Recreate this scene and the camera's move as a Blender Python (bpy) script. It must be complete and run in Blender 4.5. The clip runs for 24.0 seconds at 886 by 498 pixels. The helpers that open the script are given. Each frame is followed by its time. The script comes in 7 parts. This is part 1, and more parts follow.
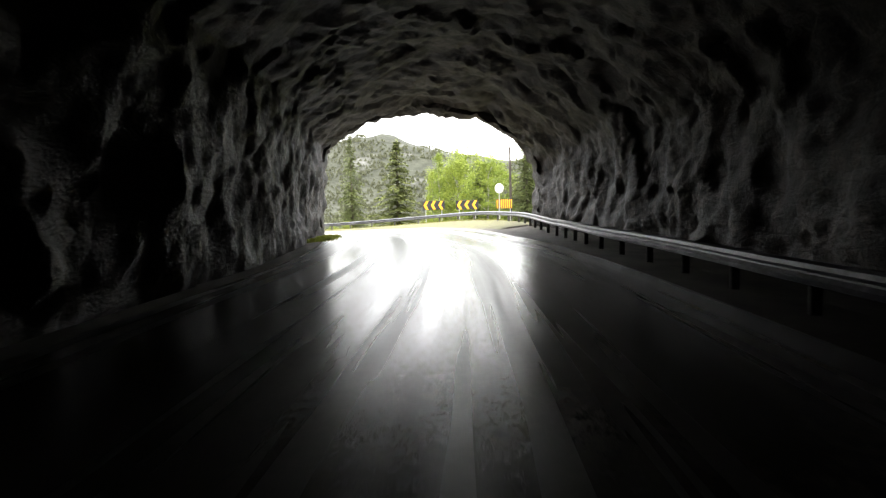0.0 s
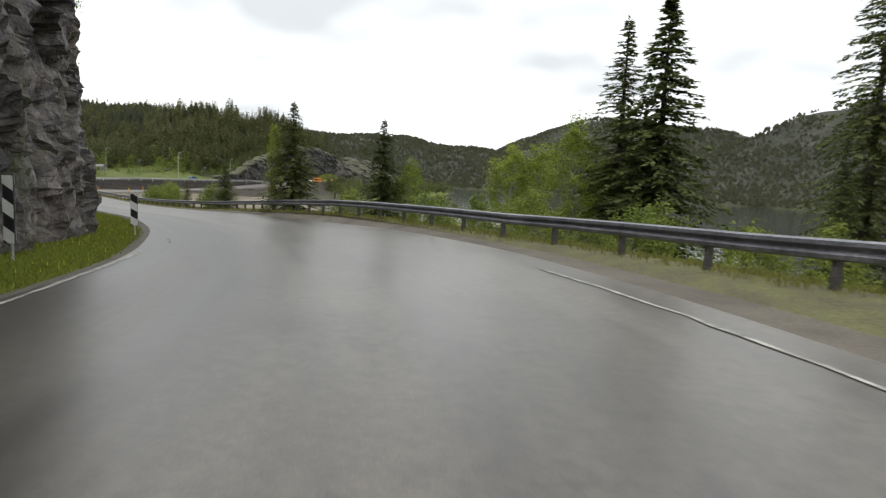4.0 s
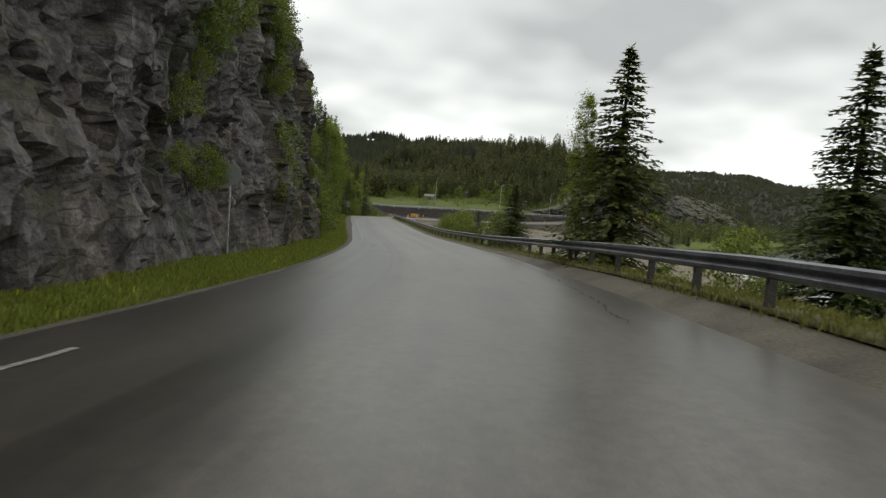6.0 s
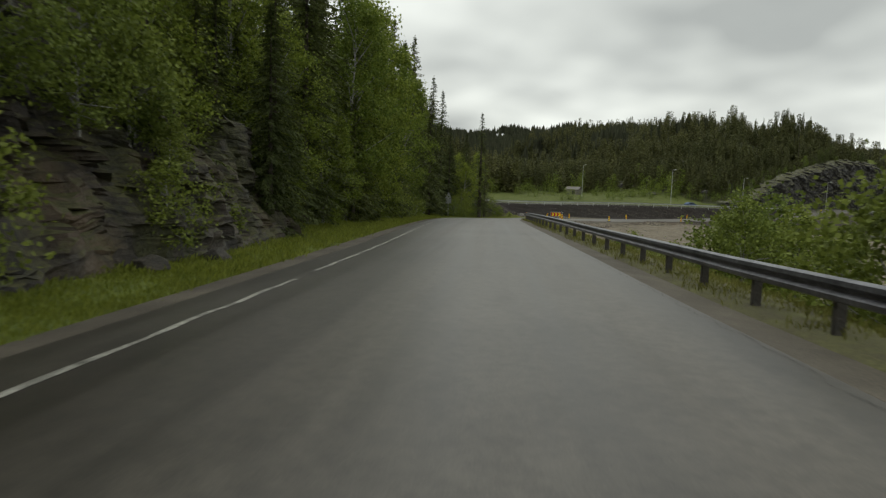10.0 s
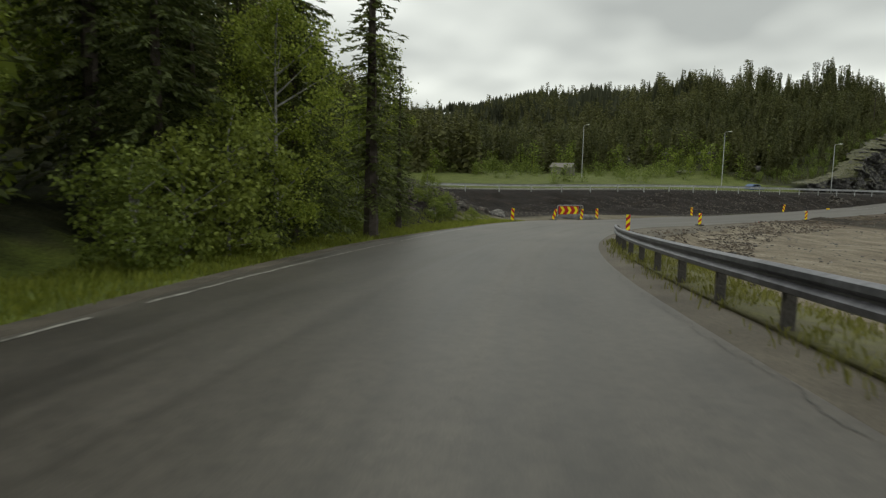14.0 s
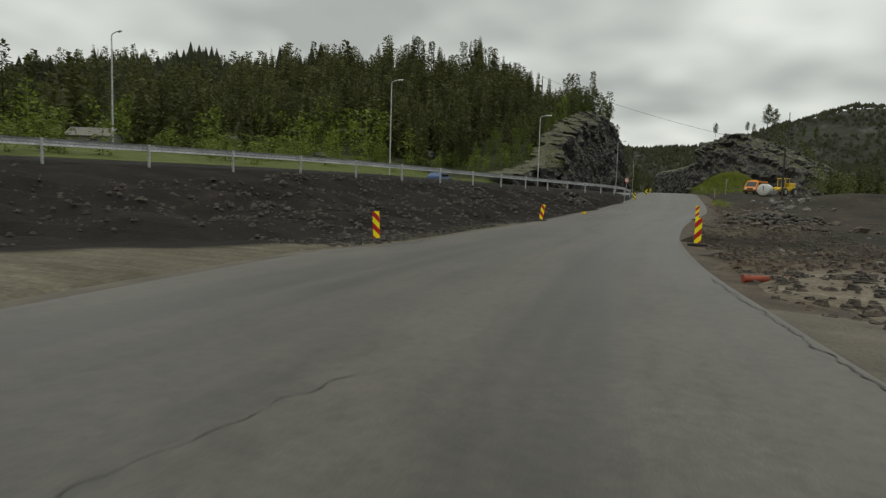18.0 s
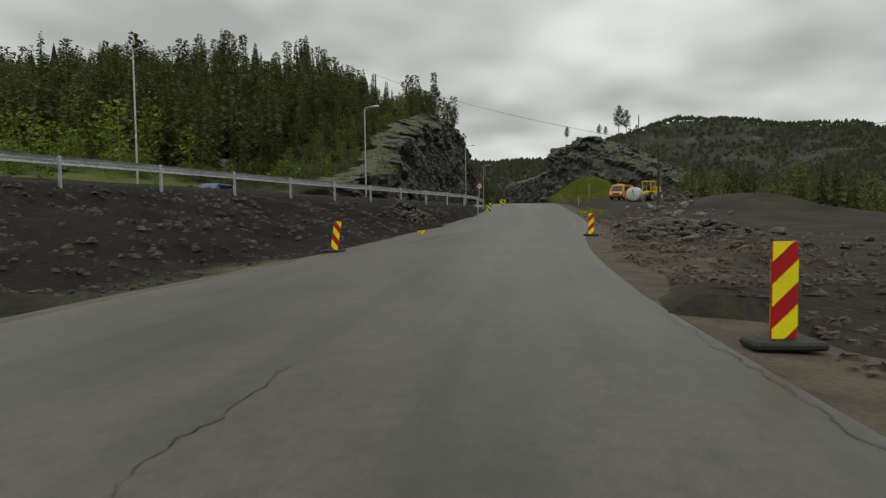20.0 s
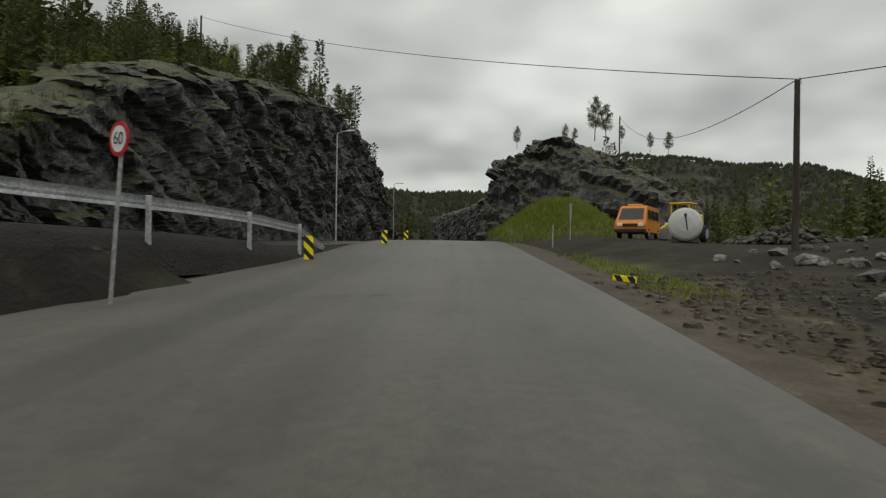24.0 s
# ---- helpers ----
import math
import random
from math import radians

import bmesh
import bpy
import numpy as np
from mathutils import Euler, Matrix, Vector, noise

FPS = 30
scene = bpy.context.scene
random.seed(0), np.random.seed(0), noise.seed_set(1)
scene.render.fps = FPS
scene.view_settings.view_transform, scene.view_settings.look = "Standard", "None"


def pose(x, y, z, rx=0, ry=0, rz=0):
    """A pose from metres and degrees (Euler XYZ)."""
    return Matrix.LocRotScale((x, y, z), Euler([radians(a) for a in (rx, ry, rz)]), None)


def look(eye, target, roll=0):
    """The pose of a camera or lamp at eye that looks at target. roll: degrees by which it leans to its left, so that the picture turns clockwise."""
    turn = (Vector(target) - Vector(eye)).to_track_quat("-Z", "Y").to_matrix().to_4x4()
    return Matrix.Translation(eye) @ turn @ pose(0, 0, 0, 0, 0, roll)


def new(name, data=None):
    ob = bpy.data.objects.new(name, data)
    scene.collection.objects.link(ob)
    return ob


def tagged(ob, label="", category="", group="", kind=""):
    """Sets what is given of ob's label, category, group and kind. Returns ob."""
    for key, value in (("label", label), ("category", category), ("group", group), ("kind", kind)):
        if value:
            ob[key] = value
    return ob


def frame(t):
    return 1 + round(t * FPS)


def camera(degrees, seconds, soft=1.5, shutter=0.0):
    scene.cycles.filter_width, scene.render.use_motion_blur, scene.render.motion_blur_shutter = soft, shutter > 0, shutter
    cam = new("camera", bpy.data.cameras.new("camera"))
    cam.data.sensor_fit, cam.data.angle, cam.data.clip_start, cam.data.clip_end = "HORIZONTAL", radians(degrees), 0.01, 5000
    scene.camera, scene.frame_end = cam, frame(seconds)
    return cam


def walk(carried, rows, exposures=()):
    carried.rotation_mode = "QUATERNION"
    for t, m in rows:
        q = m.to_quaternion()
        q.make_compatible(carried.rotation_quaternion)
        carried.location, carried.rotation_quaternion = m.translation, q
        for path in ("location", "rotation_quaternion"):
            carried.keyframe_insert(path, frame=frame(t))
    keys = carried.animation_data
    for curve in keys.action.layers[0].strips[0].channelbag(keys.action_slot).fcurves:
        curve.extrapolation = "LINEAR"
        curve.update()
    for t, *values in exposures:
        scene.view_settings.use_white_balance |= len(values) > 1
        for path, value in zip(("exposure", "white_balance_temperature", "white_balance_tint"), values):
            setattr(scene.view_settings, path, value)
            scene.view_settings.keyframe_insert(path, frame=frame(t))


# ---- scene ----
cam = camera(68.2, 24.0, soft=1.3, shutter=0.12)
PATH = [
    (0, (22.33, -42.40, -5.56), (25.101, -32.820, -6.303), -1.6),
    (0.5, (25.22, -33.41, -5.61), (27.939, -23.818, -6.391), -1.3),
    (1, (27.96, -24.41, -5.67), (30.529, -14.776, -6.434), -0.1),
    (1.5, (29.62, -16.75, -5.87), (31.977, -7.060, -6.614), 1.5),
    (3.5, (33.09, 11.46, -6.61), (30.641, 21.083, -7.791), 3.7),
    (4, (31.15, 17.79, -6.90), (27.070, 26.837, -8.125), 2.7),
    (4.5, (28.43, 22.91, -7.18), (23.039, 31.252, -8.343), 2.7),
    (5, (25.09, 27.75, -7.48), (18.625, 35.308, -8.519), 3.9),
    (5.5, (21.31, 31.83, -7.78), (14.125, 38.716, -8.764), 4.4),
    (6, (17.33, 35.94, -8.09), (9.501, 42.088, -9.038), 4.7),
    (6.5, (12.77, 39.86, -8.42), (4.493, 45.400, -9.318), 3.8),
    (7, (7.91, 44.17, -8.81), (-0.640, 49.268, -9.762), 4),
    (7.5, (2.47, 48.27, -9.23), (-6.213, 53.121, -10.264), 4.1),
    (8, (-3.49, 52.35, -9.67), (-12.278, 57.009, -10.704), 3.9),
    (8.5, (-9.97, 56.28, -10.12), (-18.831, 60.821, -11.046), 3),
    (9, (-16.91, 60.64, -10.57), (-25.827, 65.078, -11.453), 1.5),
    (9.5, (-24.50, 64.86, -10.98), (-33.415, 69.279, -11.980), 1.8),
    (10, (-32.39, 69.39, -11.35), (-41.307, 73.797, -12.384), 2),
    (10.5, (-40.44, 74.18, -11.68), (-49.364, 78.586, -12.655), 2.8),
    (12.5, (-75.47, 94.54, -12.86), (-84.360, 99.007, -13.872), 1),
    (13, (-83.87, 99.82, -13.28), (-92.676, 104.430, -14.372), 1.3),
    (13.5, (-91.74, 104.69, -13.74), (-100.444, 109.468, -14.930), 0.8),
    (14, (-100.06, 110.41, -14.31), (-108.603, 115.477, -15.464), 1.2),
    (14.5, (-108.06, 116.20, -14.83), (-116.439, 121.538, -15.969), 0.9),
    (15, (-115.81, 122.43, -15.31), (-123.935, 128.167, -16.389), 1.4),
    (15.5, (-122.50, 128.74, -15.72), (-130.294, 134.910, -16.820), 1.5),
    (16, (-128.18, 135.03, -16.08), (-135.548, 141.706, -17.121), 1.4),
    (16.5, (-132.12, 140.88, -16.38), (-139.023, 148.041, -17.396), 0.6),
    (17, (-135.86, 146.53, -16.66), (-142.119, 154.258, -17.697), 1.1),
    (17.5, (-138.79, 152.53, -16.92), (-144.333, 160.792, -17.914), 2.5),
    (18, (-141.07, 158.77, -17.14), (-145.792, 167.548, -18.021), 1.8),
    (18.5, (-142.72, 164.60, -17.31), (-146.742, 173.720, -18.114), 0.8),
    (19, (-144.00, 169.61, -17.43), (-147.365, 179.003, -18.148), 0.6),
    (19.5, (-145.13, 174.26, -17.51), (-148.087, 183.792, -18.146), -0.1),
    (21.5, (-148.65, 194.98, -17.56), (-150.881, 204.720, -17.957), 0.1),
    (22, (-149.62, 201.85, -17.47), (-151.653, 211.630, -17.925), 0.8),
    (22.5, (-149.52, 208.16, -17.35), (-151.471, 217.957, -17.805), 1.2),
    (23, (-150.50, 212.77, -17.26), (-152.290, 222.601, -17.641), 1.1),
    (23.5, (-150.86, 218.67, -17.13), (-152.638, 228.507, -17.407), 1.2),
    (24, (-151.21, 225.00, -16.99), (-153.043, 234.831, -16.982), 0.8),
]
EXPOSURES = [(0.0, 3.2, 6500, 12), (1.0, 3.4, 6500, 12), (1.5, 2.8, 6450, 10), (3.5, 1.05, 6350, 10), (4.5, 0.68, 6350, 10), (6.0, 0.25, 6500, 7), (9.0, 0.0, 6600, 4), (14.0, 0.06, 6650, 3), (16.0, -0.1, 6700, 3), (19.0, -0.14, 6650, 4), (24.0, -0.22, 6650, 5)]
walk(cam, [(t, look(eye, target, roll)) for t, eye, target, roll in PATH], EXPOSURES)

# ---- world: overcast sky ----
SUN_EL, SUN_AZ = radians(48), radians(200)


def make_world():
    w = bpy.data.worlds.new("overcast_sky")
    w.use_nodes = True
    scene.world = w
    nt = w.node_tree
    nt.nodes.clear()
    N, Lk = nt.nodes.new, nt.links.new
    out, bg = N("ShaderNodeOutputWorld"), N("ShaderNodeBackground")
    sky = N("ShaderNodeTexSky")
    sky.sky_type, sky.sun_disc = "NISHITA", False
    sky.sun_elevation, sky.sun_rotation = SUN_EL, SUN_AZ
    sky.air_density, sky.dust_density = 1.0, 4.0
    grey = N("ShaderNodeHueSaturation")
    grey.inputs["Saturation"].default_value = 0.12
    grey.inputs["Value"].default_value = 0.075
    # a flat cloud deck: directions spread out on a level far above
    tc, mp, sep = N("ShaderNodeTexCoord"), N("ShaderNodeCombineXYZ"), N("ShaderNodeSeparateXYZ")
    Lk(tc.outputs["Generated"], sep.inputs[0])
    lift = N("ShaderNodeMath")
    lift.operation, lift.inputs[1].default_value = "ADD", 0.3
    up = N("ShaderNodeMath")
    up.operation, up.inputs[1].default_value = "MAXIMUM", 0.0
    Lk(sep.outputs["Z"], up.inputs[0])
    Lk(up.outputs[0], lift.inputs[0])
    for axis in ("X", "Y"):
        q = N("ShaderNodeMath")
        q.operation = "DIVIDE"
        Lk(sep.outputs[axis], q.inputs[0])
        Lk(lift.outputs[0], q.inputs[1])
        Lk(q.outputs[0], mp.inputs[axis])
    n1, n2 = N("ShaderNodeTexNoise"), N("ShaderNodeTexNoise")
    n1.inputs["Scale"].default_value, n1.inputs["Detail"].default_value = 1.0, 3.0
    n1.inputs["Roughness"].default_value = 0.55
    n2.inputs["Scale"].default_value, n2.inputs["Detail"].default_value = 4.0, 4.0
    r1, r2 = N("ShaderNodeValToRGB"), N("ShaderNodeValToRGB")
    r1.color_ramp.elements[0].position, r1.color_ramp.elements[0].color = 0.38, (0.45, 0.462, 0.465, 1)
    r1.color_ramp.elements[1].position, r1.color_ramp.elements[1].color = 0.62, (0.92, 0.93, 0.915, 1)
    r2.color_ramp.elements[0].position, r2.color_ramp.elements[0].color = 0.3, (0.95, 0.952, 0.955, 1)
    r2.color_ramp.elements[1].position, r2.color_ramp.elements[1].color = 0.7, (1.03, 1.03, 1.025, 1)
    mul, mix = N("ShaderNodeMixRGB"), N("ShaderNodeMixRGB")
    mul.blend_type, mul.inputs["Fac"].default_value = "MULTIPLY", 1.0
    mix.blend_type, mix.inputs["Fac"].default_value = "MIX", 0.85
    # brighter low down under the cloud's edge, and again overhead
    r3 = N("ShaderNodeValToRGB")
    r3.color_ramp.elements[0].position, r3.color_ramp.elements[0].color = 0.0, (1.1, 1.1, 1.09, 1)
    r3.color_ramp.elements[1].position, r3.color_ramp.elements[1].color = 0.2, (0.94, 0.945, 0.95, 1)
    for at, v in ((0.42, 1.0), (0.9, 1.55)):
        e = r3.color_ramp.elements.new(at)
        e.color = (v, v, v, 1)
    Lk(up.outputs[0], r3.inputs["Fac"])
    deck = N("ShaderNodeMixRGB")
    deck.blend_type, deck.inputs["Fac"].default_value = "MULTIPLY", 1.0
    for n in (n1, n2):
        Lk(mp.outputs["Vector"], n.inputs["Vector"])
    Lk(n1.outputs["Fac"], r1.inputs["Fac"])
    Lk(n2.outputs["Fac"], r2.inputs["Fac"])
    Lk(r1.outputs["Color"], mul.inputs[1])
    Lk(r2.outputs["Color"], mul.inputs[2])
    Lk(sky.outputs["Color"], grey.inputs["Color"])
    Lk(grey.outputs["Color"], mix.inputs[1])
    Lk(mul.outputs["Color"], deck.inputs[1])
    Lk(r3.outputs["Color"], deck.inputs[2])
    Lk(deck.outputs["Color"], mix.inputs[2])
    Lk(mix.outputs["Color"], bg.inputs["Color"])
    bg.inputs["Strength"].default_value = 1.15
    Lk(bg.outputs["Background"], out.inputs["Surface"])


make_world()
sun = new("sun", bpy.data.lights.new("sun", "SUN"))
sun.data.energy, sun.data.angle, sun.data.color = 0.6, radians(40), (1.0, 0.97, 0.92)
sun.rotation_euler = (math.pi / 2 - SUN_EL, 0, math.pi - SUN_AZ)


# ---- materials ----
def material(name, base, rough=0.8, metal=0.0, spec=0.5):
    m = bpy.data.materials.new(name)
    m.use_nodes = True
    b = m.node_tree.nodes["Principled BSDF"]
    b.inputs["Base Color"].default_value = (*base, 1)
    b.inputs["Roughness"].default_value = rough
    b.inputs["Metallic"].default_value = metal
    b.inputs["Specular IOR Level"].default_value = spec
    return m


def node(m, kind, **kw):
    n = m.node_tree.nodes.new(kind)
    for k, v in kw.items():
        n.inputs[k].default_value = v
    return n


def link(m, a, b):
    m.node_tree.links.new(a, b)


def bsdf(m):
    return m.node_tree.nodes["Principled BSDF"]


def coords(m, scale=(1, 1, 1), which="Object"):
    tc, mp = node(m, "ShaderNodeTexCoord"), node(m, "ShaderNodeMapping")
    mp.inputs["Scale"].default_value = scale
    link(m, tc.outputs[which], mp.inputs["Vector"])
    return mp.outputs["Vector"]


def ramp(m, fac, stops):
    r = node(m, "ShaderNodeValToRGB")
    e = r.color_ramp.elements
    while len(e) < len(stops):
        e.new(0.5)
    for i, (p, c) in enumerate(stops):
        e[i].position, e[i].color = p, (*c, 1) if len(c) == 3 else c
    link(m, fac, r.inputs["Fac"])
    return r.outputs["Color"]


def noise_tex(m, vec, scale, detail=4.0, rough=0.55):
    n = node(m, "ShaderNodeTexNoise", Scale=scale, Detail=detail, Roughness=rough)
    link(m, vec, n.inputs["Vector"])
    return n.outputs["Fac"]


def mixed(m, fac, a, b, mode="MIX"):
    x = node(m, "ShaderNodeMixRGB")
    x.blend_type = mode
    for v, i in ((fac, 0), (a, 1), (b, 2)):
        if isinstance(v, (int, float)):
            x.inputs[i].default_value = v
        elif isinstance(v, tuple):
            x.inputs[i].default_value = (*v, 1)
        else:
            link(m, v, x.inputs[i])
    return x.outputs["Color"]


def bump(m, h, strength=0.4, dist=0.05):
    n = node(m, "ShaderNodeBump", Strength=strength, Distance=dist)
    link(m, h, n.inputs["Height"])
    link(m, n.outputs["Normal"], bsdf(m).inputs["Normal"])


def two_tone(name, dark, light, scale, fine, rough=0.85, bump_s=0.4, dist=0.05, spec=0.4, stretch=(1, 1, 1), grain=0.35):
    """A grainy surface: broad patches and fine grain between two colours, with relief."""
    m = material(name, dark, rough, 0, spec)
    v = coords(m, stretch)
    a, b = noise_tex(m, v, scale), noise_tex(m, v, fine, 3.0)
    c1 = ramp(m, a, [(0.3, dark), (0.7, light)])
    c2 = ramp(m, b, [(0.3, (1 - grain,) * 3), (0.7, (1 + 0.7 * grain,) * 3)])
    link(m, mixed(m, 1.0, c1, c2, "MULTIPLY"), bsdf(m).inputs["Base Color"])
    bump(m, b, bump_s, dist)
    return m


def leaf_material(name, dark, light, rough=0.6, through_light=0.4):
    m = material(name, dark, rough, 0, 0.25)
    g = node(m, "ShaderNodeNewGeometry")
    o = node(m, "ShaderNodeObjectInfo")
    c = ramp(m, g.outputs["Random Per Island"], [(0.0, dark), (1.0, light)])
    c2 = ramp(m, o.outputs["Random"], [(0.0, (0.75, 0.8, 0.75)), (1.0, (1.2, 1.15, 1.05))])
    link(m, mixed(m, 1.0, c, c2, "MULTIPLY"), bsdf(m).inputs["Base Color"])
    # light also comes through a leaf
    t = node(m, "ShaderNodeBsdfTranslucent")
    mx = node(m, "ShaderNodeMixShader")
    mx.inputs[0].default_value = through_light
    link(m, mixed(m, 1.0, c, c2, "MULTIPLY"), t.inputs["Color"])
    link(m, bsdf(m).outputs["BSDF"], mx.inputs[1])
    link(m, t.outputs["BSDF"], mx.inputs[2])
    out = m.node_tree.nodes["Material Output"]
    link(m, mx.outputs["Shader"], out.inputs["Surface"])
    return m


def rock_material(name, dark, light, moss=0.3, rust=0.0, crack=1.0, lichen=0.0, algae=0.0):
    """Broken rock: patches, dark fissures along tilted layers, wet streaks, moss on flat ledges."""
    m = material(name, dark, 0.6, 0, 0.45)
    v = coords(m)
    big = noise_tex(m, v, 0.3, 5.0)
    mid = noise_tex(m, v, 1.7, 7.0, 0.68)
    fine = noise_tex(m, v, 13.0, 4.0, 0.65)
    vs = coords(m, (1.2, 1.2, 0.12))
    streak = noise_tex(m, vs, 1.5, 4.0)
    tc, mp = node(m, "ShaderNodeTexCoord"), node(m, "ShaderNodeMapping")
    mp.inputs["Rotation"].default_value = (0.35, 0.25, 0.5)
    mp.inputs["Scale"].default_value = (0.45, 0.45, 1.15)
    link(m, tc.outputs["Object"], mp.inputs["Vector"])
    warp = node(m, "ShaderNodeMixRGB")
    warp.inputs[0].default_value = 0.28
    nz = node(m, "ShaderNodeTexNoise", Scale=1.3, Detail=4.0)
    link(m, mp.outputs["Vector"], nz.inputs["Vector"])
    link(m, mp.outputs["Vector"], warp.inputs[1])
    link(m, nz.outputs["Color"], warp.inputs[2])
    fis = []
    for sc, w in ((0.9, 0.045), (2.6, 0.05)):
        vo = node(m, "ShaderNodeTexVoronoi", Scale=sc)
        vo.feature = "DISTANCE_TO_EDGE"
        link(m, warp.outputs["Color"], vo.inputs["Vector"])
        fis.append(ramp(m, vo.outputs["Distance"], [(0.0, (0.4, 0.4, 0.4)), (w, (0.85, 0.85, 0.85)), (w * 2.4, (1, 1, 1))]))
    c = ramp(m, mid, [(0.34, dark), (0.5, tuple((a + b) / 2 * 0.75 for a, b in zip(dark, light))), (0.68, light)])
    c = mixed(m, 1.0, c, ramp(m, streak, [(0.32, (0.45, 0.43, 0.42)), (0.62, (1.15, 1.15, 1.15))]), "MULTIPLY")
    c = mixed(m, 1.0, c, ramp(m, big, [(0.3, (0.7, 0.7, 0.72)), (0.7, (1.2, 1.18, 1.15))]), "MULTIPLY")
    c = mixed(m, 1.0, c, ramp(m, fine, [(0.3, (0.62, 0.62, 0.62)), (0.7, (1.28, 1.28, 1.28))]), "MULTIPLY")
    if lichen:
        f = ramp(m, noise_tex(m, v, 3.1, 6.0, 0.7), [(0.60, (0, 0, 0)), (0.70, (lichen, lichen, lichen))])
        c = mixed(m, f, c, (0.34, 0.32, 0.28))
    if algae:
        f = ramp(m, noise_tex(m, coords(m, (0.5, 0.5, 0.22)), 1.1, 6.0, 0.72), [(0.5, (0, 0, 0)), (0.62, (algae, algae, algae))])
        c = mixed(m, f, c, ramp(m, fine, [(0.3, (0.022, 0.025, 0.01)), (0.7, (0.085, 0.085, 0.03))]))
    if rust:
        f = ramp(m, big, [(0.48, (0, 0, 0)), (0.7, (rust, rust, rust))])
        c = mixed(m, f, c, (0.105, 0.068, 0.036))
    for f in fis:
        c = mixed(m, crack, c, f, "MULTIPLY")
    if moss:
        g = node(m, "ShaderNodeNewGeometry")
        sp = node(m, "ShaderNodeSeparateXYZ")
        link(m, g.outputs["Normal"], sp.inputs[0])
        up = ramp(m, sp.outputs["Z"], [(0.45, (0, 0, 0)), (0.8, (1, 1, 1))])
        f = mixed(m, 1.0, up, ramp(m, mid, [(0.38, (0, 0, 0)), (0.58, (moss * 2, moss * 2, moss * 2))]), "MULTIPLY")
        c = mixed(m, f, c, ramp(m, fine, [(0.3, (0.034, 0.035, 0.010)), (0.7, (0.09, 0.086, 0.027))]))
    link(m, c, bsdf(m).inputs["Base Color"])
    hsum = mixed(m, 0.35, mid, fine)
    hsum = mixed(m, 0.4 * crack, hsum, mixed(m, 1.0, fis[0], fis[1], "MULTIPLY"), "MULTIPLY")
    bump(m, hsum, 0.7, 0.25)
    return m


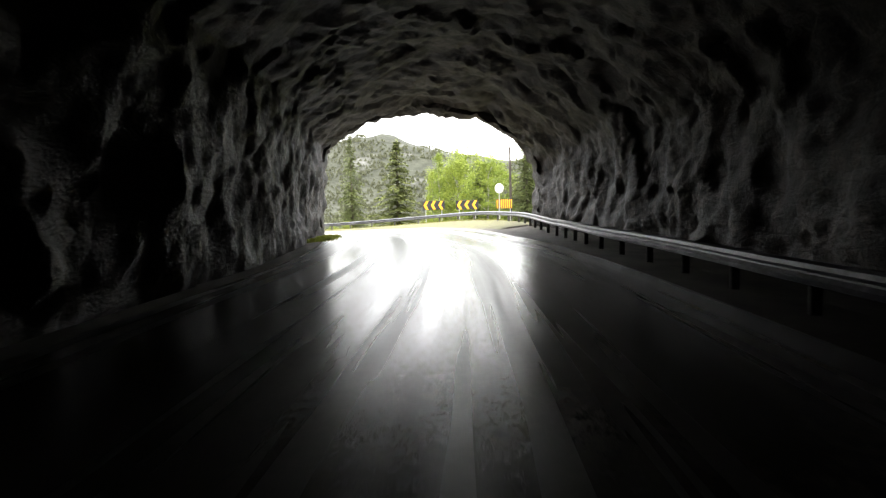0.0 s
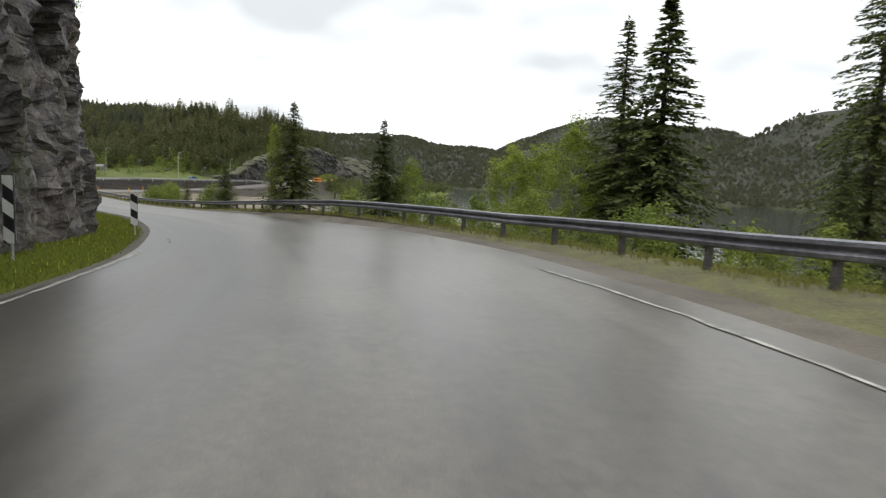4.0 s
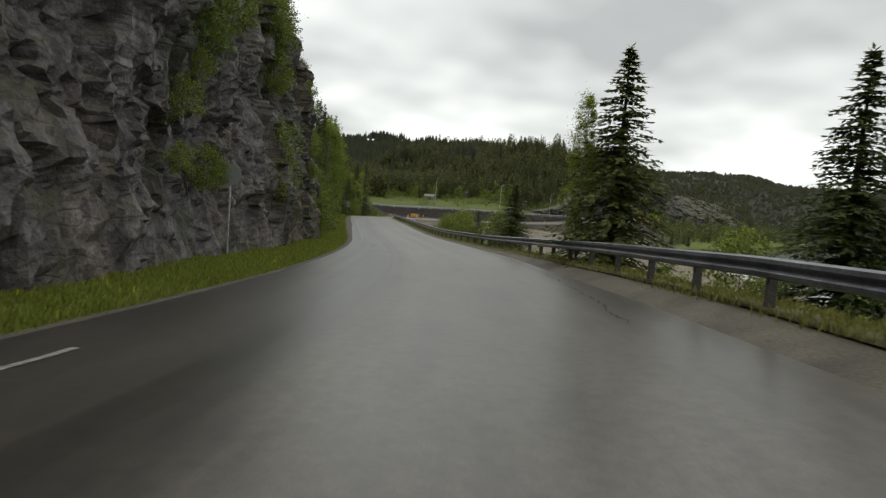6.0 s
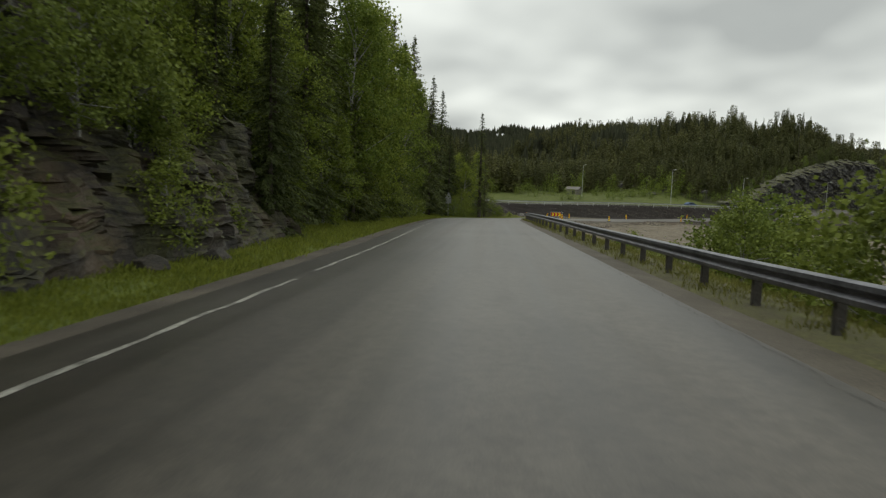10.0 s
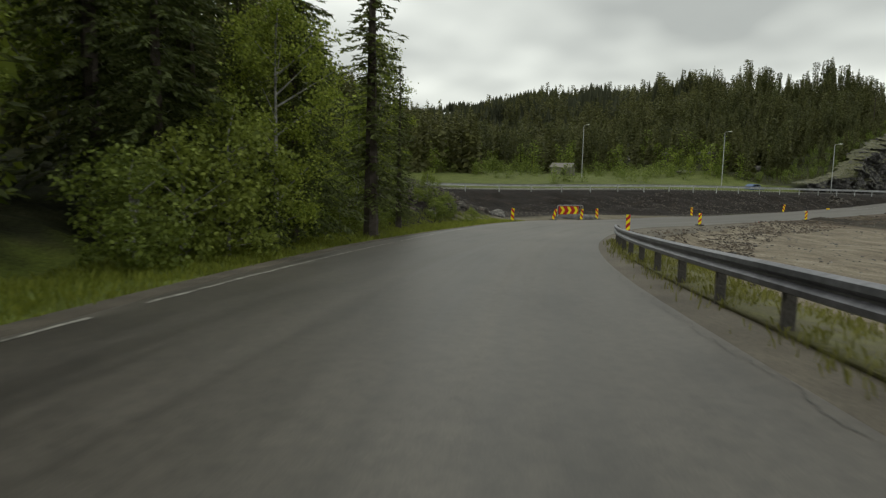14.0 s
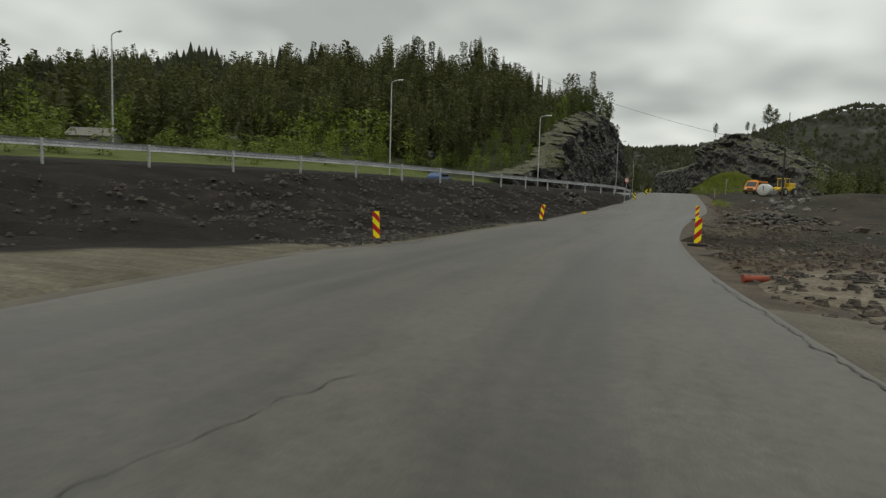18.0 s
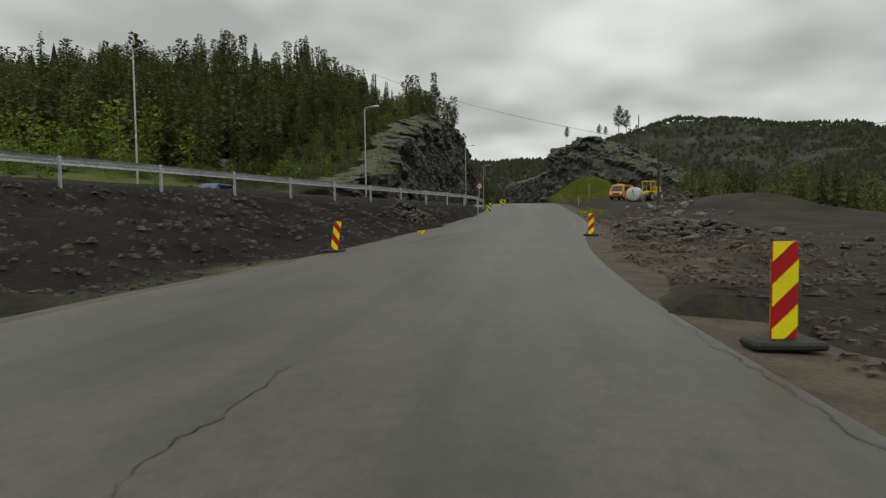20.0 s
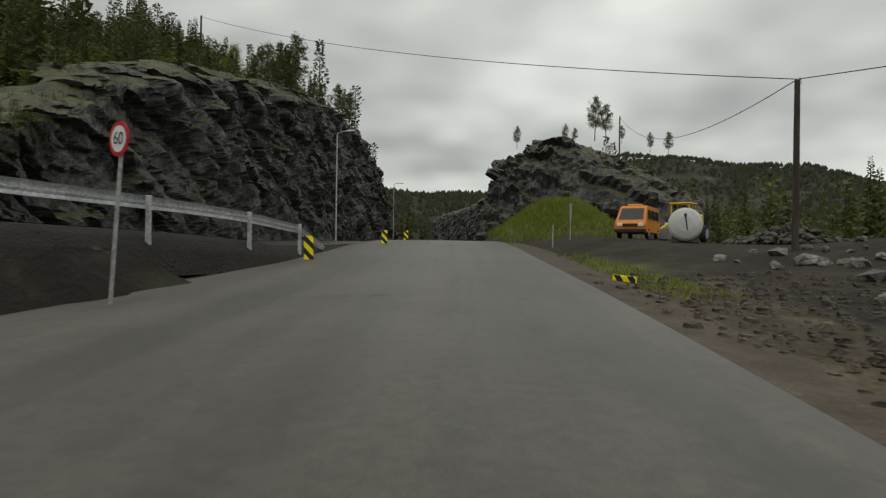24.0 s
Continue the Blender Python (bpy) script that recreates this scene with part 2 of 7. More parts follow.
def asphalt_material(name):
    m = material(name, (0.07, 0.068, 0.064), 0.35, 0, 0.5)
    v = coords(m)
    patch = noise_tex(m, v, 0.16, 4.0)
    fine = noise_tex(m, v, 70.0, 2.0)
    uv = node(m, "ShaderNodeUVMap")
    run = node(m, "ShaderNodeMapping")
    run.inputs["Scale"].default_value = (1.0, 0.3, 1.0)
    link(m, uv.outputs["UV"], run.inputs["Vector"])
    mid = noise_tex(m, run.outputs["Vector"], 0.85, 7.0, 0.68)
    mp = node(m, "ShaderNodeMapping")
    mp.inputs["Scale"].default_value = (1.0, 0.02, 1.0)
    link(m, uv.outputs["UV"], mp.inputs["Vector"])
    track = noise_tex(m, mp.outputs["Vector"], 0.8, 4.0, 0.6)
    c = ramp(m, patch, [(0.3, (0.076, 0.067, 0.055)), (0.7, (0.112, 0.100, 0.083))])
    c = mixed(m, 1.0, c, ramp(m, fine, [(0.3, (0.7, 0.7, 0.7)), (0.7, (1.3, 1.3, 1.3))]), "MULTIPLY")
    c = mixed(m, 1.0, c, ramp(m, noise_tex(m, v, 6.0, 5.0, 0.7), [(0.34, (0.72, 0.72, 0.72)), (0.6, (1.1, 1.1, 1.1))]), "MULTIPLY")
    c = mixed(m, 1.0, c, ramp(m, mid, [(0.36, (0.7, 0.69, 0.68)), (0.47, (0.95, 0.95, 0.95)), (0.66, (1.1, 1.1, 1.1))]), "MULTIPLY")
    c = mixed(m, 1.0, c, ramp(m, track, [(0.36, (0.58, 0.57, 0.56)), (0.5, (0.95, 0.95, 0.95)), (0.64, (1.12, 1.12, 1.12))]), "MULTIPLY")
    # the far lane is worn darker, with a pale strip between the lanes
    sx = node(m, "ShaderNodeSeparateXYZ")
    link(m, uv.outputs["UV"], sx.inputs[0])
    wob = node(m, "ShaderNodeMath")
    wob.operation = "MULTIPLY_ADD"
    wob.inputs[1].default_value = 1.6
    link(m, noise_tex(m, mp.outputs["Vector"], 1.9, 5.0, 0.65), wob.inputs[0])
    link(m, sx.outputs["X"], wob.inputs[2])
    lane = node(m, "ShaderNodeMapRange")
    along = node(m, "ShaderNodeMapRange")
    for nd, lo, hi in ((lane, -5.2, 4.8), (along, 190.0, 270.0)):
        nd.inputs["From Min"].default_value, nd.inputs["From Max"].default_value = lo, hi
    link(m, wob.outputs[0], lane.inputs["Value"])
    link(m, sx.outputs["Y"], along.inputs["Value"])
    worn = [ramp(m, lane.outputs["Result"], [(p, (v, v * 0.985, v * 0.96)) for p, v in stops]) for stops in (
        [(0.05, 0.8), (0.12, 0.52), (0.41, 0.56), (0.5, 1.04), (0.6, 1.0), (0.72, 0.9), (0.9, 1.0)],
        [(0.1, 0.74), (0.24, 0.64), (0.36, 0.74), (0.5, 0.82), (0.66, 0.66), (0.8, 0.76)])]
    c = mixed(m, 1.0, c, mixed(m, along.outputs["Result"], worn[0], worn[1]), "MULTIPLY")
    link(m, c, bsdf(m).inputs["Base Color"])
    # rain-wet in the tunnel and the bend, drier farther on
    sp = node(m, "ShaderNodeSeparateXYZ")
    link(m, uv.outputs["UV"], sp.inputs[0])
    far = node(m, "ShaderNodeMapRange")
    for k, val in (("From Min", 95.0), ("From Max", 290.0), ("To Min", 0.0), ("To Max", 1.0)):
        far.inputs[k].default_value = val
    link(m, sp.outputs["Y"], far.inputs["Value"])
    wet = ramp(m, track, [(0.3, (0.26, 0.26, 0.26)), (0.7, (0.36, 0.36, 0.36))])
    dry = ramp(m, track, [(0.3, (0.42, 0.42, 0.42)), (0.7, (0.55, 0.55, 0.55))])
    bore_end = node(m, "ShaderNodeMapRange")
    bore_end.inputs["From Min"].default_value, bore_end.inputs["From Max"].default_value = 70.0, 110.0
    link(m, sp.outputs["Y"], bore_end.inputs["Value"])
    soaked = ramp(m, track, [(0.36, (0.13, 0.13, 0.13)), (0.5, (0.24, 0.24, 0.24)), (0.62, (0.4, 0.4, 0.4))])
    wet = mixed(m, bore_end.outputs["Result"], soaked, wet)
    link(m, mixed(m, far.outputs["Result"], wet, dry), bsdf(m).inputs["Roughness"])
    bump(m, fine, 0.10, 0.008)
    return m


ASPHALT = asphalt_material("wet_asphalt")
M_GRAVEL = two_tone("gravel_shoulder", (0.062, 0.052, 0.038), (0.125, 0.107, 0.08), 0.8, 22.0, 0.8, 0.5, 0.03)
M_ROCK = rock_material("wet_grey_rock", (0.034, 0.030, 0.032), (0.30, 0.272, 0.265), 0.3, 0.35, 0.8, 0.35, 0.75)
M_MOSSROCK = rock_material("mossy_dark_rock", (0.018, 0.0155, 0.013), (0.13, 0.11, 0.09), 0.8, 0.8, 0.8, 0.2, 1.0)
M_CUT = rock_material("blasted_rock", (0.027, 0.026, 0.029), (0.20, 0.193, 0.195), 1.0, 0.0, 0.9, 0.3, 0.1)
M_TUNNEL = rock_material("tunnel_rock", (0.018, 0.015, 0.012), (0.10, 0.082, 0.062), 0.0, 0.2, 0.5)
M_FAR = two_tone("far_mountainside", (0.022, 0.024, 0.016), (0.042, 0.044, 0.031), 0.02, 0.14, 0.9, 0.6, 4.0, 0.2)
vf = coords(M_FAR, (1, 1, 1.6))
bare = ramp(M_FAR, noise_tex(M_FAR, vf, 0.035, 7.0, 0.7), [(0.55, (0, 0, 0)), (0.7, (0.6, 0.6, 0.6))])
old = bsdf(M_FAR).inputs["Base Color"].links[0].from_socket
link(M_FAR, mixed(M_FAR, bare, old, (0.13, 0.127, 0.12)), bsdf(M_FAR).inputs["Base Color"])
M_STEEL = two_tone("galvanised_steel", (0.46, 0.47, 0.48), (0.62, 0.63, 0.64), 1.5, 12.0, 0.38, 0.05, 0.01, 0.5)
M_OLDSTEEL = two_tone("weathered_steel", (0.10, 0.10, 0.115), (0.22, 0.22, 0.24), 1.2, 14.0, 0.42, 0.08, 0.01, 0.5)
for mm in (M_STEEL, M_OLDSTEEL):
    bsdf(mm).inputs["Metallic"].default_value = 0.6
M_POST = two_tone("dark_post", (0.045, 0.042, 0.04), (0.10, 0.09, 0.08), 3.0, 20.0, 0.7)
M_WHITE = two_tone("worn_white_line", (0.10, 0.095, 0.082), (0.40, 0.385, 0.34), 3.5, 18.0, 0.5)
M_BARK = two_tone("spruce_bark", (0.05, 0.04, 0.033), (0.12, 0.10, 0.085), 4.0, 25.0, 0.9, 0.6, 0.03)
M_BIRCHBARK = two_tone("birch_bark", (0.12, 0.115, 0.11), (0.42, 0.41, 0.39), 5.0, 30.0, 0.8)
M_SPRUCE = leaf_material("spruce_needles", (0.05, 0.063, 0.02), (0.135, 0.158, 0.05), through_light=0.4)
M_SPRUCE_FAR = leaf_material("far_conifers", (0.062, 0.066, 0.026), (0.138, 0.142, 0.054), through_light=0.4)
M_BIRCH = leaf_material("birch_leaves", (0.10, 0.14, 0.02), (0.28, 0.335, 0.06))
M_BUSH = leaf_material("willow_leaves", (0.10, 0.13, 0.025), (0.25, 0.30, 0.065))
# Distance haze mixed into the needle colour: greyer, bluer than the nearer conifers.
M_HAZED = leaf_material("haze_tinted_conifers", (0.062, 0.067, 0.042), (0.09, 0.096, 0.062))
M_HEATHER = leaf_material("heather_and_moss", (0.045, 0.05, 0.014), (0.15, 0.15, 0.04))
M_SHORE = leaf_material("shore_leaves", (0.06, 0.075, 0.02), (0.14, 0.165, 0.045))
M_DRYGRASS = leaf_material("dry_grass", (0.12, 0.125, 0.03), (0.24, 0.235, 0.07))
M_GRASS = leaf_material("verge_grass", (0.115, 0.145, 0.024), (0.24, 0.27, 0.052))


# ---- plan: the road's line, a point a second of driving, with its surface height ----
LINE = [(6.0, -95.0, -7.0), (11.5, -78.0, -7.0), (16.9, -60.2, -7.0), (22.3, -42.4, -7.02), (27.75, -24.7, -7.15), (30.5, -9.7, -7.43), (32.2, 4.4, -7.87), (31.0, 17.5, -8.37), (25.0, 27.6, -8.88), (17.2, 35.9, -9.55), (7.8, 44.1, -10.29), (-3.6, 52.3, -11.1), (-17.0, 60.6, -12.01), (-32.4, 69.4, -12.8), (-49.2, 79.3, -13.43), (-66.7, 89.4, -14.03), (-83.8, 99.7, -14.76), (-100.0, 110.5, -15.73), (-115.6, 122.9, -16.78), (-127.6, 135.0, -17.61), (-135.4, 145.4, -18.02), (-141.1, 158.4, -18.53), (-144.2, 169.9, -18.75), (-146.1, 179.7, -18.92), (-147.8, 189.9, -18.97), (-149.4, 201.7, -18.88), (-150.4, 213.0, -18.71), (-151.2, 225.0, -18.44), (-152.9, 237.5, -17.9), (-155.0, 250.0, -17.3), (-157.2, 263.0, -16.7), (-159.7, 276.0, -16.3), (-162.7, 290.0, -16.45), (-166.2, 306.0, -17.2), (-171.0, 325.0, -18.5)]
U0 = -3.0
UPPER = [(-190.0, 128.0, -16.1), (-180.0, 145.0, -16.3), (-171.5, 162.0, -16.35), (-166.5, 190.0, -16.1), (-163.2, 218.0, -16.35), (-160.8, 240.0, -16.6), (-161.5, 252.0, -16.9), (-165.5, 282.0, -16.4), (-170.0, 310.0, -16.9), (-175.0, 350.0, -18.0)]
WATER = -20.0


def spline(points, per):
    p = np.array(points, float)
    q = np.vstack([2 * p[0] - p[1], p, 2 * p[-1] - p[-2]])
    out = []
    for i in range(len(p) - 1):
        a, b, c, d = q[i], q[i + 1], q[i + 2], q[i + 3]
        for k in range(per):
            t = k / per
            out.append(0.5 * (2 * b + (c - a) * t + (2 * a - 5 * b + 4 * c - d) * t * t + (3 * b - a - 3 * c + d) * t ** 3))
    out.append(p[-1])
    return np.array(out)


class Way:
    """A smooth line in plan with its height, to lay things along."""

    def __init__(self, points, per, first=0.0):
        self.p = spline(points, per)
        self.u = first + np.arange(len(self.p)) / per
        d = np.gradient(self.p[:, :2], axis=0)
        self.d = d / np.linalg.norm(d, axis=1)[:, None]

    def near(self, x, y):
        """For places: the line's parameter, the offset to the right and the line's height."""
        x, y = np.atleast_1d(np.asarray(x, float)).ravel(), np.atleast_1d(np.asarray(y, float)).ravel()
        best = np.empty(len(x), int)
        for i in range(0, len(x), 4000):
            dx = x[i:i + 4000, None] - self.p[None, :, 0]
            dy = y[i:i + 4000, None] - self.p[None, :, 1]
            best[i:i + 4000] = np.argmin(dx * dx + dy * dy, axis=1)
        rx, ry = x - self.p[best, 0], y - self.p[best, 1]
        side = rx * self.d[best, 1] - ry * self.d[best, 0]
        along = rx * self.d[best, 0] + ry * self.d[best, 1]
        lat = np.where(np.abs(along) < 1.5, side, np.sign(side + 1e-9) * np.hypot(rx, ry))
        return self.u[best], lat, self.p[best, 2]

    def at(self, u, lat=0.0, dz=0.0):
        i = np.interp(u, self.u, np.arange(len(self.u)))
        k = int(min(max(i, 0), len(self.u) - 2))
        f = i - k
        p = self.p[k] * (1 - f) + self.p[k + 1] * f
        d = self.d[k] * (1 - f) + self.d[k + 1] * f
        d = d / np.linalg.norm(d)
        return Vector((p[0] + d[1] * lat, p[1] - d[0] * lat, p[2] + dz)), math.atan2(d[1], d[0])


ROAD, UP = Way(LINE, 10, U0), Way(UPPER, 10)


def left_edge(u):
    return np.interp(u, [-3, 1, 2.5, 4, 5, 7, 8.9, 10, 13, 14.3, 15.1, 16, 17.3, 17.8, 18.2, 18.8, 19.4, 20, 21, 22, 22.7, 23.8, 24.6, 25.6, 30], [-4.3, -4.6, -4.9, -4.7, -4.4, -4.5, -4.1, -4.0, -4.7, -5.1, -6.2, -7.0, -7.1, -6.5, -6.0, -6.6, -7.2, -6.6, -6.9, -6.4, -6.7, -7.4, -7.2, -6.2, -5.0])


def right_edge(u):
    return np.interp(u, [-3, 1, 2.5, 4, 5, 6, 6.7, 7.6, 8.4, 9, 9.5, 10.5, 13, 14, 14.6, 15.5, 16.1, 16.7, 18, 20, 21, 22.8, 24, 30], [3.4, 3.6, 4.8, 4.3, 4.1, 4.0, 3.5, 3.1, 3.25, 3.4, 3.25, 3.0, 2.5, 2.3, 2.05, 1.95, 2.0, 2.5, 2.85, 2.3, 2.1, 2.3, 2.6, 3.2])


def rail_lat(u):
    return np.interp(u, [-1, 0.5, 1.0, 1.2, 1.7, 2.2, 2.8, 3.4, 4, 4.7, 5.5, 5.9, 6.4, 6.9, 7.8, 8.3, 9, 9.6, 10.5, 13, 14.5, 15.2, 15.7], [4.2, 4.3, 4.6, 4.85, 6.05, 7.0, 8.4, 8.9, 8.0, 6.4, 5.4, 5.05, 4.55, 4.1, 3.95, 4.2, 4.6, 4.4, 4.2, 3.3, 2.8, 2.65, 2.6])


def rail_top(u):
    """The rail's upper edge above the road's middle line: the road is banked up towards it in the bend."""
    return np.interp(u, [1.0, 1.8, 2.2, 2.5, 2.8, 3.1, 3.4, 3.7, 4, 4.4, 4.8, 5.2, 5.5, 5.9, 6.4, 6.8, 7.4, 7.8, 8.3, 9, 10, 10.6, 11.2, 12.5, 14.4, 15.7], [0.64, 0.76, 0.98, 1.12, 1.24, 1.37, 1.48, 1.46, 1.34, 1.14, 1.06, 1.08, 1.1, 1.22, 1.34, 1.4, 1.34, 1.25, 1.15, 1.0, 0.8, 0.72, 0.72, 0.78, 0.9, 0.88])


def side_z(u, lat):
    """How much higher the surface lies at an offset than on the road's middle line."""
    bank = np.interp(u, [1.8, 2.6, 3.5, 4.1, 4.5, 5.5, 6.2, 7, 7.8, 8.4, 9, 10, 10.7, 12, 14.5, 16, 18, 20], [0, 0.03, 0.06, 0.05, 0.045, 0.07, 0.09, 0.095, 0.09, 0.075, 0.05, 0.025, 0.01, 0.02, 0.045, 0.03, 0.015, 0])
    R, P = right_edge(u), rail_lat(u)
    on_road = bank * np.maximum(np.minimum(lat, R) - 0.4, 0)
    verge = np.where((u > 1.8) & (u < 15.8), rail_top(u) - 0.74 - bank * (R - 0.4), 0)
    return on_road + verge * smooth(0, 1, (lat - R) / np.maximum(P - R, 0.5))


def cliff_foot(u):
    return np.interp(u, [2.2, 3, 4, 5.3, 6.3, 7.7, 9, 10, 11], [-7.0, -6.6, -6.8, -7.3, -6.6, -7.6, -6.6, -6.6, -7.0])


def cliff_top(u):
    return np.interp(u, [2.2, 4, 6, 7, 8.5, 9.5, 10.5, 11.2], [14, 14, 15, 14, 12, 10, 7, 3])


def smooth(a, b, x):
    t = np.clip((x - a) / (b - a), 0, 1)
    return t * t * (3 - 2 * t)


def fbm(x, y, size, octaves=4, seed=0.0):
    """Soft random relief from turned sine waves, quick for whole arrays."""
    out = np.zeros_like(np.asarray(x, float))
    amp, f, norm = 1.0, 1.0 / size, 0.0
    for o in range(octaves):
        for k in range(4):
            a = 1.3 * k + 0.7 * o + seed
            out = out + amp * np.sin(2 * math.pi * f * (x * math.cos(a) + y * math.sin(a)) + 5.1 * k + 2.3 * o + seed * 3 + 1.7 * np.sin(2 * math.pi * f * 0.43 * (x * math.sin(a + 1) - y * math.cos(a + 1)) + k))
        norm += 2 * amp
        amp, f = amp * 0.5, f * 2.1
    return out / norm


PORTAL_U = 2.55


# the rock cut's height above the upper road, along y
CUT_Y = [226, 234, 241, 247, 250, 253, 261, 267, 277, 294, 307, 318, 324, 338, 350, 357, 364]
CUT_H = [1.0, 2.4, 3.5, 5.2, 6.3, 8.2, 10.6, 11.8, 13.4, 16.9, 18.4, 18.4, 18.4, 16.0, 10.5, 5.5, 1.0]


def ground_height(x, y):
    """The height of the land at places, as arrays."""
    u, lat, zr = ROAD.near(x, y)
    uu, ul, uz = UP.near(x, y)
    shape = np.shape(x)
    x, y = np.ravel(x).astype(float), np.ravel(y).astype(float)
    L, R = left_edge(u), right_edge(u)
    left, right = -lat, lat
    rough = fbm(x, y, 7.0, 3)
    # right of the road: a bank down to the lake, or to the levelled gravel field
    lot = smooth(9.3, 11.5, u) * (1 - smooth(58, 74, right))
    bed = -23.5 + lot * 4.6 + 0.22 * fbm(x, y, 12.0, 3, 2.0) * lot
    d = right - np.where(u < 15.8, np.maximum(R + 1.6, rail_lat(u) + 0.5) + 0.3 * (u < 9), R + 1.6)
    zm, zr = zr, zr + np.where(lat > 0, side_z(u, lat), 0)
    zR = np.maximum(zr - 0.12 - 0.24 * np.clip(d, 0, 13) - 0.75 * np.maximum(d - 13, 0) - 0.25 * smooth(9.5, 11.5, u) * np.clip(d, 0, 13) + 0.12 * rough * np.clip(d, 0, 1.5), bed)
    mound = 1.3 * np.exp(-((x + 128) ** 2 / 160 + (y - 238) ** 2 / 260)) + 1.6 * np.exp(-((x + 134) ** 2 / 60 + (y - 250) ** 2 / 60))
    rise_n = smooth(240, 262, y) * 0.9 * smooth(4, 9, right)
    zR = np.where(u > 19.5, np.maximum(zR, zr - 0.15 - 0.05 * np.maximum(d, 0) + mound + rise_n - 0.4 * (1 - smooth(18.9, 23, u)) - 6.5 * smooth(0, 22, right - np.interp(y, [200, 225, 245], [56, 50, 22]))), zR)
    # left of the road: cliff, then wooded slope
    foot, top = -cliff_foot(u), cliff_top(u)
    wide = np.interp(u, [2.2, 8, 9, 10.5, 12], [2.2, 2.2, 2.8, 4.5, 8.0])
    zc = top * smooth(foot + 2.0, foot + 2.0 + wide, left) + np.maximum(left - foot - wide, 0) * 0.33
    zf = 0.05 * np.maximum(left + L - 1.5, 0) + 0.26 * np.maximum(left - 11.5, 0)
    kf = smooth(10.6, 11.6, u)
    zl = zc * (1 - kf) + zf * kf
    zl = np.minimum(zl, 26 + 5 * fbm(x, y, 60.0, 3)) + 0.25 * rough * np.clip(left - 8, 0, 1)
    zL = zr - 0.12 + zl
    # the upper road on its dark bank, and the wooded hill behind it
    t_up = smooth(15.2, 16.6, u) * (left > 0)
    w = ul + 0.9
    bank = uz - 0.06 - np.interp(u, [16, 17.5, 20, 22.5, 24], [0.25, 0.22, 0.24, 0.36, 0.42]) * np.maximum(w, 0) + (0.16 * rough + 0.22 * fbm(x, y, 3.1, 3, 4.0)) * np.clip(w - 1, 0, 1.5)
    behind = np.maximum(-ul - 9.5, 0)
    hillh = np.interp(y, [60, 120, 150, 165, 180, 200, 225, 250, 290, 330, 352, 380], [34, 34, 32, 22, 8, 2, 3, 12, 26, 26, 13, 3])
    meadow = np.interp(y, [140, 165, 205, 225], [0, 1, 1, 0])
    hill = hillh * smooth(0, np.interp(y, [150, 185, 240, 300], [48, 75, 48, 40]), behind - 16 * meadow) * (0.86 + 0.2 * fbm(x, y, 34.0, 3, 1.0)) + 0.10 * np.minimum(behind, 18)
    cut = np.interp(y, CUT_Y, CUT_H) - 0.9
    hill = hill + 0.13 * np.clip(behind - 45, 0, 70) * smooth(243, 262, y)
    hill = hill + np.interp(y, [300, 328, 365, 392], [0, 9, 12, 0]) * smooth(15, 42, behind) - 8.0 * np.exp(-(((x + 280) / 40) ** 2 + ((y - 280) / 45) ** 2)) - 4.5 * np.exp(-(((x + 215) / 24) ** 2 + ((y - 280) / 24) ** 2)) - 3.5 * np.exp(-(((x + 256) / 24) ** 2 + ((y - 322) / 26) ** 2))
    hill = np.maximum(hill, cut * smooth(1.2, 3.6, behind) * (1 - smooth(40, 70, behind)))
    zU = np.where(ul > -0.9, np.maximum(bank, zr - 0.14), uz - 0.1 + hill)
    rubble = 2.8 * smooth(10.5, 15.5, left) * smooth(14.9, 15.9, u) * (1 - smooth(16.9, 17.6, u))
    zU = np.where(ul > -0.9, np.maximum(zU, zr - 0.12 + rubble), zU)
    zL = zL * (1 - t_up) + zU * t_up
    z = np.where(lat > 0, zR, zL)
    # rock above the tunnel, closed behind
    over = (u < PORTAL_U) & (np.abs(lat) < 200)
    z = np.where(over, np.maximum(zm + 11.5 + 3.0 * fbm(x, y, 26.0, 3) + 0.14 * np.minimum(np.abs(lat), 60), -5.0), z)
    # under the road
    on = (lat > L - 0.3) & (lat < R + 0.3) & ~over
    z = np.where(on, np.minimum(z, zr - 0.4), z)
    strip_on = (u > 2.6) & (u < 15.6) & (lat > R) & (lat < rail_lat(u) + 2.0)
    z = np.where(strip_on & ~over, np.minimum(z, zr - 0.45), z)
    on2 = (ul > -8.6) & (ul < -1.0) & (u > 15.5) & (lat < 0)
    z = np.where(on2, np.minimum(z, uz - 0.3), z)
    # the knoll right of the coming cut
    kx, ky = x + 148.0, y - 322.0
    kn = 10.0 * np.exp(-((kx / 11) ** 4 + (ky / 26) ** 4))
    z = np.where((lat > R + 1.2) & (kn > 0.15), np.maximum(z, -17.6 + kn), z)
    # a grassy mound before the knoll
    md = 4.0 * np.exp(-(np.abs((x + 151.6) / 5.2) ** 2.2 + np.abs((y - 284.0) / 7.0) ** 2.4))
    z = np.where((lat > R + 0.3) & (md > 0.05), np.maximum(z, -16.6 + md), z)
    # far land: a ring of wooded mountains
    r = np.hypot(x + 60, y - 110)
    az = np.degrees(np.arctan2(x + 60, y - 110))
    far_h = np.interp(az, [-180, -120, -60, -35, -18, -8, 0, 10, 15, 20, 26, 33, 48, 75, 110, 150, 180], [70, 70, 52, 44, 36, 22, 28, 48, 62, 68, 68, 50, 50, 62, 80, 75, 70])
    rise = smooth(300, 500, r)
    ring = far_h * rise * (0.92 + 0.2 * fbm(x, y, 240.0, 4, 3.0)) - 20 + 10 * smooth(520, 1100, r) * smooth(0, 40, np.abs(az - 18) - 25)
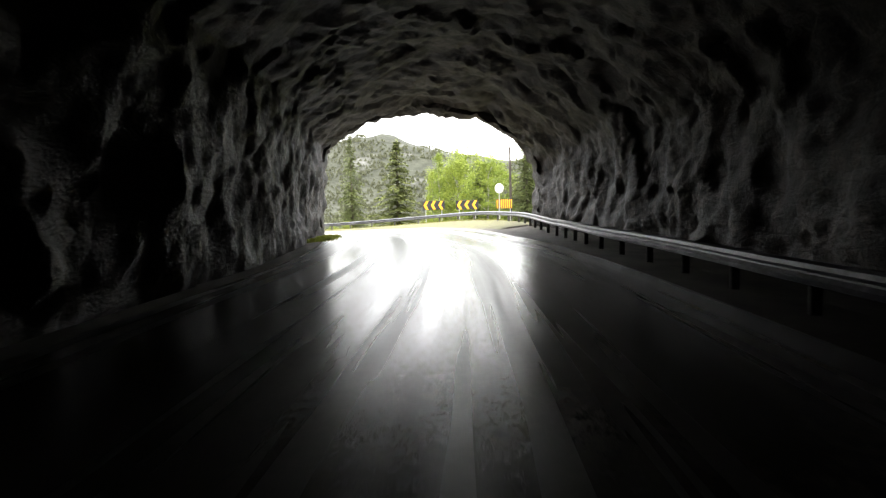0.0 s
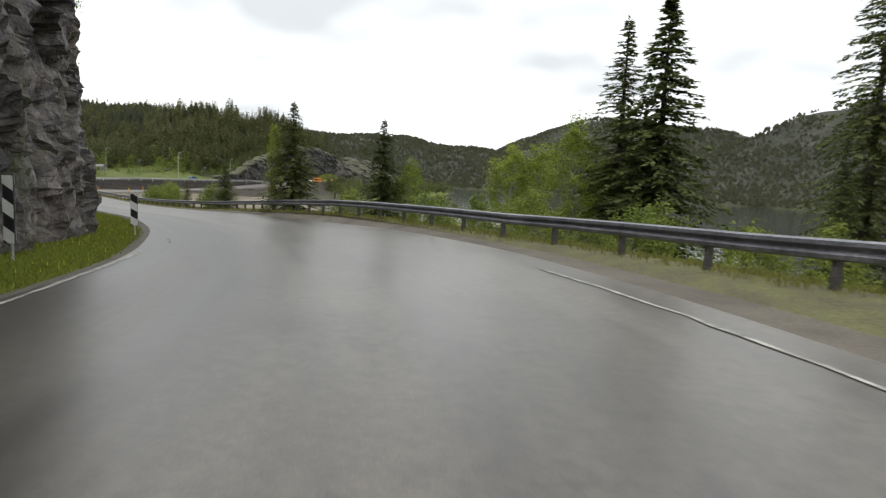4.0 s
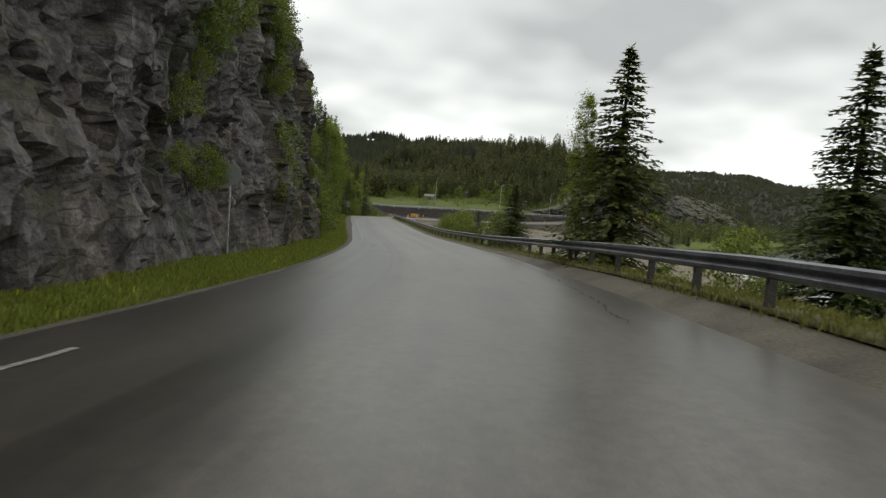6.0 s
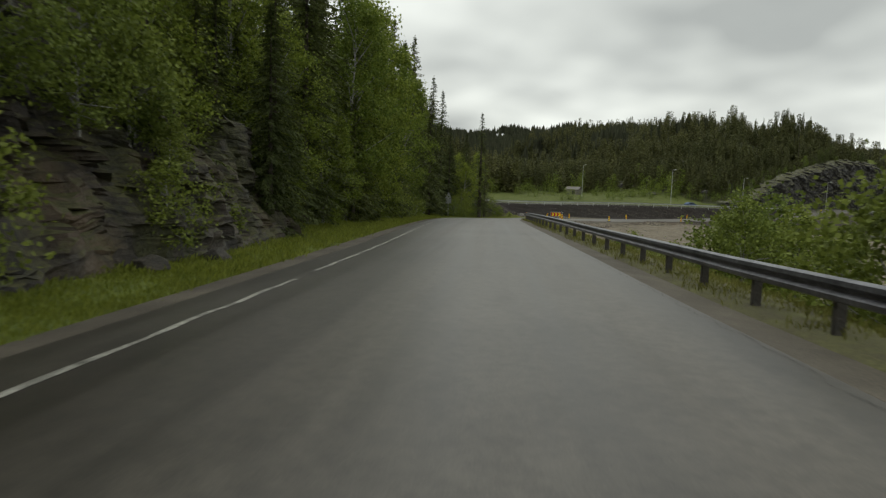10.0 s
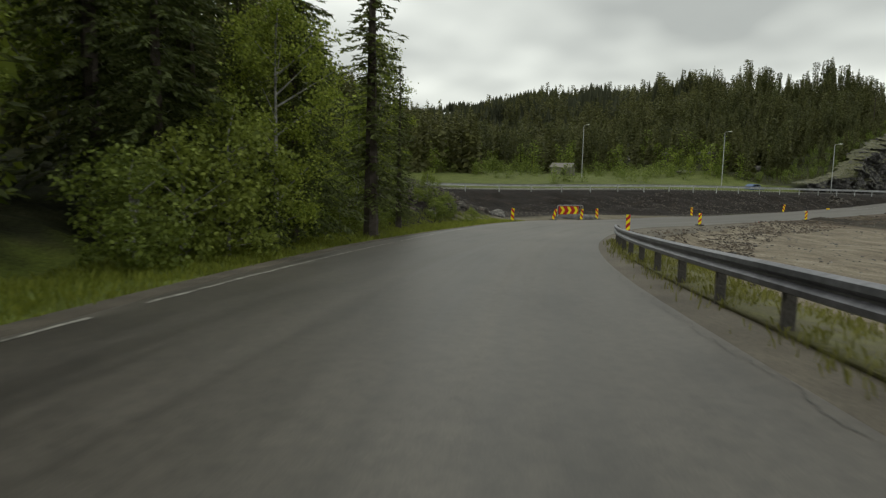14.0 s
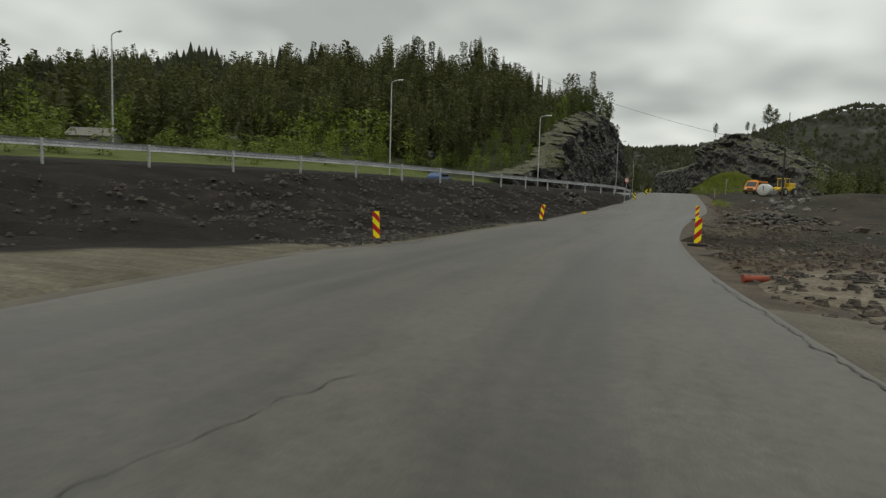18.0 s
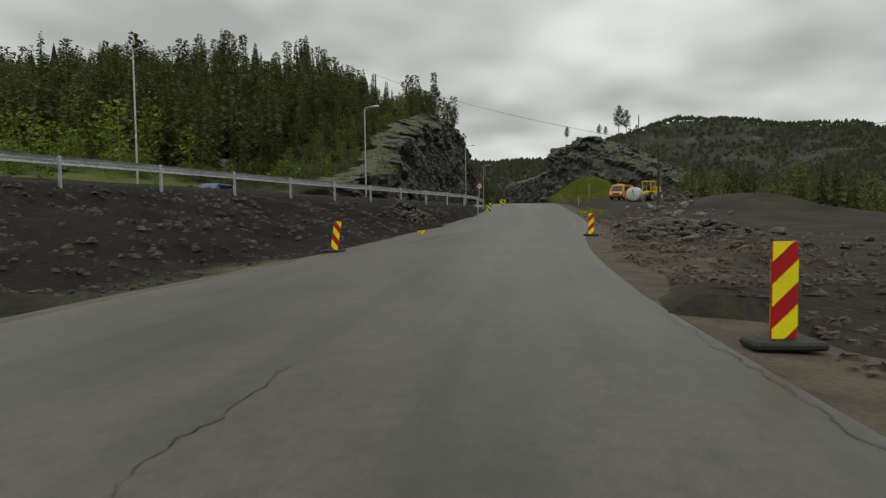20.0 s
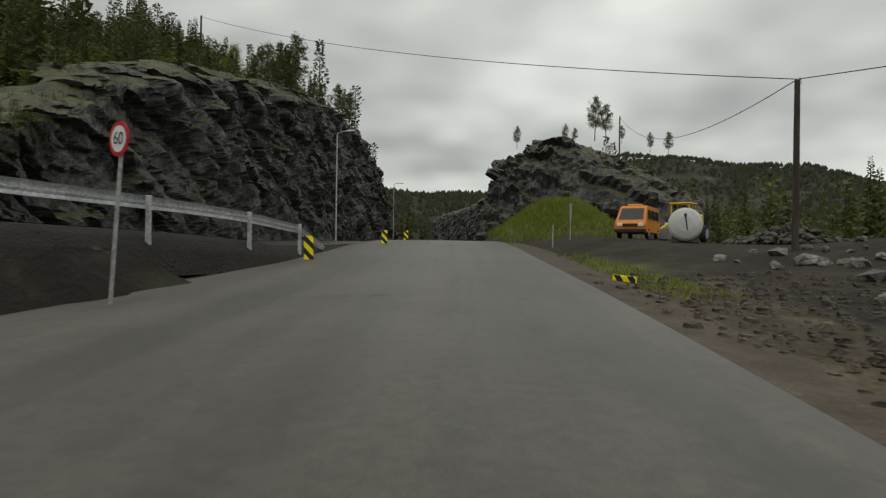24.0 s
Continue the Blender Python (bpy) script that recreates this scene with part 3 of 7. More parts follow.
    near_hill = np.interp(x, [-200, -90, -20, 60, 160], [90, 73, 68, 62, 46]) * np.exp(-(np.abs((x + 40) / 180) ** 2.6 + np.abs((y - 720) / 120) ** 2.6)) * (0.98 + 0.05 * fbm(x, y, 120.0, 3, 5.0)) - 22
    back_ridge = 41 * np.exp(-(np.abs((x + 352) / 80) ** 2.6 + np.abs((y - 332) / 82) ** 2.6)) * (0.97 + 0.07 * fbm(x, y, 70.0, 3, 2.0)) - 21
    back_ridge = np.maximum(back_ridge, 36 * np.exp(-(np.abs((x + 300) / 90) ** 2.6 + np.abs((y - 420) / 70) ** 2.6)) - 22)
    sunk = smooth(300, 400, r)
    z = np.where((lat < 0) & (x < -215), np.maximum(z, back_ridge), z)
    z = np.where(r > 300, np.maximum(np.maximum(z * (1 - sunk) - 24 * sunk, np.maximum(near_hill, back_ridge)), np.where(far_h * rise > 1, ring, -30)), z)
    return z.reshape(shape)


def graded(lo, hi, step, out_lo, out_hi):
    """Grid lines: even in the middle, wider and wider outside."""
    mid = list(np.arange(lo, hi, step))
    a, b, s = [], [], step
    v = lo
    while v > out_lo:
        s *= 1.13
        v -= s
        a.append(v)
    s, v = step, mid[-1]
    while v < out_hi:
        s *= 1.13
        v += s
        b.append(v)
    return np.array(a[::-1] + mid + b)


def mesh_from(name, verts, faces, mat=None, smooth_shade=False):
    me = bpy.data.meshes.new(name)
    me.from_pydata([tuple(v) for v in verts], [], [tuple(f) for f in faces])
    if mat is not None:
        me.materials.append(mat)
    if smooth_shade:
        me.polygons.foreach_set("use_smooth", [True] * len(me.polygons))
    me.update()
    return me


def grid_faces(nu, nv):
    i = np.arange((nu - 1) * (nv - 1))
    r, c = i // (nv - 1), i % (nv - 1)
    a = r * nv + c
    return np.stack([a, a + nv, a + nv + 1, a + 1], 1).tolist()


def part(name, data, material_, parent, label=""):
    """One mesh object under a thing or a part."""
    if isinstance(data, bmesh.types.BMesh):
        me = bpy.data.meshes.new(name)
        data.to_mesh(me)
        data.free()
    else:
        me = data
    if material_ is not None and not me.materials:
        me.materials.append(material_)
    ob = new(name, me)
    ob.parent = parent
    if label:
        tagged(ob, label)
    return ob


def thing(name, label, category, m=None, group="", kind=""):
    ob = new(name)
    if m is not None:
        ob.matrix_basis = m
    return tagged(ob, label, category, group, kind)


def box(bm, sx, sy, sz, m=None, bevel=0.0):
    r = bmesh.ops.create_cube(bm, size=1.0, matrix=(m or Matrix()) @ Matrix.Diagonal((sx, sy, sz, 1)))
    if bevel:
        es = list({e for v in r["verts"] for e in v.link_edges})
        bmesh.ops.bevel(bm, geom=es, offset=bevel, segments=1, affect="EDGES")
    return bm


def rod(bm, a, b, r0, r1=None, sides=8):
    a, b = Vector(a), Vector(b)
    d = b - a
    m = Matrix.Translation((a + b) / 2) @ d.to_track_quat("Z", "Y").to_matrix().to_4x4()
    bmesh.ops.create_cone(bm, cap_ends=True, segments=sides, radius1=r0, radius2=r0 if r1 is None else r1, depth=d.length, matrix=m)
    return bm


def T3(x, y, z, rz=0.0):
    return Matrix.Translation((x, y, z)) @ Matrix.Rotation(rz, 4, "Z")


# ---- the ground ----
def ground_material():
    m = material("land", (0.1, 0.1, 0.05), 0.9, 0, 0.2)
    v = coords(m)
    at = node(m, "ShaderNodeVertexColor")
    at.layer_name = "zone"
    sp = node(m, "ShaderNodeSeparateColor")
    link(m, at.outputs["Color"], sp.inputs[0])
    big, mid, fine = noise_tex(m, v, 0.12, 4.0), noise_tex(m, v, 0.9, 5.0), noise_tex(m, v, 9.0, 4.0)
    floor = ramp(m, mid, [(0.3, (0.020, 0.022, 0.011)), (0.55, (0.042, 0.046, 0.02)), (0.8, (0.085, 0.08, 0.045))])
    grass = ramp(m, mid, [(0.25, (0.085, 0.108, 0.022)), (0.55, (0.135, 0.165, 0.034)), (0.8, (0.175, 0.19, 0.05))])
    vf = coords(m, (0.25, 1.0, 1.0))
    lot = ramp(m, noise_tex(m, vf, 1.1, 6.0, 0.7), [(0.3, (0.085, 0.068, 0.048)), (0.55, (0.17, 0.145, 0.108)), (0.75, (0.29, 0.26, 0.205))])
    soil = ramp(m, mid, [(0.3, (0.006, 0.0043, 0.0033)), (0.6, (0.0135, 0.0096, 0.007)), (0.8, (0.036, 0.027, 0.018))])
    c = mixed(m, sp.outputs[1], floor, grass)
    c = mixed(m, sp.outputs[2], c, soil)
    c = mixed(m, sp.outputs[0], c, mixed(m, at.outputs["Alpha"], lot, ramp(m, mid, [(0.3, (0.05, 0.035, 0.023)), (0.55, (0.095, 0.07, 0.048)), (0.8, (0.16, 0.125, 0.09))])))
    c = mixed(m, 1.0, c, ramp(m, fine, [(0.3, (0.65, 0.65, 0.65)), (0.7, (1.3, 1.3, 1.3))]), "MULTIPLY")
    link(m, c, bsdf(m).inputs["Base Color"])
    bump(m, mixed(m, 0.5, mid, fine), 0.7, 0.25)
    return m


def make_ground():
    xs, ys = graded(-215, 62, 1.25, -2600, 2600), graded(-40, 350, 1.25, -2400, 2800)
    X, Y = np.meshgrid(xs, ys, indexing="ij")
    Z = ground_height(X, Y)
    u, lat, zr = ROAD.near(X, Y)
    gap = (np.abs(lat - 2.0) < 14.5) & (u > 1.35) & (u < PORTAL_U + 0.12)
    faces = np.array(grid_faces(len(xs), len(ys)))
    faces = faces[~gap[faces].any(axis=1)]
    me = mesh_from("ground", np.stack([X.ravel(), Y.ravel(), Z.ravel()], 1), faces.tolist(), ground_material(), True)
    uu, ul, uz = UP.near(X, Y)
    x, y = X.ravel(), Y.ravel()
    n = fbm(x, y, 9.0, 3, 6.0)
    left = -lat
    verge = (left > 3) & (left < np.interp(u, [14.8, 15.4, 17], [11, 13.2, 12.5]) + n) & (u > 2.4) & (u < 17.3)
    meadow = (ul < -10) & (ul > -48) & (y > 160) & (y < 232) & (u > 15)
    strip_r = (lat > 2) & (lat < 7.5 + n) & (u > 2.4) & (u < 15.6)
    grass = np.clip(verge * 1.0 + meadow * 0.55 + strip_r * 0.7, 0, 1)
    shore = (lat > np.interp(y, [200, 225, 245], [62, 56, 28])) & (u > 19) & (lat < 130) & (y < 330)
    grass = np.clip(grass + shore * 0.8, 0, 1)
    lot = smooth(9.6, 11.2, u) * (lat > 1.5) * (1 - smooth(58, 72, lat)) * (1 - strip_r * 0.9)
    lot = np.where((u > 19.8) & (lat > 2), 0.23 * (1 - smooth(0, 16, lat - np.interp(y, [200, 225, 245], [54, 48, 22]))) * np.clip(0.75 + 0.6 * n, 0, 1), lot)
    sand = (left > 5.5) & (left < np.interp(u, [16.6, 17, 18, 19, 19.6, 20, 21.5], [9, 11, 14, 14, 10, 8, 7.5]) + 0.6 * n) & (u > 16.6) & (u < 21.8)
    lot = np.clip(lot + sand * 0.7, 0, 1)
    soil = ((ul > -1.2) & (left > np.where(u > 21.5, 5.8, 8.5)) & (u > 15.4)).astype(float) * (1 - sand)
    soil = np.clip(soil + 0.85 * (u > 19.2) * (lat > 1.5) * (lat < 40), 0, 1)
    # brown trodden earth along the road's edge, with a grassy patch
    earth = (u > 21.3) & (u < 25.8) & (lat > 2.5) & (lat < 6.2 + 0.8 * n)
    lot = np.where(earth, np.maximum(lot, 0.62), lot)
    soil = np.where(earth, 0.1, soil)
    weeds = (u > 25.0) & (u < 26.3) & (lat > 4.2) & (lat < 5.4 + 0.5 * n)
    grass = np.where(weeds, 0.6, grass)
    lot, soil = np.where(weeds, 0.15, lot), np.where(weeds, 0.1, soil)
    brown = np.where((u > 19.5) & (lat > 2), np.interp(lat, [5, 9, 40], [1.0, 0.6, 0.4]), 0.0)
    col = np.stack([lot, grass, soil, brown], 1)
    mound_g = np.exp(-(((x + 152.4) / 5.4) ** 4 + ((y - 284.0) / 8.5) ** 4)) * (lat > 2)
    col[:, 1] = np.maximum(col[:, 1], mound_g)
    col[:, 0] *= 1 - mound_g
    col[:, 2] *= 1 - mound_g
    me.materials.append(M_FAR)
    far = np.hypot(x + 60, y - 110) > 330
    me.polygons.foreach_set("material_index", far[faces].all(axis=1).astype(np.int32))
    a = me.color_attributes.new("zone", "FLOAT_COLOR", "POINT")
    a.data.foreach_set("color", col.astype(np.float32).ravel())
    tagged(new("ground", me), "grassy verges, dark soil banks and pale gravel field", "ground", kind="structure")


make_ground()


def make_water():
    m = material("lake_water", (0.02, 0.025, 0.022), 0.1, 0, 0.5)
    v = coords(m, (1, 0.35, 1))
    bump(m, noise_tex(m, v, 2.2, 3.0), 0.12, 0.1)
    me = mesh_from("water", [(-150, -40, WATER), (900, -40, WATER), (900, 1100, WATER), (-150, 1100, WATER)], [(0, 1, 2, 3)], m)
    tagged(new("water", me), "calm grey lake water with faint ripples", "lake", kind="structure")


make_water()


# ---- the road ----
def strip(name, way, us, lats, dzs, mat, label="", category="road", cross=None):
    """A ribbon along a way: lats and dzs are functions of u for each line across."""
    verts = []
    for u in us:
        for k in range(len(lats)):
            lat = float(lats[k](u))
            p, _ = way.at(u, lat, float(dzs[k](u)) + (float(side_z(u, lat)) if way is ROAD else 0.0))
            verts.append(p)
    me = mesh_from(name, verts, grid_faces(len(us), len(lats)), mat, True)
    step = np.r_[0, np.cumsum([(verts[(i + 1) * len(lats)] - verts[i * len(lats)]).length for i in range(len(us) - 1)])]
    across = np.array([[float(l(u)) for l in lats] for u in us])
    loops = np.array([lp.vertex_index for lp in me.loops])
    uv = np.stack([across.ravel()[loops], step[loops // len(lats)]], 1)
    me.uv_layers.new(name="across_along").data.foreach_set("uv", uv.ravel())
    ob = new(name, me)
    if label:
        tagged(ob, label, category, kind="structure")
    return ob


def lane_lines(k, n):
    return [lambda u, j=j: left_edge(u) + (right_edge(u) - left_edge(u)) * j / n for j in range(n + 1)]


M_VERGE = two_tone("grassy_gravel", (0.075, 0.066, 0.036), (0.12, 0.12, 0.042), 1.6, 18.0, 0.9, 0.7, 0.05)
M_EARTH = two_tone("brown_earth", (0.042, 0.030, 0.020), (0.105, 0.08, 0.056), 1.1, 16.0, 0.9, 0.8, 0.06)
M_SOIL = two_tone("dark_soil", (0.006, 0.0045, 0.0035), (0.023, 0.017, 0.012), 1.4, 11.0, 0.9, 1.0, 0.2)


def wide_left(u):
    """The left shoulder is a narrow rim under the cliff and wider elsewhere."""
    return np.interp(u, [2.6, 3.2, 9.5, 11], [1, 0.3, 0.3, 1])


def make_road():
    us = np.arange(U0, 31.01, 0.05)
    crown = lambda j: (lambda u: 0.015 + 0.02 * math.sin(math.pi * j / 8))
    strip("road", ROAD, us, lane_lines(0, 8), [crown(j) for j in range(9)], ASPHALT, "worn wet grey asphalt road with patches and cracks", "road")
    sh = [lambda u: right_edge(u) - 0.05, lambda u: right_edge(u) + 0.45, lambda u: right_edge(u) + 1.0, lambda u: right_edge(u) + 1.6, lambda u: right_edge(u) + 2.1]
    for run, mat, words in ((us[us < 18.93], M_GRAVEL, "brown gravel shoulder beside the asphalt"), (us[us > 18.87], M_EARTH, "dark brown trodden earth beside the asphalt")):
        strip("gravel_shoulder", ROAD, run, sh, [lambda u: 0.006, lambda u: -0.02, lambda u: -0.05, lambda u: -0.10, lambda u: -0.35], mat, words, "shoulder")
    sv = [lambda u: right_edge(u) + 0.75, lambda u: 0.5 * (right_edge(u) + rail_lat(u)) + 0.35, lambda u: rail_lat(u) + 0.25, lambda u: rail_lat(u) + 0.9, lambda u: rail_lat(u) + 1.9, lambda u: rail_lat(u) + 3.2]
    strip("verge", ROAD, np.arange(2.45, 15.75, 0.03), sv, [lambda u: -0.06, lambda u: 0.01, lambda u: 0.02, lambda u: -0.04, lambda u: -0.25, lambda u: -0.75], M_VERGE, "thin grass and gravel under the guard rail", "verge")
    sl = [lambda u: left_edge(u) - 0.35 - 1.15 * wide_left(u), lambda u: left_edge(u) - 0.2 - 0.5 * wide_left(u), lambda u: left_edge(u) - 0.1 - 0.25 * wide_left(u), lambda u: left_edge(u) + 0.05]
    strip("gravel_shoulder", ROAD, us, sl, [lambda u: -0.3, lambda u: -0.05, lambda u: -0.02, lambda u: 0.006], M_GRAVEL, "narrow brown gravel shoulder beside the asphalt", "shoulder")
    sh = [lambda u: -1.15, lambda u: -0.6, lambda u: -0.1, lambda u: 0.3, lambda u: 0.7]
    strip("bank_shoulder", UP, np.arange(0, 6.6, 0.05), sh, [lambda u: -0.01, lambda u: -0.05, lambda u: -0.2, lambda u: -0.5, lambda u: -1.1], M_SOIL, "dark gravel edge of the upper road's bank", "shoulder")
    strip("upper_road", UP, np.arange(0, 8.5, 0.05), [lambda u: -8.3, lambda u: -4.6, lambda u: -1.1], [lambda u: 0, lambda u: 0.04, lambda u: 0], ASPHALT, "new asphalt road on a bank above", "road")


make_road()


# ---- rock: tunnel and cliffs ----
def rock_noise(p, size, octaves=4):
    return noise.fractal(Vector(p) / size, 1.0, 2.0, octaves)


def cells(p, size):
    """Broken blocks: every cell of rock stands out by its own amount."""
    d, q = noise.voronoi(Vector((p[0] / size[0], p[1] / size[1], p[2] / size[2])))
    h = math.sin(q[0].x * 12.99 + q[0].y * 78.2 + q[0].z * 37.7) * 43758.5
    return (h - math.floor(h)) - 0.5


ARCH = [(-5.3, -0.6), (-5.2, 2.0), (-5.0, 3.6), (-4.85, 5.15), (-3.4, 6.25), (-1.2, 7.25), (0.5, 7.65), (2.0, 7.65), (4.6, 7.2), (6.4, 6.1), (7.7, 5.1), (8.2, 4.2), (8.2, 2.6), (8.1, -0.6)]


def bore(t):
    """The tunnel's outline from left foot to right foot, t from 0 to 1: offset, height and the way outwards."""
    xs, zs = [p[0] for p in ARCH], [p[1] for p in ARCH]
    s = np.r_[0, np.cumsum(np.hypot(np.diff(xs), np.diff(zs)))] / np.hypot(np.diff(xs), np.diff(zs)).sum()
    x, z = float(np.interp(t, s, xs)), float(np.interp(t, s, zs))
    n = Vector((x - 1.3, 0, z - 2.2)).normalized()
    return x, z, n


def make_tunnel():
    us = np.arange(-2.9, PORTAL_U + 0.001, 0.017)
    verts, nv = [], 112
    outline = [bore(k / (nv - 1)) for k in range(nv)]
    for u in us:
        p0, a = ROAD.at(u)
        f = Vector((math.cos(a), math.sin(a), 0))
        rt = Vector((f.y, -f.x, 0))
        wide = float(np.interp(u, [-3, 1.6, 2.3, 2.55], [0.55, 0.5, 0.25, 0.0]))
        for x, z, n in outline:
            out = rt * n.x + Vector((0, 0, n.z))
            q = p0 + rt * x + Vector((0, 0, z)) + out * wide
            w = q + Vector((0.35, 0.35, 0.3)) * rock_noise(q, 1.2)
            k1 = 0.42 * rock_noise(q, 3.0) + 0.34 * cells(w, (1.3, 1.3, 2.8)) + 0.16 * cells(w, (0.5, 0.5, 1.1)) + 0.12 * rock_noise(q, 0.6, 3)
            verts.append(q + out * k1 * 0.8)
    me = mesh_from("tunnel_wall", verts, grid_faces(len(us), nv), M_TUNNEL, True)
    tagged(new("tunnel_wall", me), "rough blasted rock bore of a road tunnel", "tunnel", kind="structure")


make_tunnel()


def rock_wall(name, us, foot, top, lean, mat, label, amp=1.0, way=None, seed=0.0, block=(1.6, 1.6, 3.4), layers=0.0, amp2=0.4, rows=62, slabs=0.0, mossy=None):
    """A steep rough rock face along a way."""
    way = way or ROAD
    nh = rows
    verts = []
    for u in us:
        f, h, l = float(foot(u)), float(top(u)), float(lean(u))
        for k in range(nh):
            t = k / (nh - 1)
            z = -0.6 + (h + 0.6) * t
            over = max(0.0, t - 0.86) / 0.14
            lat = f - l * t * h - over * over * 3.2
            p, a = way.at(u, lat, z)
            rt = Vector((math.sin(a), -math.cos(a), 0))
            q = p + Vector((seed, 0, 0))
            w = q + Vector((0.5, 0.5, 0.25)) * rock_noise(q, 1.4)
            tilt = Vector((w.x, w.y, w.z + 0.3 * (w.y - w.x) * layers))
            d = 0.95 * rock_noise(q, 5.0) + 0.95 * cells(tilt, block) + amp2 * cells(tilt, (block[0] * 0.4, block[1] * 0.4, block[2] * 0.45)) + 0.22 * rock_noise(q, 0.9, 3)
            if slabs:
                # upright joints: thin ribs and steps that run up the face
                lean_q = Vector((w.x + 0.16 * w.z, w.y + 0.10 * w.z, w.z))
                d += slabs * (cells(lean_q, (0.85, 0.85, 4.6)) + 0.55 * cells(lean_q, (0.36, 0.36, 1.5)) + 0.3 * cells(w, (0.5, 0.5, 0.28)))
            verts.append(p + rt * (d * amp * min(1, 0.35 + t * 3)) + Vector((0, 0, 0.25 * rock_noise(q, 1.7))))
    me = mesh_from(name, verts, grid_faces(len(us), nh), mat)
    if mossy:
        me.materials.append(mossy[1])
        i = np.arange((len(us) - 1) * (nh - 1))
        grown = np.array(us)[i // (nh - 1)] + 0.5 * np.sin(0.13 * (i % (nh - 1))) + 0.25 * np.sin(0.5 * (i // (nh - 1)) * 0.1)
        me.polygons.foreach_set("material_index", (grown > mossy[0]).astype(np.int32))
    return tagged(new(name, me), label, "cliff", kind="structure")


cliff_lean = lambda u: np.interp(u, [2.3, 4.5, 6, 7.5, 9, 10, 11], [0.04, 0.05, 0.10, 0.11, 0.15, 0.28, 0.6])
rock_wall("cliff", np.arange(2.35, 11.25, 0.0125), cliff_foot, lambda u: cliff_top(u) + 1.0, cliff_lean, M_ROCK, "steep dark wet rock cliff with lichen and streaks beside the road", amp=0.9, block=(2.6, 2.6, 5.5), amp2=0.3, rows=104, slabs=0.42, mossy=(8.5, M_MOSSROCK))


def make_portal():
    """The rock face round the tunnel's mouth, and the floor inside."""
    p0, a = ROAD.at(PORTAL_U - 0.12)
    f = Vector((math.cos(a), math.sin(a), 0))
    rt = Vector((f.y, -f.x, 0))
    verts, rings, nv = [], 34, 84
    outline = [bore(k / (nv - 1)) for k in range(nv)]
    for r in range(rings):
        g = r / (rings - 1)
        for x, z, n in outline:
            x, z = x + n.x * 17 * g, z + max(0.0, n.z) * 10.5 * g
            back = (0.9 if n.x < 0 else 0.2) * g * 7 + max(0, z - 9) * 0.9
            q = p0 + rt * x + Vector((0, 0, z)) - f * back
            d = 0.7 * rock_noise(q, 3.6) + 0.7 * cells(q, (1.5, 1.5, 2.0)) + 0.2 * rock_noise(q, 0.8, 3)
            edge_in = rt * n.x + Vector((0, 0, n.z))
            verts.append(q + f * d * min(1, g * 8 + 0.25) + edge_in * 0.35 * cells(q, (1.1, 1.1, 0.9)) * (1 - min(1, g * 6)))
    me = mesh_from("portal_rock", verts, grid_faces(rings, nv), M_ROCK)
    tagged(new("portal_rock", me), "rough grey rock face round the tunnel mouth", "cliff", kind="structure")
    us = np.arange(-2.95, PORTAL_U + 0.5, 0.1)
    strip("tunnel_floor", ROAD, us, [lambda u: -9.0, lambda u: 2.0, lambda u: right_edge(u) + 0.6, lambda u: rail_lat(u), lambda u: rail_lat(u) + 1.5, lambda u: rail_lat(u) + 8], [lambda u: -0.2, lambda u: -0.35, lambda u: -0.08, lambda u: -0.05, lambda u: -0.15, lambda u: -0.3], M_GRAVEL, "gravel ditch along the tunnel's foot", "floor")
    # Unseen wall added behind the start to keep daylight out of the bore.
    p, a = ROAD.at(-2.88)
    w = [p + Vector((math.sin(a) * s, -math.cos(a) * s, z)) for s, z in ((-14, -1), (14, -1), (14, 12), (-14, 12))]
    tagged(new("unseen_end_cap", mesh_from("unseen_end_cap", w, [(0, 1, 2, 3)], M_TUNNEL)), "unseen rock wall added to close the bore against daylight", "wall", kind="structure")


make_portal()

# ---- the blasted cut and the knoll ----
rock_wall("cut_face", np.arange(4.5, 9.1, 0.0085), lambda u: -9.3, lambda u: np.interp(UP.at(u)[0].y, CUT_Y, CUT_H), lambda u: 0.07, M_CUT, "blasted dark grey rock face of a road cut with a mossy top", 1.15, UP, seed=40.0, block=(4.2, 4.2, 1.3), layers=1.3, amp2=0.45, rows=84)
FAR_CUT = Way([(-184.0, 384.0, -19.0), (-176.5, 365.0, -18.8), (-170.0, 348.0, -18.5), (-162.6, 323.0, -18.2)], 20)
rock_wall("far_cut_face", np.arange(0, 3.0, 0.02), lambda u: 0.0, lambda u: 10.8, lambda u: 0.1, M_CUT, "grey rock side of the cut beyond the knoll", 0.8, FAR_CUT, seed=90.0, block=(3.0, 3.0, 1.6), layers=1.0)


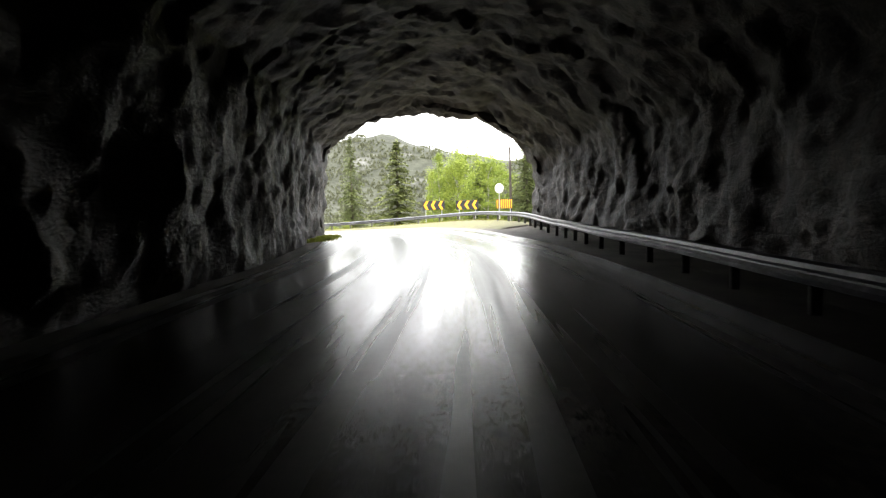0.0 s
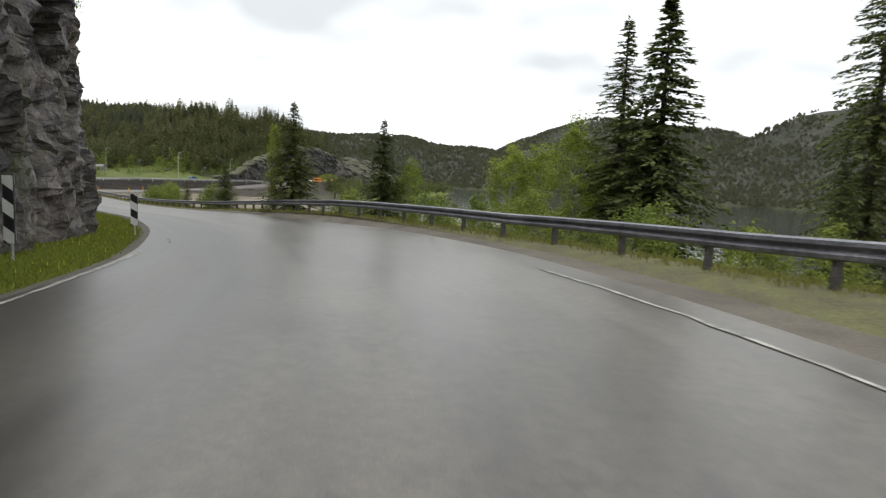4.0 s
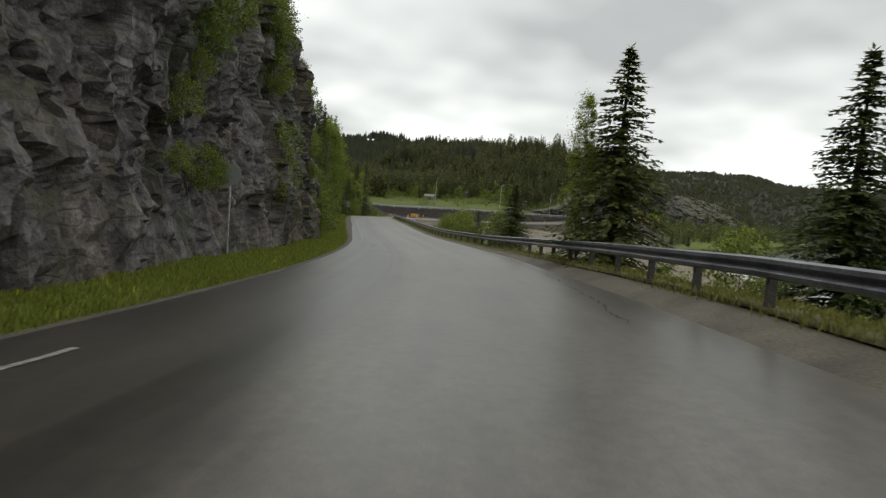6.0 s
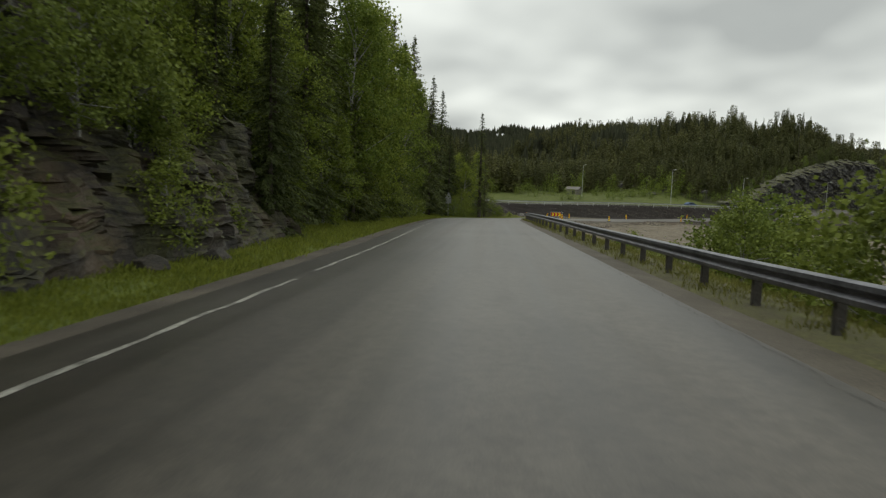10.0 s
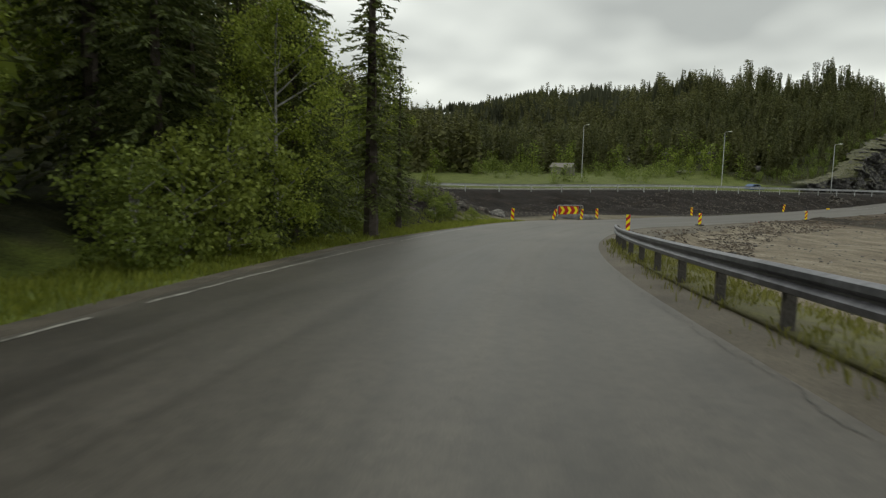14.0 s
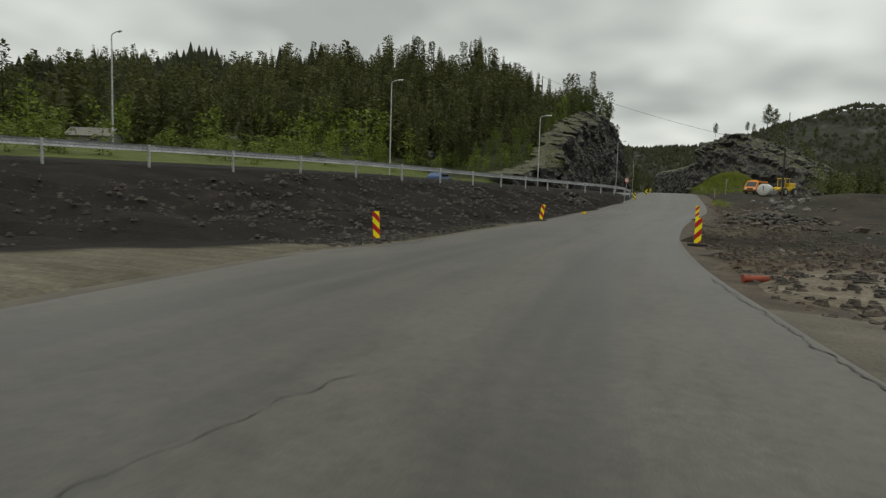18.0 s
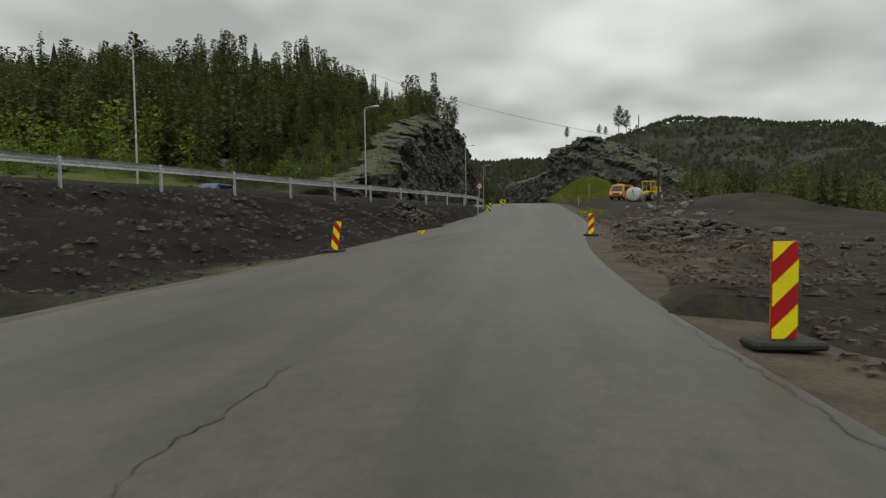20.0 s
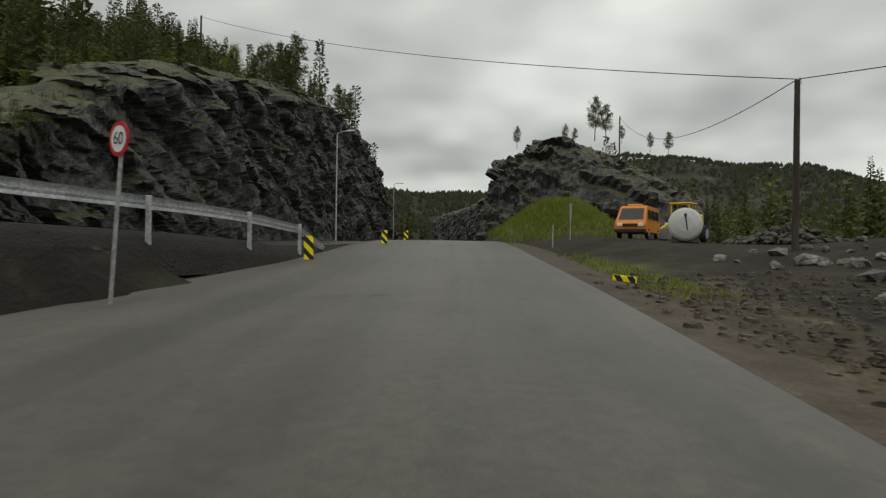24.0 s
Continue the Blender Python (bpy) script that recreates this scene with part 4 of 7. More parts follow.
def make_knoll():
    """A bare rounded rock hill of tilted slabs, steep on the road's side, moss on its top."""
    nu, nv = 260, 90
    verts = []
    for i in range(nu):
        a = 2 * math.pi * i / (nu - 1)
        for k in range(nv):
            t = k / (nv - 1)
            r = 1 - t
            px = (10.5 if math.cos(a) < 0 else 23.0) * r ** (0.36 if math.cos(a) < 0 else 0.9) * math.cos(a)
            py = 27.0 * r ** (0.6 if math.sin(a) < 0 else 0.8) * math.sin(a)
            h = 13.6 * (1 - (1 - t) ** 2.6) ** 0.6 * (1.0 - 0.006 * py) * (1 - 0.022 * max(px, 0))
            q = Vector((-152.5 + px - 0.12 * py, 318 + py, -18.2 + h))
            n = Vector((math.cos(a), math.sin(a), 0.5))
            w = q + Vector((0.6, 0.6, 0.3)) * rock_noise(q, 1.6)
            tilt = Vector((w.x, w.y, w.z + 0.38 * w.x))
            d = 1.0 * rock_noise(q, 6.5) + 1.5 * cells(tilt, (7.0, 7.0, 2.0)) + 0.55 * cells(tilt, (2.6, 2.6, 0.7)) + 0.25 * cells(tilt, (0.9, 0.9, 0.35)) + 0.15 * rock_noise(q, 1.0, 3)
            verts.append(q + n * d * (0.4 if t > 0.9 else 1.0))
    me = mesh_from("rock_knoll", verts, grid_faces(nu, nv), M_CUT)
    tagged(new("rock_knoll", me), "bare grey rock knoll with yellow-green moss on top", "rock", kind="structure")


make_knoll()


# ---- guard rails ----
def w_beam(way, us, lat, z, mat, name, parent, tall=0.31):
    """A W-shaped steel beam along a way, with thickness."""
    prof = [(0.0, 0.0), (0.07, 0.03), (0.08, 0.09), (0.02, 0.14), (0.02, 0.17), (0.08, 0.22), (0.07, 0.28), (0.0, 0.31)]
    ring = [(x, y) for x, y in prof] + [(x - 0.012, y) for x, y in reversed(prof)]
    verts, n = [], len(ring)
    for u in us:
        for dx, dz in ring:
            p, _ = way.at(u, float(lat(u)) - dx, float(z(u)) - tall + dz)
            verts.append(p)
    faces = []
    for i in range(len(us) - 1):
        for k in range(n):
            a, b = i * n + k, i * n + (k + 1) % n
            faces.append((a, b, b + n, a + n))
    faces += [tuple(range(n)), tuple((len(us) - 1) * n + k for k in reversed(range(n)))]
    return part(name, mesh_from(name, verts, faces, mat), mat, parent)


def along(way, u0, u1, metres):
    """Parameters every so many metres along a way."""
    us = np.linspace(u0, u1, 1200)
    p = np.array([way.at(u)[0][:2] for u in us])
    s = np.r_[0, np.cumsum(np.linalg.norm(np.diff(p, axis=0), axis=1))]
    return np.interp(np.arange(0, s[-1], metres), s, us)


RAIL_END = 15.62


def make_rails():
    r = thing("guard_rail", "weathered steel guard rail on dark posts along the roadside", "guard rail")
    w_beam(ROAD, along(ROAD, 0.2, RAIL_END, 0.8), rail_lat, rail_top, M_OLDSTEEL, "beam", r)
    bm = box(bmesh.new(), 0.10, 0.14, 1.5, Matrix.Translation((0, 0, -0.1)), 0.012)
    me = bpy.data.meshes.new("post")
    bm.to_mesh(me)
    bm.free()
    me.materials.append(M_POST)
    for u in along(ROAD, 0.3, RAIL_END - 0.05, 2.45):
        p, a = ROAD.at(u, float(rail_lat(u)) + 0.07, float(rail_top(u)) - 0.68)
        o = part("post", me, None, r)
        o.matrix_basis = T3(p.x, p.y, p.z, a)
    g = thing("guard_rail", "new galvanised guard rail along the upper road's edge", "guard rail")
    up_top = lambda u: 0.76 - 0.7 * smooth(5.75, 6.05, u)
    w_beam(UP, along(UP, 0.2, 6.05, 1.0), lambda u: -0.05, up_top, M_STEEL, "beam", g)
    bm = box(bmesh.new(), 0.09, 0.12, 1.4, Matrix.Translation((0, 0, -0.1)), 0.01)
    me2 = bpy.data.meshes.new("post")
    bm.to_mesh(me2)
    bm.free()
    me2.materials.append(M_STEEL)
    for u in along(UP, 0.3, 5.95, 4.6):
        p, a = UP.at(u, 0.1, float(up_top(u)) - 0.6)
        o = part("post", me2, None, g)
        o.matrix_basis = T3(p.x, p.y, p.z, a)


make_rails()


# ---- trees ----
rng = random.Random(7)


def quad_mesh(name, quads, mat):
    """Loose four-cornered leaves as one mesh."""
    n = len(quads)
    me = bpy.data.meshes.new(name)
    v = np.array(quads, np.float32).reshape(-1, 3)
    me.vertices.add(len(v))
    me.vertices.foreach_set("co", v.ravel())
    me.loops.add(len(v))
    me.loops.foreach_set("vertex_index", np.arange(len(v), dtype=np.int32))
    me.polygons.add(n)
    me.polygons.foreach_set("loop_start", np.arange(0, 4 * n, 4, dtype=np.int32))
    me.materials.append(mat)
    me.update(calc_edges=True)
    me.validate()
    return me


def frond(at, out, up, length, width):
    """A pointed leaf-shaped spray from a point outwards."""
    side = out.cross(up).normalized() * width
    tip, mid = at + out * length, at + out * length * 0.45
    return [tuple(at), tuple(mid + side - up * width * 0.3), tuple(tip - up * length * 0.12), tuple(mid - side - up * width * 0.3)]


def spruce_meshes(h, wide, r, dense=1.0, fat=1.0):
    """Trunk and crown of a spruce: drooping whorls of needle sprays, open and uneven."""
    trunk = rod(bmesh.new(), (0, 0, -0.4), (0, 0, h * 0.97), 0.014 * h + 0.03, 0.012, 7)
    quads, z = [], h * r.uniform(0.05, 0.1)
    while z < h * 0.985:
        g = z / h
        reach = wide * (1 - g) ** 0.82 * min(1.0, 0.45 + g * 4)
        nb = max(2, int((6.4 - 2.4 * g) * dense + r.random()))
        for b in range(nb):
            a = r.uniform(0, 2 * math.pi)
            ln = reach * r.uniform(0.5, 1.12)
            if r.random() < 0.08:
                continue
            out = Vector((math.cos(a), math.sin(a), 0))
            rise = 0.35 * (g - 0.35)
            steps = max(2, int(ln / (0.16 * fat)))
            for s in range(steps):
                t = (s + 0.6) / steps
                c = Vector((0, 0, z)) + out * ln * t + Vector((0, 0, ln * (rise * t - 0.34 * t * t + 0.16 * max(0, t - 0.75))))
                for sd in (-1, 1):
                    o = Matrix.Rotation(sd * r.uniform(0.5, 1.0), 3, "Z") @ out
                    o = (o + Vector((0, 0, r.uniform(-0.95, 0.05)))).normalized()
                    hang = Vector((r.uniform(-0.8, 0.8), r.uniform(-0.8, 0.8), 1)).normalized()
                    quads.append(frond(c, o, hang, r.uniform(0.16, 0.34) * (0.55 + 0.45 * ln / wide), r.uniform(0.055, 0.095) * fat))
            tip = Vector((0, 0, z)) + out * ln + Vector((0, 0, ln * (rise - 0.3)))
            quads.append(frond(tip - out * 0.3, (out + Vector((0, 0, 0.15))).normalized(), Vector((0, 0, 1)), 0.45, 0.09))
        z += r.uniform(0.09, 0.17) * (1.15 - 0.4 * g)
    for k in range(8):
        a = k * 2.4
        quads.append(frond(Vector((0, 0, h * (0.955 + 0.005 * k))), Vector((math.cos(a) * 0.6, math.sin(a) * 0.6, 0.8)), Vector((0, 0, 1)), 0.25, 0.04))
    return trunk, quads


def birch_meshes(h, wide, r, leaves=2600, low=0.2, leaf=0.22):
    """Trunk with limbs, and a crown of small leaves hung in uneven clumps."""
    bm = bmesh.new()
    lean = Vector((r.uniform(-0.05, 0.05), r.uniform(-0.05, 0.05), 1)).normalized()
    rod(bm, (0, 0, -0.4), lean * h * 0.9, 0.012 * h + 0.02, 0.012, 7)
    clumps = []
    for k in range(int(44 + h * 6)):
        g = low + (1 - low) * (k + r.random()) / (44 + h * 6)
        prof = math.sin(math.pi * min(1, (g - low) / (1 - low) * 0.86 + 0.12)) ** 0.7
        a, d = r.uniform(0, 6.283), wide * prof * r.uniform(0.25, 1.05)
        c = lean * h * g + Vector((math.cos(a) * d, math.sin(a) * d, r.uniform(-0.3, 0.5)))
        clumps.append((c, r.uniform(0.35, 0.85) * (0.6 + wide * 0.22)))
        if k % 4 == 0:
            rod(bm, lean * h * max(0.1, g - 0.14), c, 0.02 + 0.002 * h, 0.006, 4)
    quads = []
    for k in range(leaves):
        c, s = clumps[r.randrange(len(clumps))]
        p = c + Vector((r.gauss(0, 0.38), r.gauss(0, 0.38), r.gauss(0, 0.34))) * s
        o = Vector((r.uniform(-1, 1), r.uniform(-1, 1), r.uniform(-1.0, 0.4))).normalized()
        u = Vector((r.uniform(-1, 1), r.uniform(-1, 1), r.uniform(0.2, 1))).normalized()
        if abs(o.dot(u)) > 0.9:
            u = Vector((u.y, -u.x, u.z))
        quads.append(frond(p, o, u, leaf * r.uniform(0.7, 1.4), leaf * r.uniform(0.3, 0.5)))
    return bm, quads


def tree_template(kind, h, wide, seed, **kw):
    r = random.Random(seed)
    if kind == "spruce":
        tb, q = spruce_meshes(h, wide, r, **kw)
        bark, leaf = M_BARK, M_SPRUCE
    else:
        tb, q = birch_meshes(h, wide, r, **kw)
        bark, leaf = (M_BARK, M_SPRUCE) if kind == "pine" else (M_BIRCHBARK, M_BIRCH if kind == "birch" else M_BUSH)
    t = bpy.data.meshes.new("trunk")
    tb.to_mesh(t)
    tb.free()
    t.materials.append(bark)
    return kind, h, t, quad_mesh("crown", q, leaf)


SPRUCES = [tree_template("spruce", 12, 2.7, 11, fat=0.5), tree_template("spruce", 15, 3.0, 12, fat=0.55), tree_template("spruce", 9, 2.2, 13, fat=0.45), tree_template("spruce", 13, 2.3, 14, fat=0.5)]
DARK = [tree_template("spruce", 13, 2.7, 41, dense=0.85, fat=0.6), tree_template("spruce", 16, 2.8, 42, dense=0.85, fat=0.65), tree_template("spruce", 11, 2.3, 43, dense=0.85, fat=0.6)]
PINE = tree_template("pine", 7, 1.5, 51, leaves=3600, low=0.3, leaf=0.16)
SLIM = tree_template("spruce", 17, 1.9, 15, dense=0.6, fat=0.7)
BIRCHES = [tree_template("birch", 9, 2.2, 21, leaves=11000, leaf=0.125), tree_template("birch", 12, 2.6, 22, leaves=14000, leaf=0.13), tree_template("birch", 7, 1.9, 23, leaves=9000, low=0.1, leaf=0.115)]
FINE = [tree_template("birch", 9, 2.3, 24, leaves=17000, leaf=0.105, low=0.12), tree_template("birch", 8, 2.5, 25, leaves=17000, leaf=0.10, low=0.06), tree_template("birch", 9, 1.35, 26, leaves=16000, leaf=0.08, low=0.12)]
BUSHES = [tree_template("bush", 3.0, 1.7, 31, leaves=3400, low=0.05, leaf=0.13), tree_template("bush", 2.0, 1.3, 32, leaves=2200, low=0.03, leaf=0.11), tree_template("bush", 4.2, 2.0, 33, leaves=4200, low=0.05, leaf=0.14)]
WORDS = {"spruce": ("spruce_tree", "dark green Norway spruce with drooping branches", "tree"),
         "birch": ("birch_tree", "birch with fresh light green leaves", "tree"),
         "pine": ("pine_tree", "small pine with an open crown on bare rock", "tree"),
         "bush": ("willow_bush", "leafy green willow bush beside the road", "bush")}
planted = []


def plant(tpl, x, y, height=None, turn=None, label="", group="", z=None, sink=0.1, wide=1.0):
    kind, h, trunk, crown = tpl
    name, words, cat = WORDS[kind]
    if z is None:
        z = float(ground_height(np.array([x]), np.array([y]))[0])
    s = (height or h) / h
    o = new(name)
    o.matrix_basis = T3(x, y, z - sink, rng.uniform(0, 6.28) if turn is None else turn) @ Matrix.Diagonal((s * wide * rng.uniform(0.92, 1.1), s * wide * rng.uniform(0.92, 1.1), s, 1))
    tagged(o, label or words, cat, group)
    part("stem" if kind == "bush" else "trunk", trunk, None, o)
    part("crown", crown, None, o)
    planted.append((x, y))
    return o


FULL, SLENDER = tree_template("spruce", 10, 2.3, 44, dense=1.5, fat=0.75), SPRUCES[1]
# known single trees: place and height of the top
for x, y, top, tpl in [(3.3, 54.2, -2.8, FULL), (11.1, 52.8, -4.0, FULL), (24.9, 54.2, 1.6, SPRUCES[3]), (27.1, 53.0, 2.4, FULL), (35.6, 48.1, 3.8, SLENDER), (34.5, 46.1, -5.0, SLENDER),
                       (41.4, 44.8, 2.9, FULL), (51.3, 24.6, 2.8, SPRUCES[3]), (53.0, 26.0, 1.8, SPRUCES[0]), (48.0, 30.0, -1.5, SPRUCES[2]), (54.5, 20.0, 1.2, SPRUCES[1])]:
    gz = float(ground_height(np.array([x]), np.array([y]))[0])
    plant(tpl, x, y, max(3.0, top - gz), label="tall dark green spruce on the bank below the road", group="spruces on the lake bank", wide=1.0 if tpl is SLENDER else 1.45)
for x, y, hh, k in [(22.6, 53.8, 8.0, 0), (20.2, 54.6, 6.5, 1), (2.1, 53.9, 6.2, 2), (12.4, 53.6, 4.6, 0), (19.0, 53.5, 6.0, 1), (24.2, 55.6, 7.0, 1), (46.5, 33.5, 11.0, 0), (44.8, 37.0, 12.5, 2), (47.5, 36.0, 13.5, 1), (48.2, 28.5, 10.0, 0), (45.2, 40.0, 12.5, 2), (50.5, 33.0, 12.5, 0), (50.0, 38.0, 13.0, 1), (55.0, 15.0, 8.0, 0), (52.5, 17.5, 7.0, 1)]:
    plant(FINE[k], x, y, hh, wide=0.72 if k == 2 else 1.0, label="young birch with light green leaves on the lake bank", group="birches on the lake bank")
for x, y, top in [(-28.4, 75.7, -9.9), (-26.5, 77.5, -10.6), (57.0, 22.5, 3.0), (50.0, 21.0, -1.0)]:
    gz = float(ground_height(np.array([x]), np.array([y]))[0])
    plant(SPRUCES[2 if top < -7 else 3], x, y, top - gz, label="small dark spruce behind the guard rail", group="spruces on the lake bank", wide=1.6)
for x, y, hh in [(-36.1, 80.3, 3.6), (-34.0, 79.0, 3.2), (-37.5, 82.2, 3.8), (-38.5, 80.5, 2.8), (-15.5, 66.5, 2.6), (-18.5, 69.5, 2.2), (-42.0, 84.5, 2.4), (-45.6, 88.2, 3.9), (-47.4, 89.6, 4.4), (-49.2, 90.2, 4.2), (-50.8, 91.4, 3.6), (-48.6, 88.6, 3.0), (7.0, 56.0, 2.4), (15.0, 53.5, 2.6)]:
    plant(BUSHES[2 if hh > 3 else 0], x, y, hh, label="leafy green willow bush behind the guard rail", group="bushes below the guard rail")
plant(FULL, -12.6, 64.9, -7.4 - float(ground_height(np.array([-12.6]), np.array([64.9]))[0]), wide=1.9, label="bushy dark green pine behind the guard rail")
plant(SLIM, -127.5, 122.8, 17.5, wide=1.4, label="tall slim spruce standing above the other trees")


def scatter(count, u_range, lat_range, choose, size, group, label="", gap=1.8, seed=1, keep=None):
    """Trees strewn along the road between two offsets."""
    r = random.Random(seed)
    done = tries = 0
    while done < count and tries < count * 14:
        tries += 1
        u = r.uniform(*u_range)
        p, _ = ROAD.at(u, r.uniform(*lat_range))
        un, ln, _ = ROAD.near([p.x], [p.y])
        if abs(abs(ln[0]) - abs(ROAD.near([p.x], [p.y])[1][0])) > 1 or abs(ln[0]) < min(abs(lat_range[0]), abs(lat_range[1])) - 0.2:
            continue
        if (p.x + 110.4) ** 2 + (p.y - 108.5) ** 2 < 9 or (13.4 < un[0] < 14.6 and -10.0 < ln[0] < 0):
            continue
        if keep and not keep(p.x, p.y):
            continue
        if any((p.x - a) ** 2 + (p.y - b) ** 2 < gap * gap for a, b in planted[-260:]):
            continue
        tpl = choose(r)
        plant(tpl, p.x, p.y, tpl[1] * r.uniform(*size), r.uniform(0, 6.28), label, group)
        done += 1


mix = lambda a, b, k: (lambda r: a[r.randrange(len(a))] if r.random() < k else b[r.randrange(len(b))])
scatter(30, (6.2, 9.5), (-16, -11.2), mix(SPRUCES, BIRCHES, 0.4), (0.55, 0.9), "trees on the cliff", seed=3)
scatter(40, (7.6, 11.2), (-24, -13), mix(DARK, BIRCHES, 0.65), (1.0, 1.35), "trees on the cliff", seed=4)
scatter(34, (10.8, 15.2), (-12.5, -8.4), mix(SPRUCES, FINE[:2], 0.6), (0.7, 1.05), "trees along the road", seed=5, gap=1.7)
scatter(70, (9.6, 15.2), (-25, -12), mix(DARK, BIRCHES, 0.75), (1.1, 1.5), "trees along the road", seed=6, gap=2.0)
scatter(22, (3.6, 6.4), (-16, -10.5), mix(SPRUCES, BIRCHES, 0.4), (0.4, 0.7), "trees on the cliff", seed=7)
scatter(12, (10.6, 12.4), (7.0, 13.0), mix(BUSHES, BUSHES, 0.85), (0.5, 0.8), "bushes below the guard rail", seed=8, gap=1.5)
scatter(12, (4.4, 7.6), (13.0, 22.0), mix(BUSHES, BUSHES, 0.6), (0.6, 1.0), "bushes on the lake bank", seed=10, gap=1.6)
scatter(16, (5.2, 8.2), (8.6, 13.5), mix(BUSHES, BUSHES, 0.6), (0.4, 0.75), "bushes on the lake bank", seed=18, gap=1.3)
scatter(10, (9.0, 10.6), (-7.9, -6.6), mix(BUSHES, BUSHES, 0.85), (0.35, 0.75), "bushes at the cliff's foot", seed=11, gap=0.9)
scatter(8, (8.9, 11.2), (-9.8, -7.4), mix(BUSHES, BUSHES, 0.6), (0.5, 0.9), "trees on the cliff", seed=12, gap=1.1)
scatter(22, (10.8, 15.2), (-9.2, -7.6), mix(BUSHES, SPRUCES[2:3], 0.6), (0.55, 1.0), "bushes along the wood", seed=13, gap=1.1)
scatter(10, (15.0, 16.2), (-15, -10), mix(BUSHES, BIRCHES, 0.7), (0.6, 0.9), "bushes along the wood", seed=14, gap=1.6)
for x, y, top in [(-99.5, 97.2, 3.4), (-104.5, 99.2, 4.8)]:
    plant(DARK[int(-x) % len(DARK)], x, y, top - float(ground_height(np.array([x]), np.array([y]))[0]), label="tall dark spruce at the wood's edge", group="trees along the road", wide=0.95)
plant(DARK[1], -82.4, 83.0, 6.8 + 12.5, label="tall spruce rising over the wood's edge")
for x, y, hh in [(-114.6, 106.2, 17.0), (-109.0, 103.4, 15.5), (-106.0, 103.5, 15.0), (-37.9, 63.5, 12.0), (-134.2, 127.6, 9.5)]:
    plant(DARK[0] if x > -130 else SLIM, x, y, hh, label="dark spruce at the wood's edge", wide=1.25)


for x, y, hh, tpl in [(-80.2, 86.4, 16.0, DARK[0]), (-88.9, 91.7, 18.0, DARK[1]), (-98.9, 98.0, 19.5, DARK[1]), (-111.8, 103.6, 19.0, DARK[2]), (-119.0, 112.8, 13.0, DARK[0]),
                      (-75.5, 83.8, 13.0, BIRCHES[1]), (-84.2, 88.6, 14.5, BIRCHES[1]), (-93.5, 94.6, 14.0, BIRCHES[1])]:
    plant(tpl, x, y, hh, label="tall tree rising over the wood's edge", group="trees along the road")
for u, lat, hh, tpl in [(11.55, -8.8, 14.5, DARK[1]), (11.75, -9.6, 16.5, DARK[2]), (11.95, -8.7, 13.0, BIRCHES[1]), (12.1, -9.4, 17.0, DARK[0]), (12.3, -8.9, 14.5, BIRCHES[0]), (12.45, -9.6, 16.5, DARK[1])]:
    p, _ = ROAD.at(u, lat)
    plant(tpl, p.x, p.y, hh, label="tall tree at the wood's edge above the verge", group="trees along the road")


def ledge_bushes(n, seed):
    """Small bushes that hang on the cliff's ledges."""
    r = random.Random(seed)
    for k in range(n):
        u = 7.2 + 3.7 * r.random() ** 0.8
        h = r.uniform(0.12, 0.92) * float(cliff_top(u))
        lean = float(cliff_lean(u))
        p, _ = ROAD.at(u, float(cliff_foot(u)) - lean * h + 0.1, h - 0.3)
        plant(BUSHES[r.randrange(2)], p.x, p.y, r.uniform(0.6, 2.2), label="small green bush rooted in a ledge of the cliff", group="bushes on the cliff", z=p.z)


ledge_bushes(64, 9)

for x, y, z, h in [(-157.5, 309.8, -3.6, 2.6), (-151.4, 310.0, -3.0, 2.2), (-150.2, 310.4, -3.0, 1.8), (-147.7, 309.9, -2.6, 5.0), (-146.3, 310.6, -2.6, 4.2), (-144.4, 309.7, -3.2, 2.0), (-141.0, 309.4, -4.4, 2.2), (-138.9, 309.1, -4.8, 2.6), (-180.6, 283.0, -2.4, 3.6), (-178.6, 284.2, -2.2, 4.8), (-177.2, 284.8, -2.2, 5.6), (-180.0, 305.0, -0.4, 4.2), (-180.3, 310.2, -0.6, 4.6), (-182.5, 290.0, -1.6, 6.0), (-183.5, 297.0, -1.0, 6.5)]:
    plant(PINE, x, y, h, z=z, group="pines on the rock")
plant(BIRCHES[2], -181.6, 280.5, 4.4, z=-3.0, label="light green birch on the rock's top")
scatter(16, (10.0, 12.8), (-24, -14), mix(DARK, DARK, 0.75), (1.5, 1.9), "trees along the road", seed=16, gap=2.0)
scatter(22, (15.0, 16.8), (-14.5, -9.4), mix(BUSHES, BUSHES, 0.7), (0.35, 0.7), "bushes along the wood", seed=17, gap=1.0)


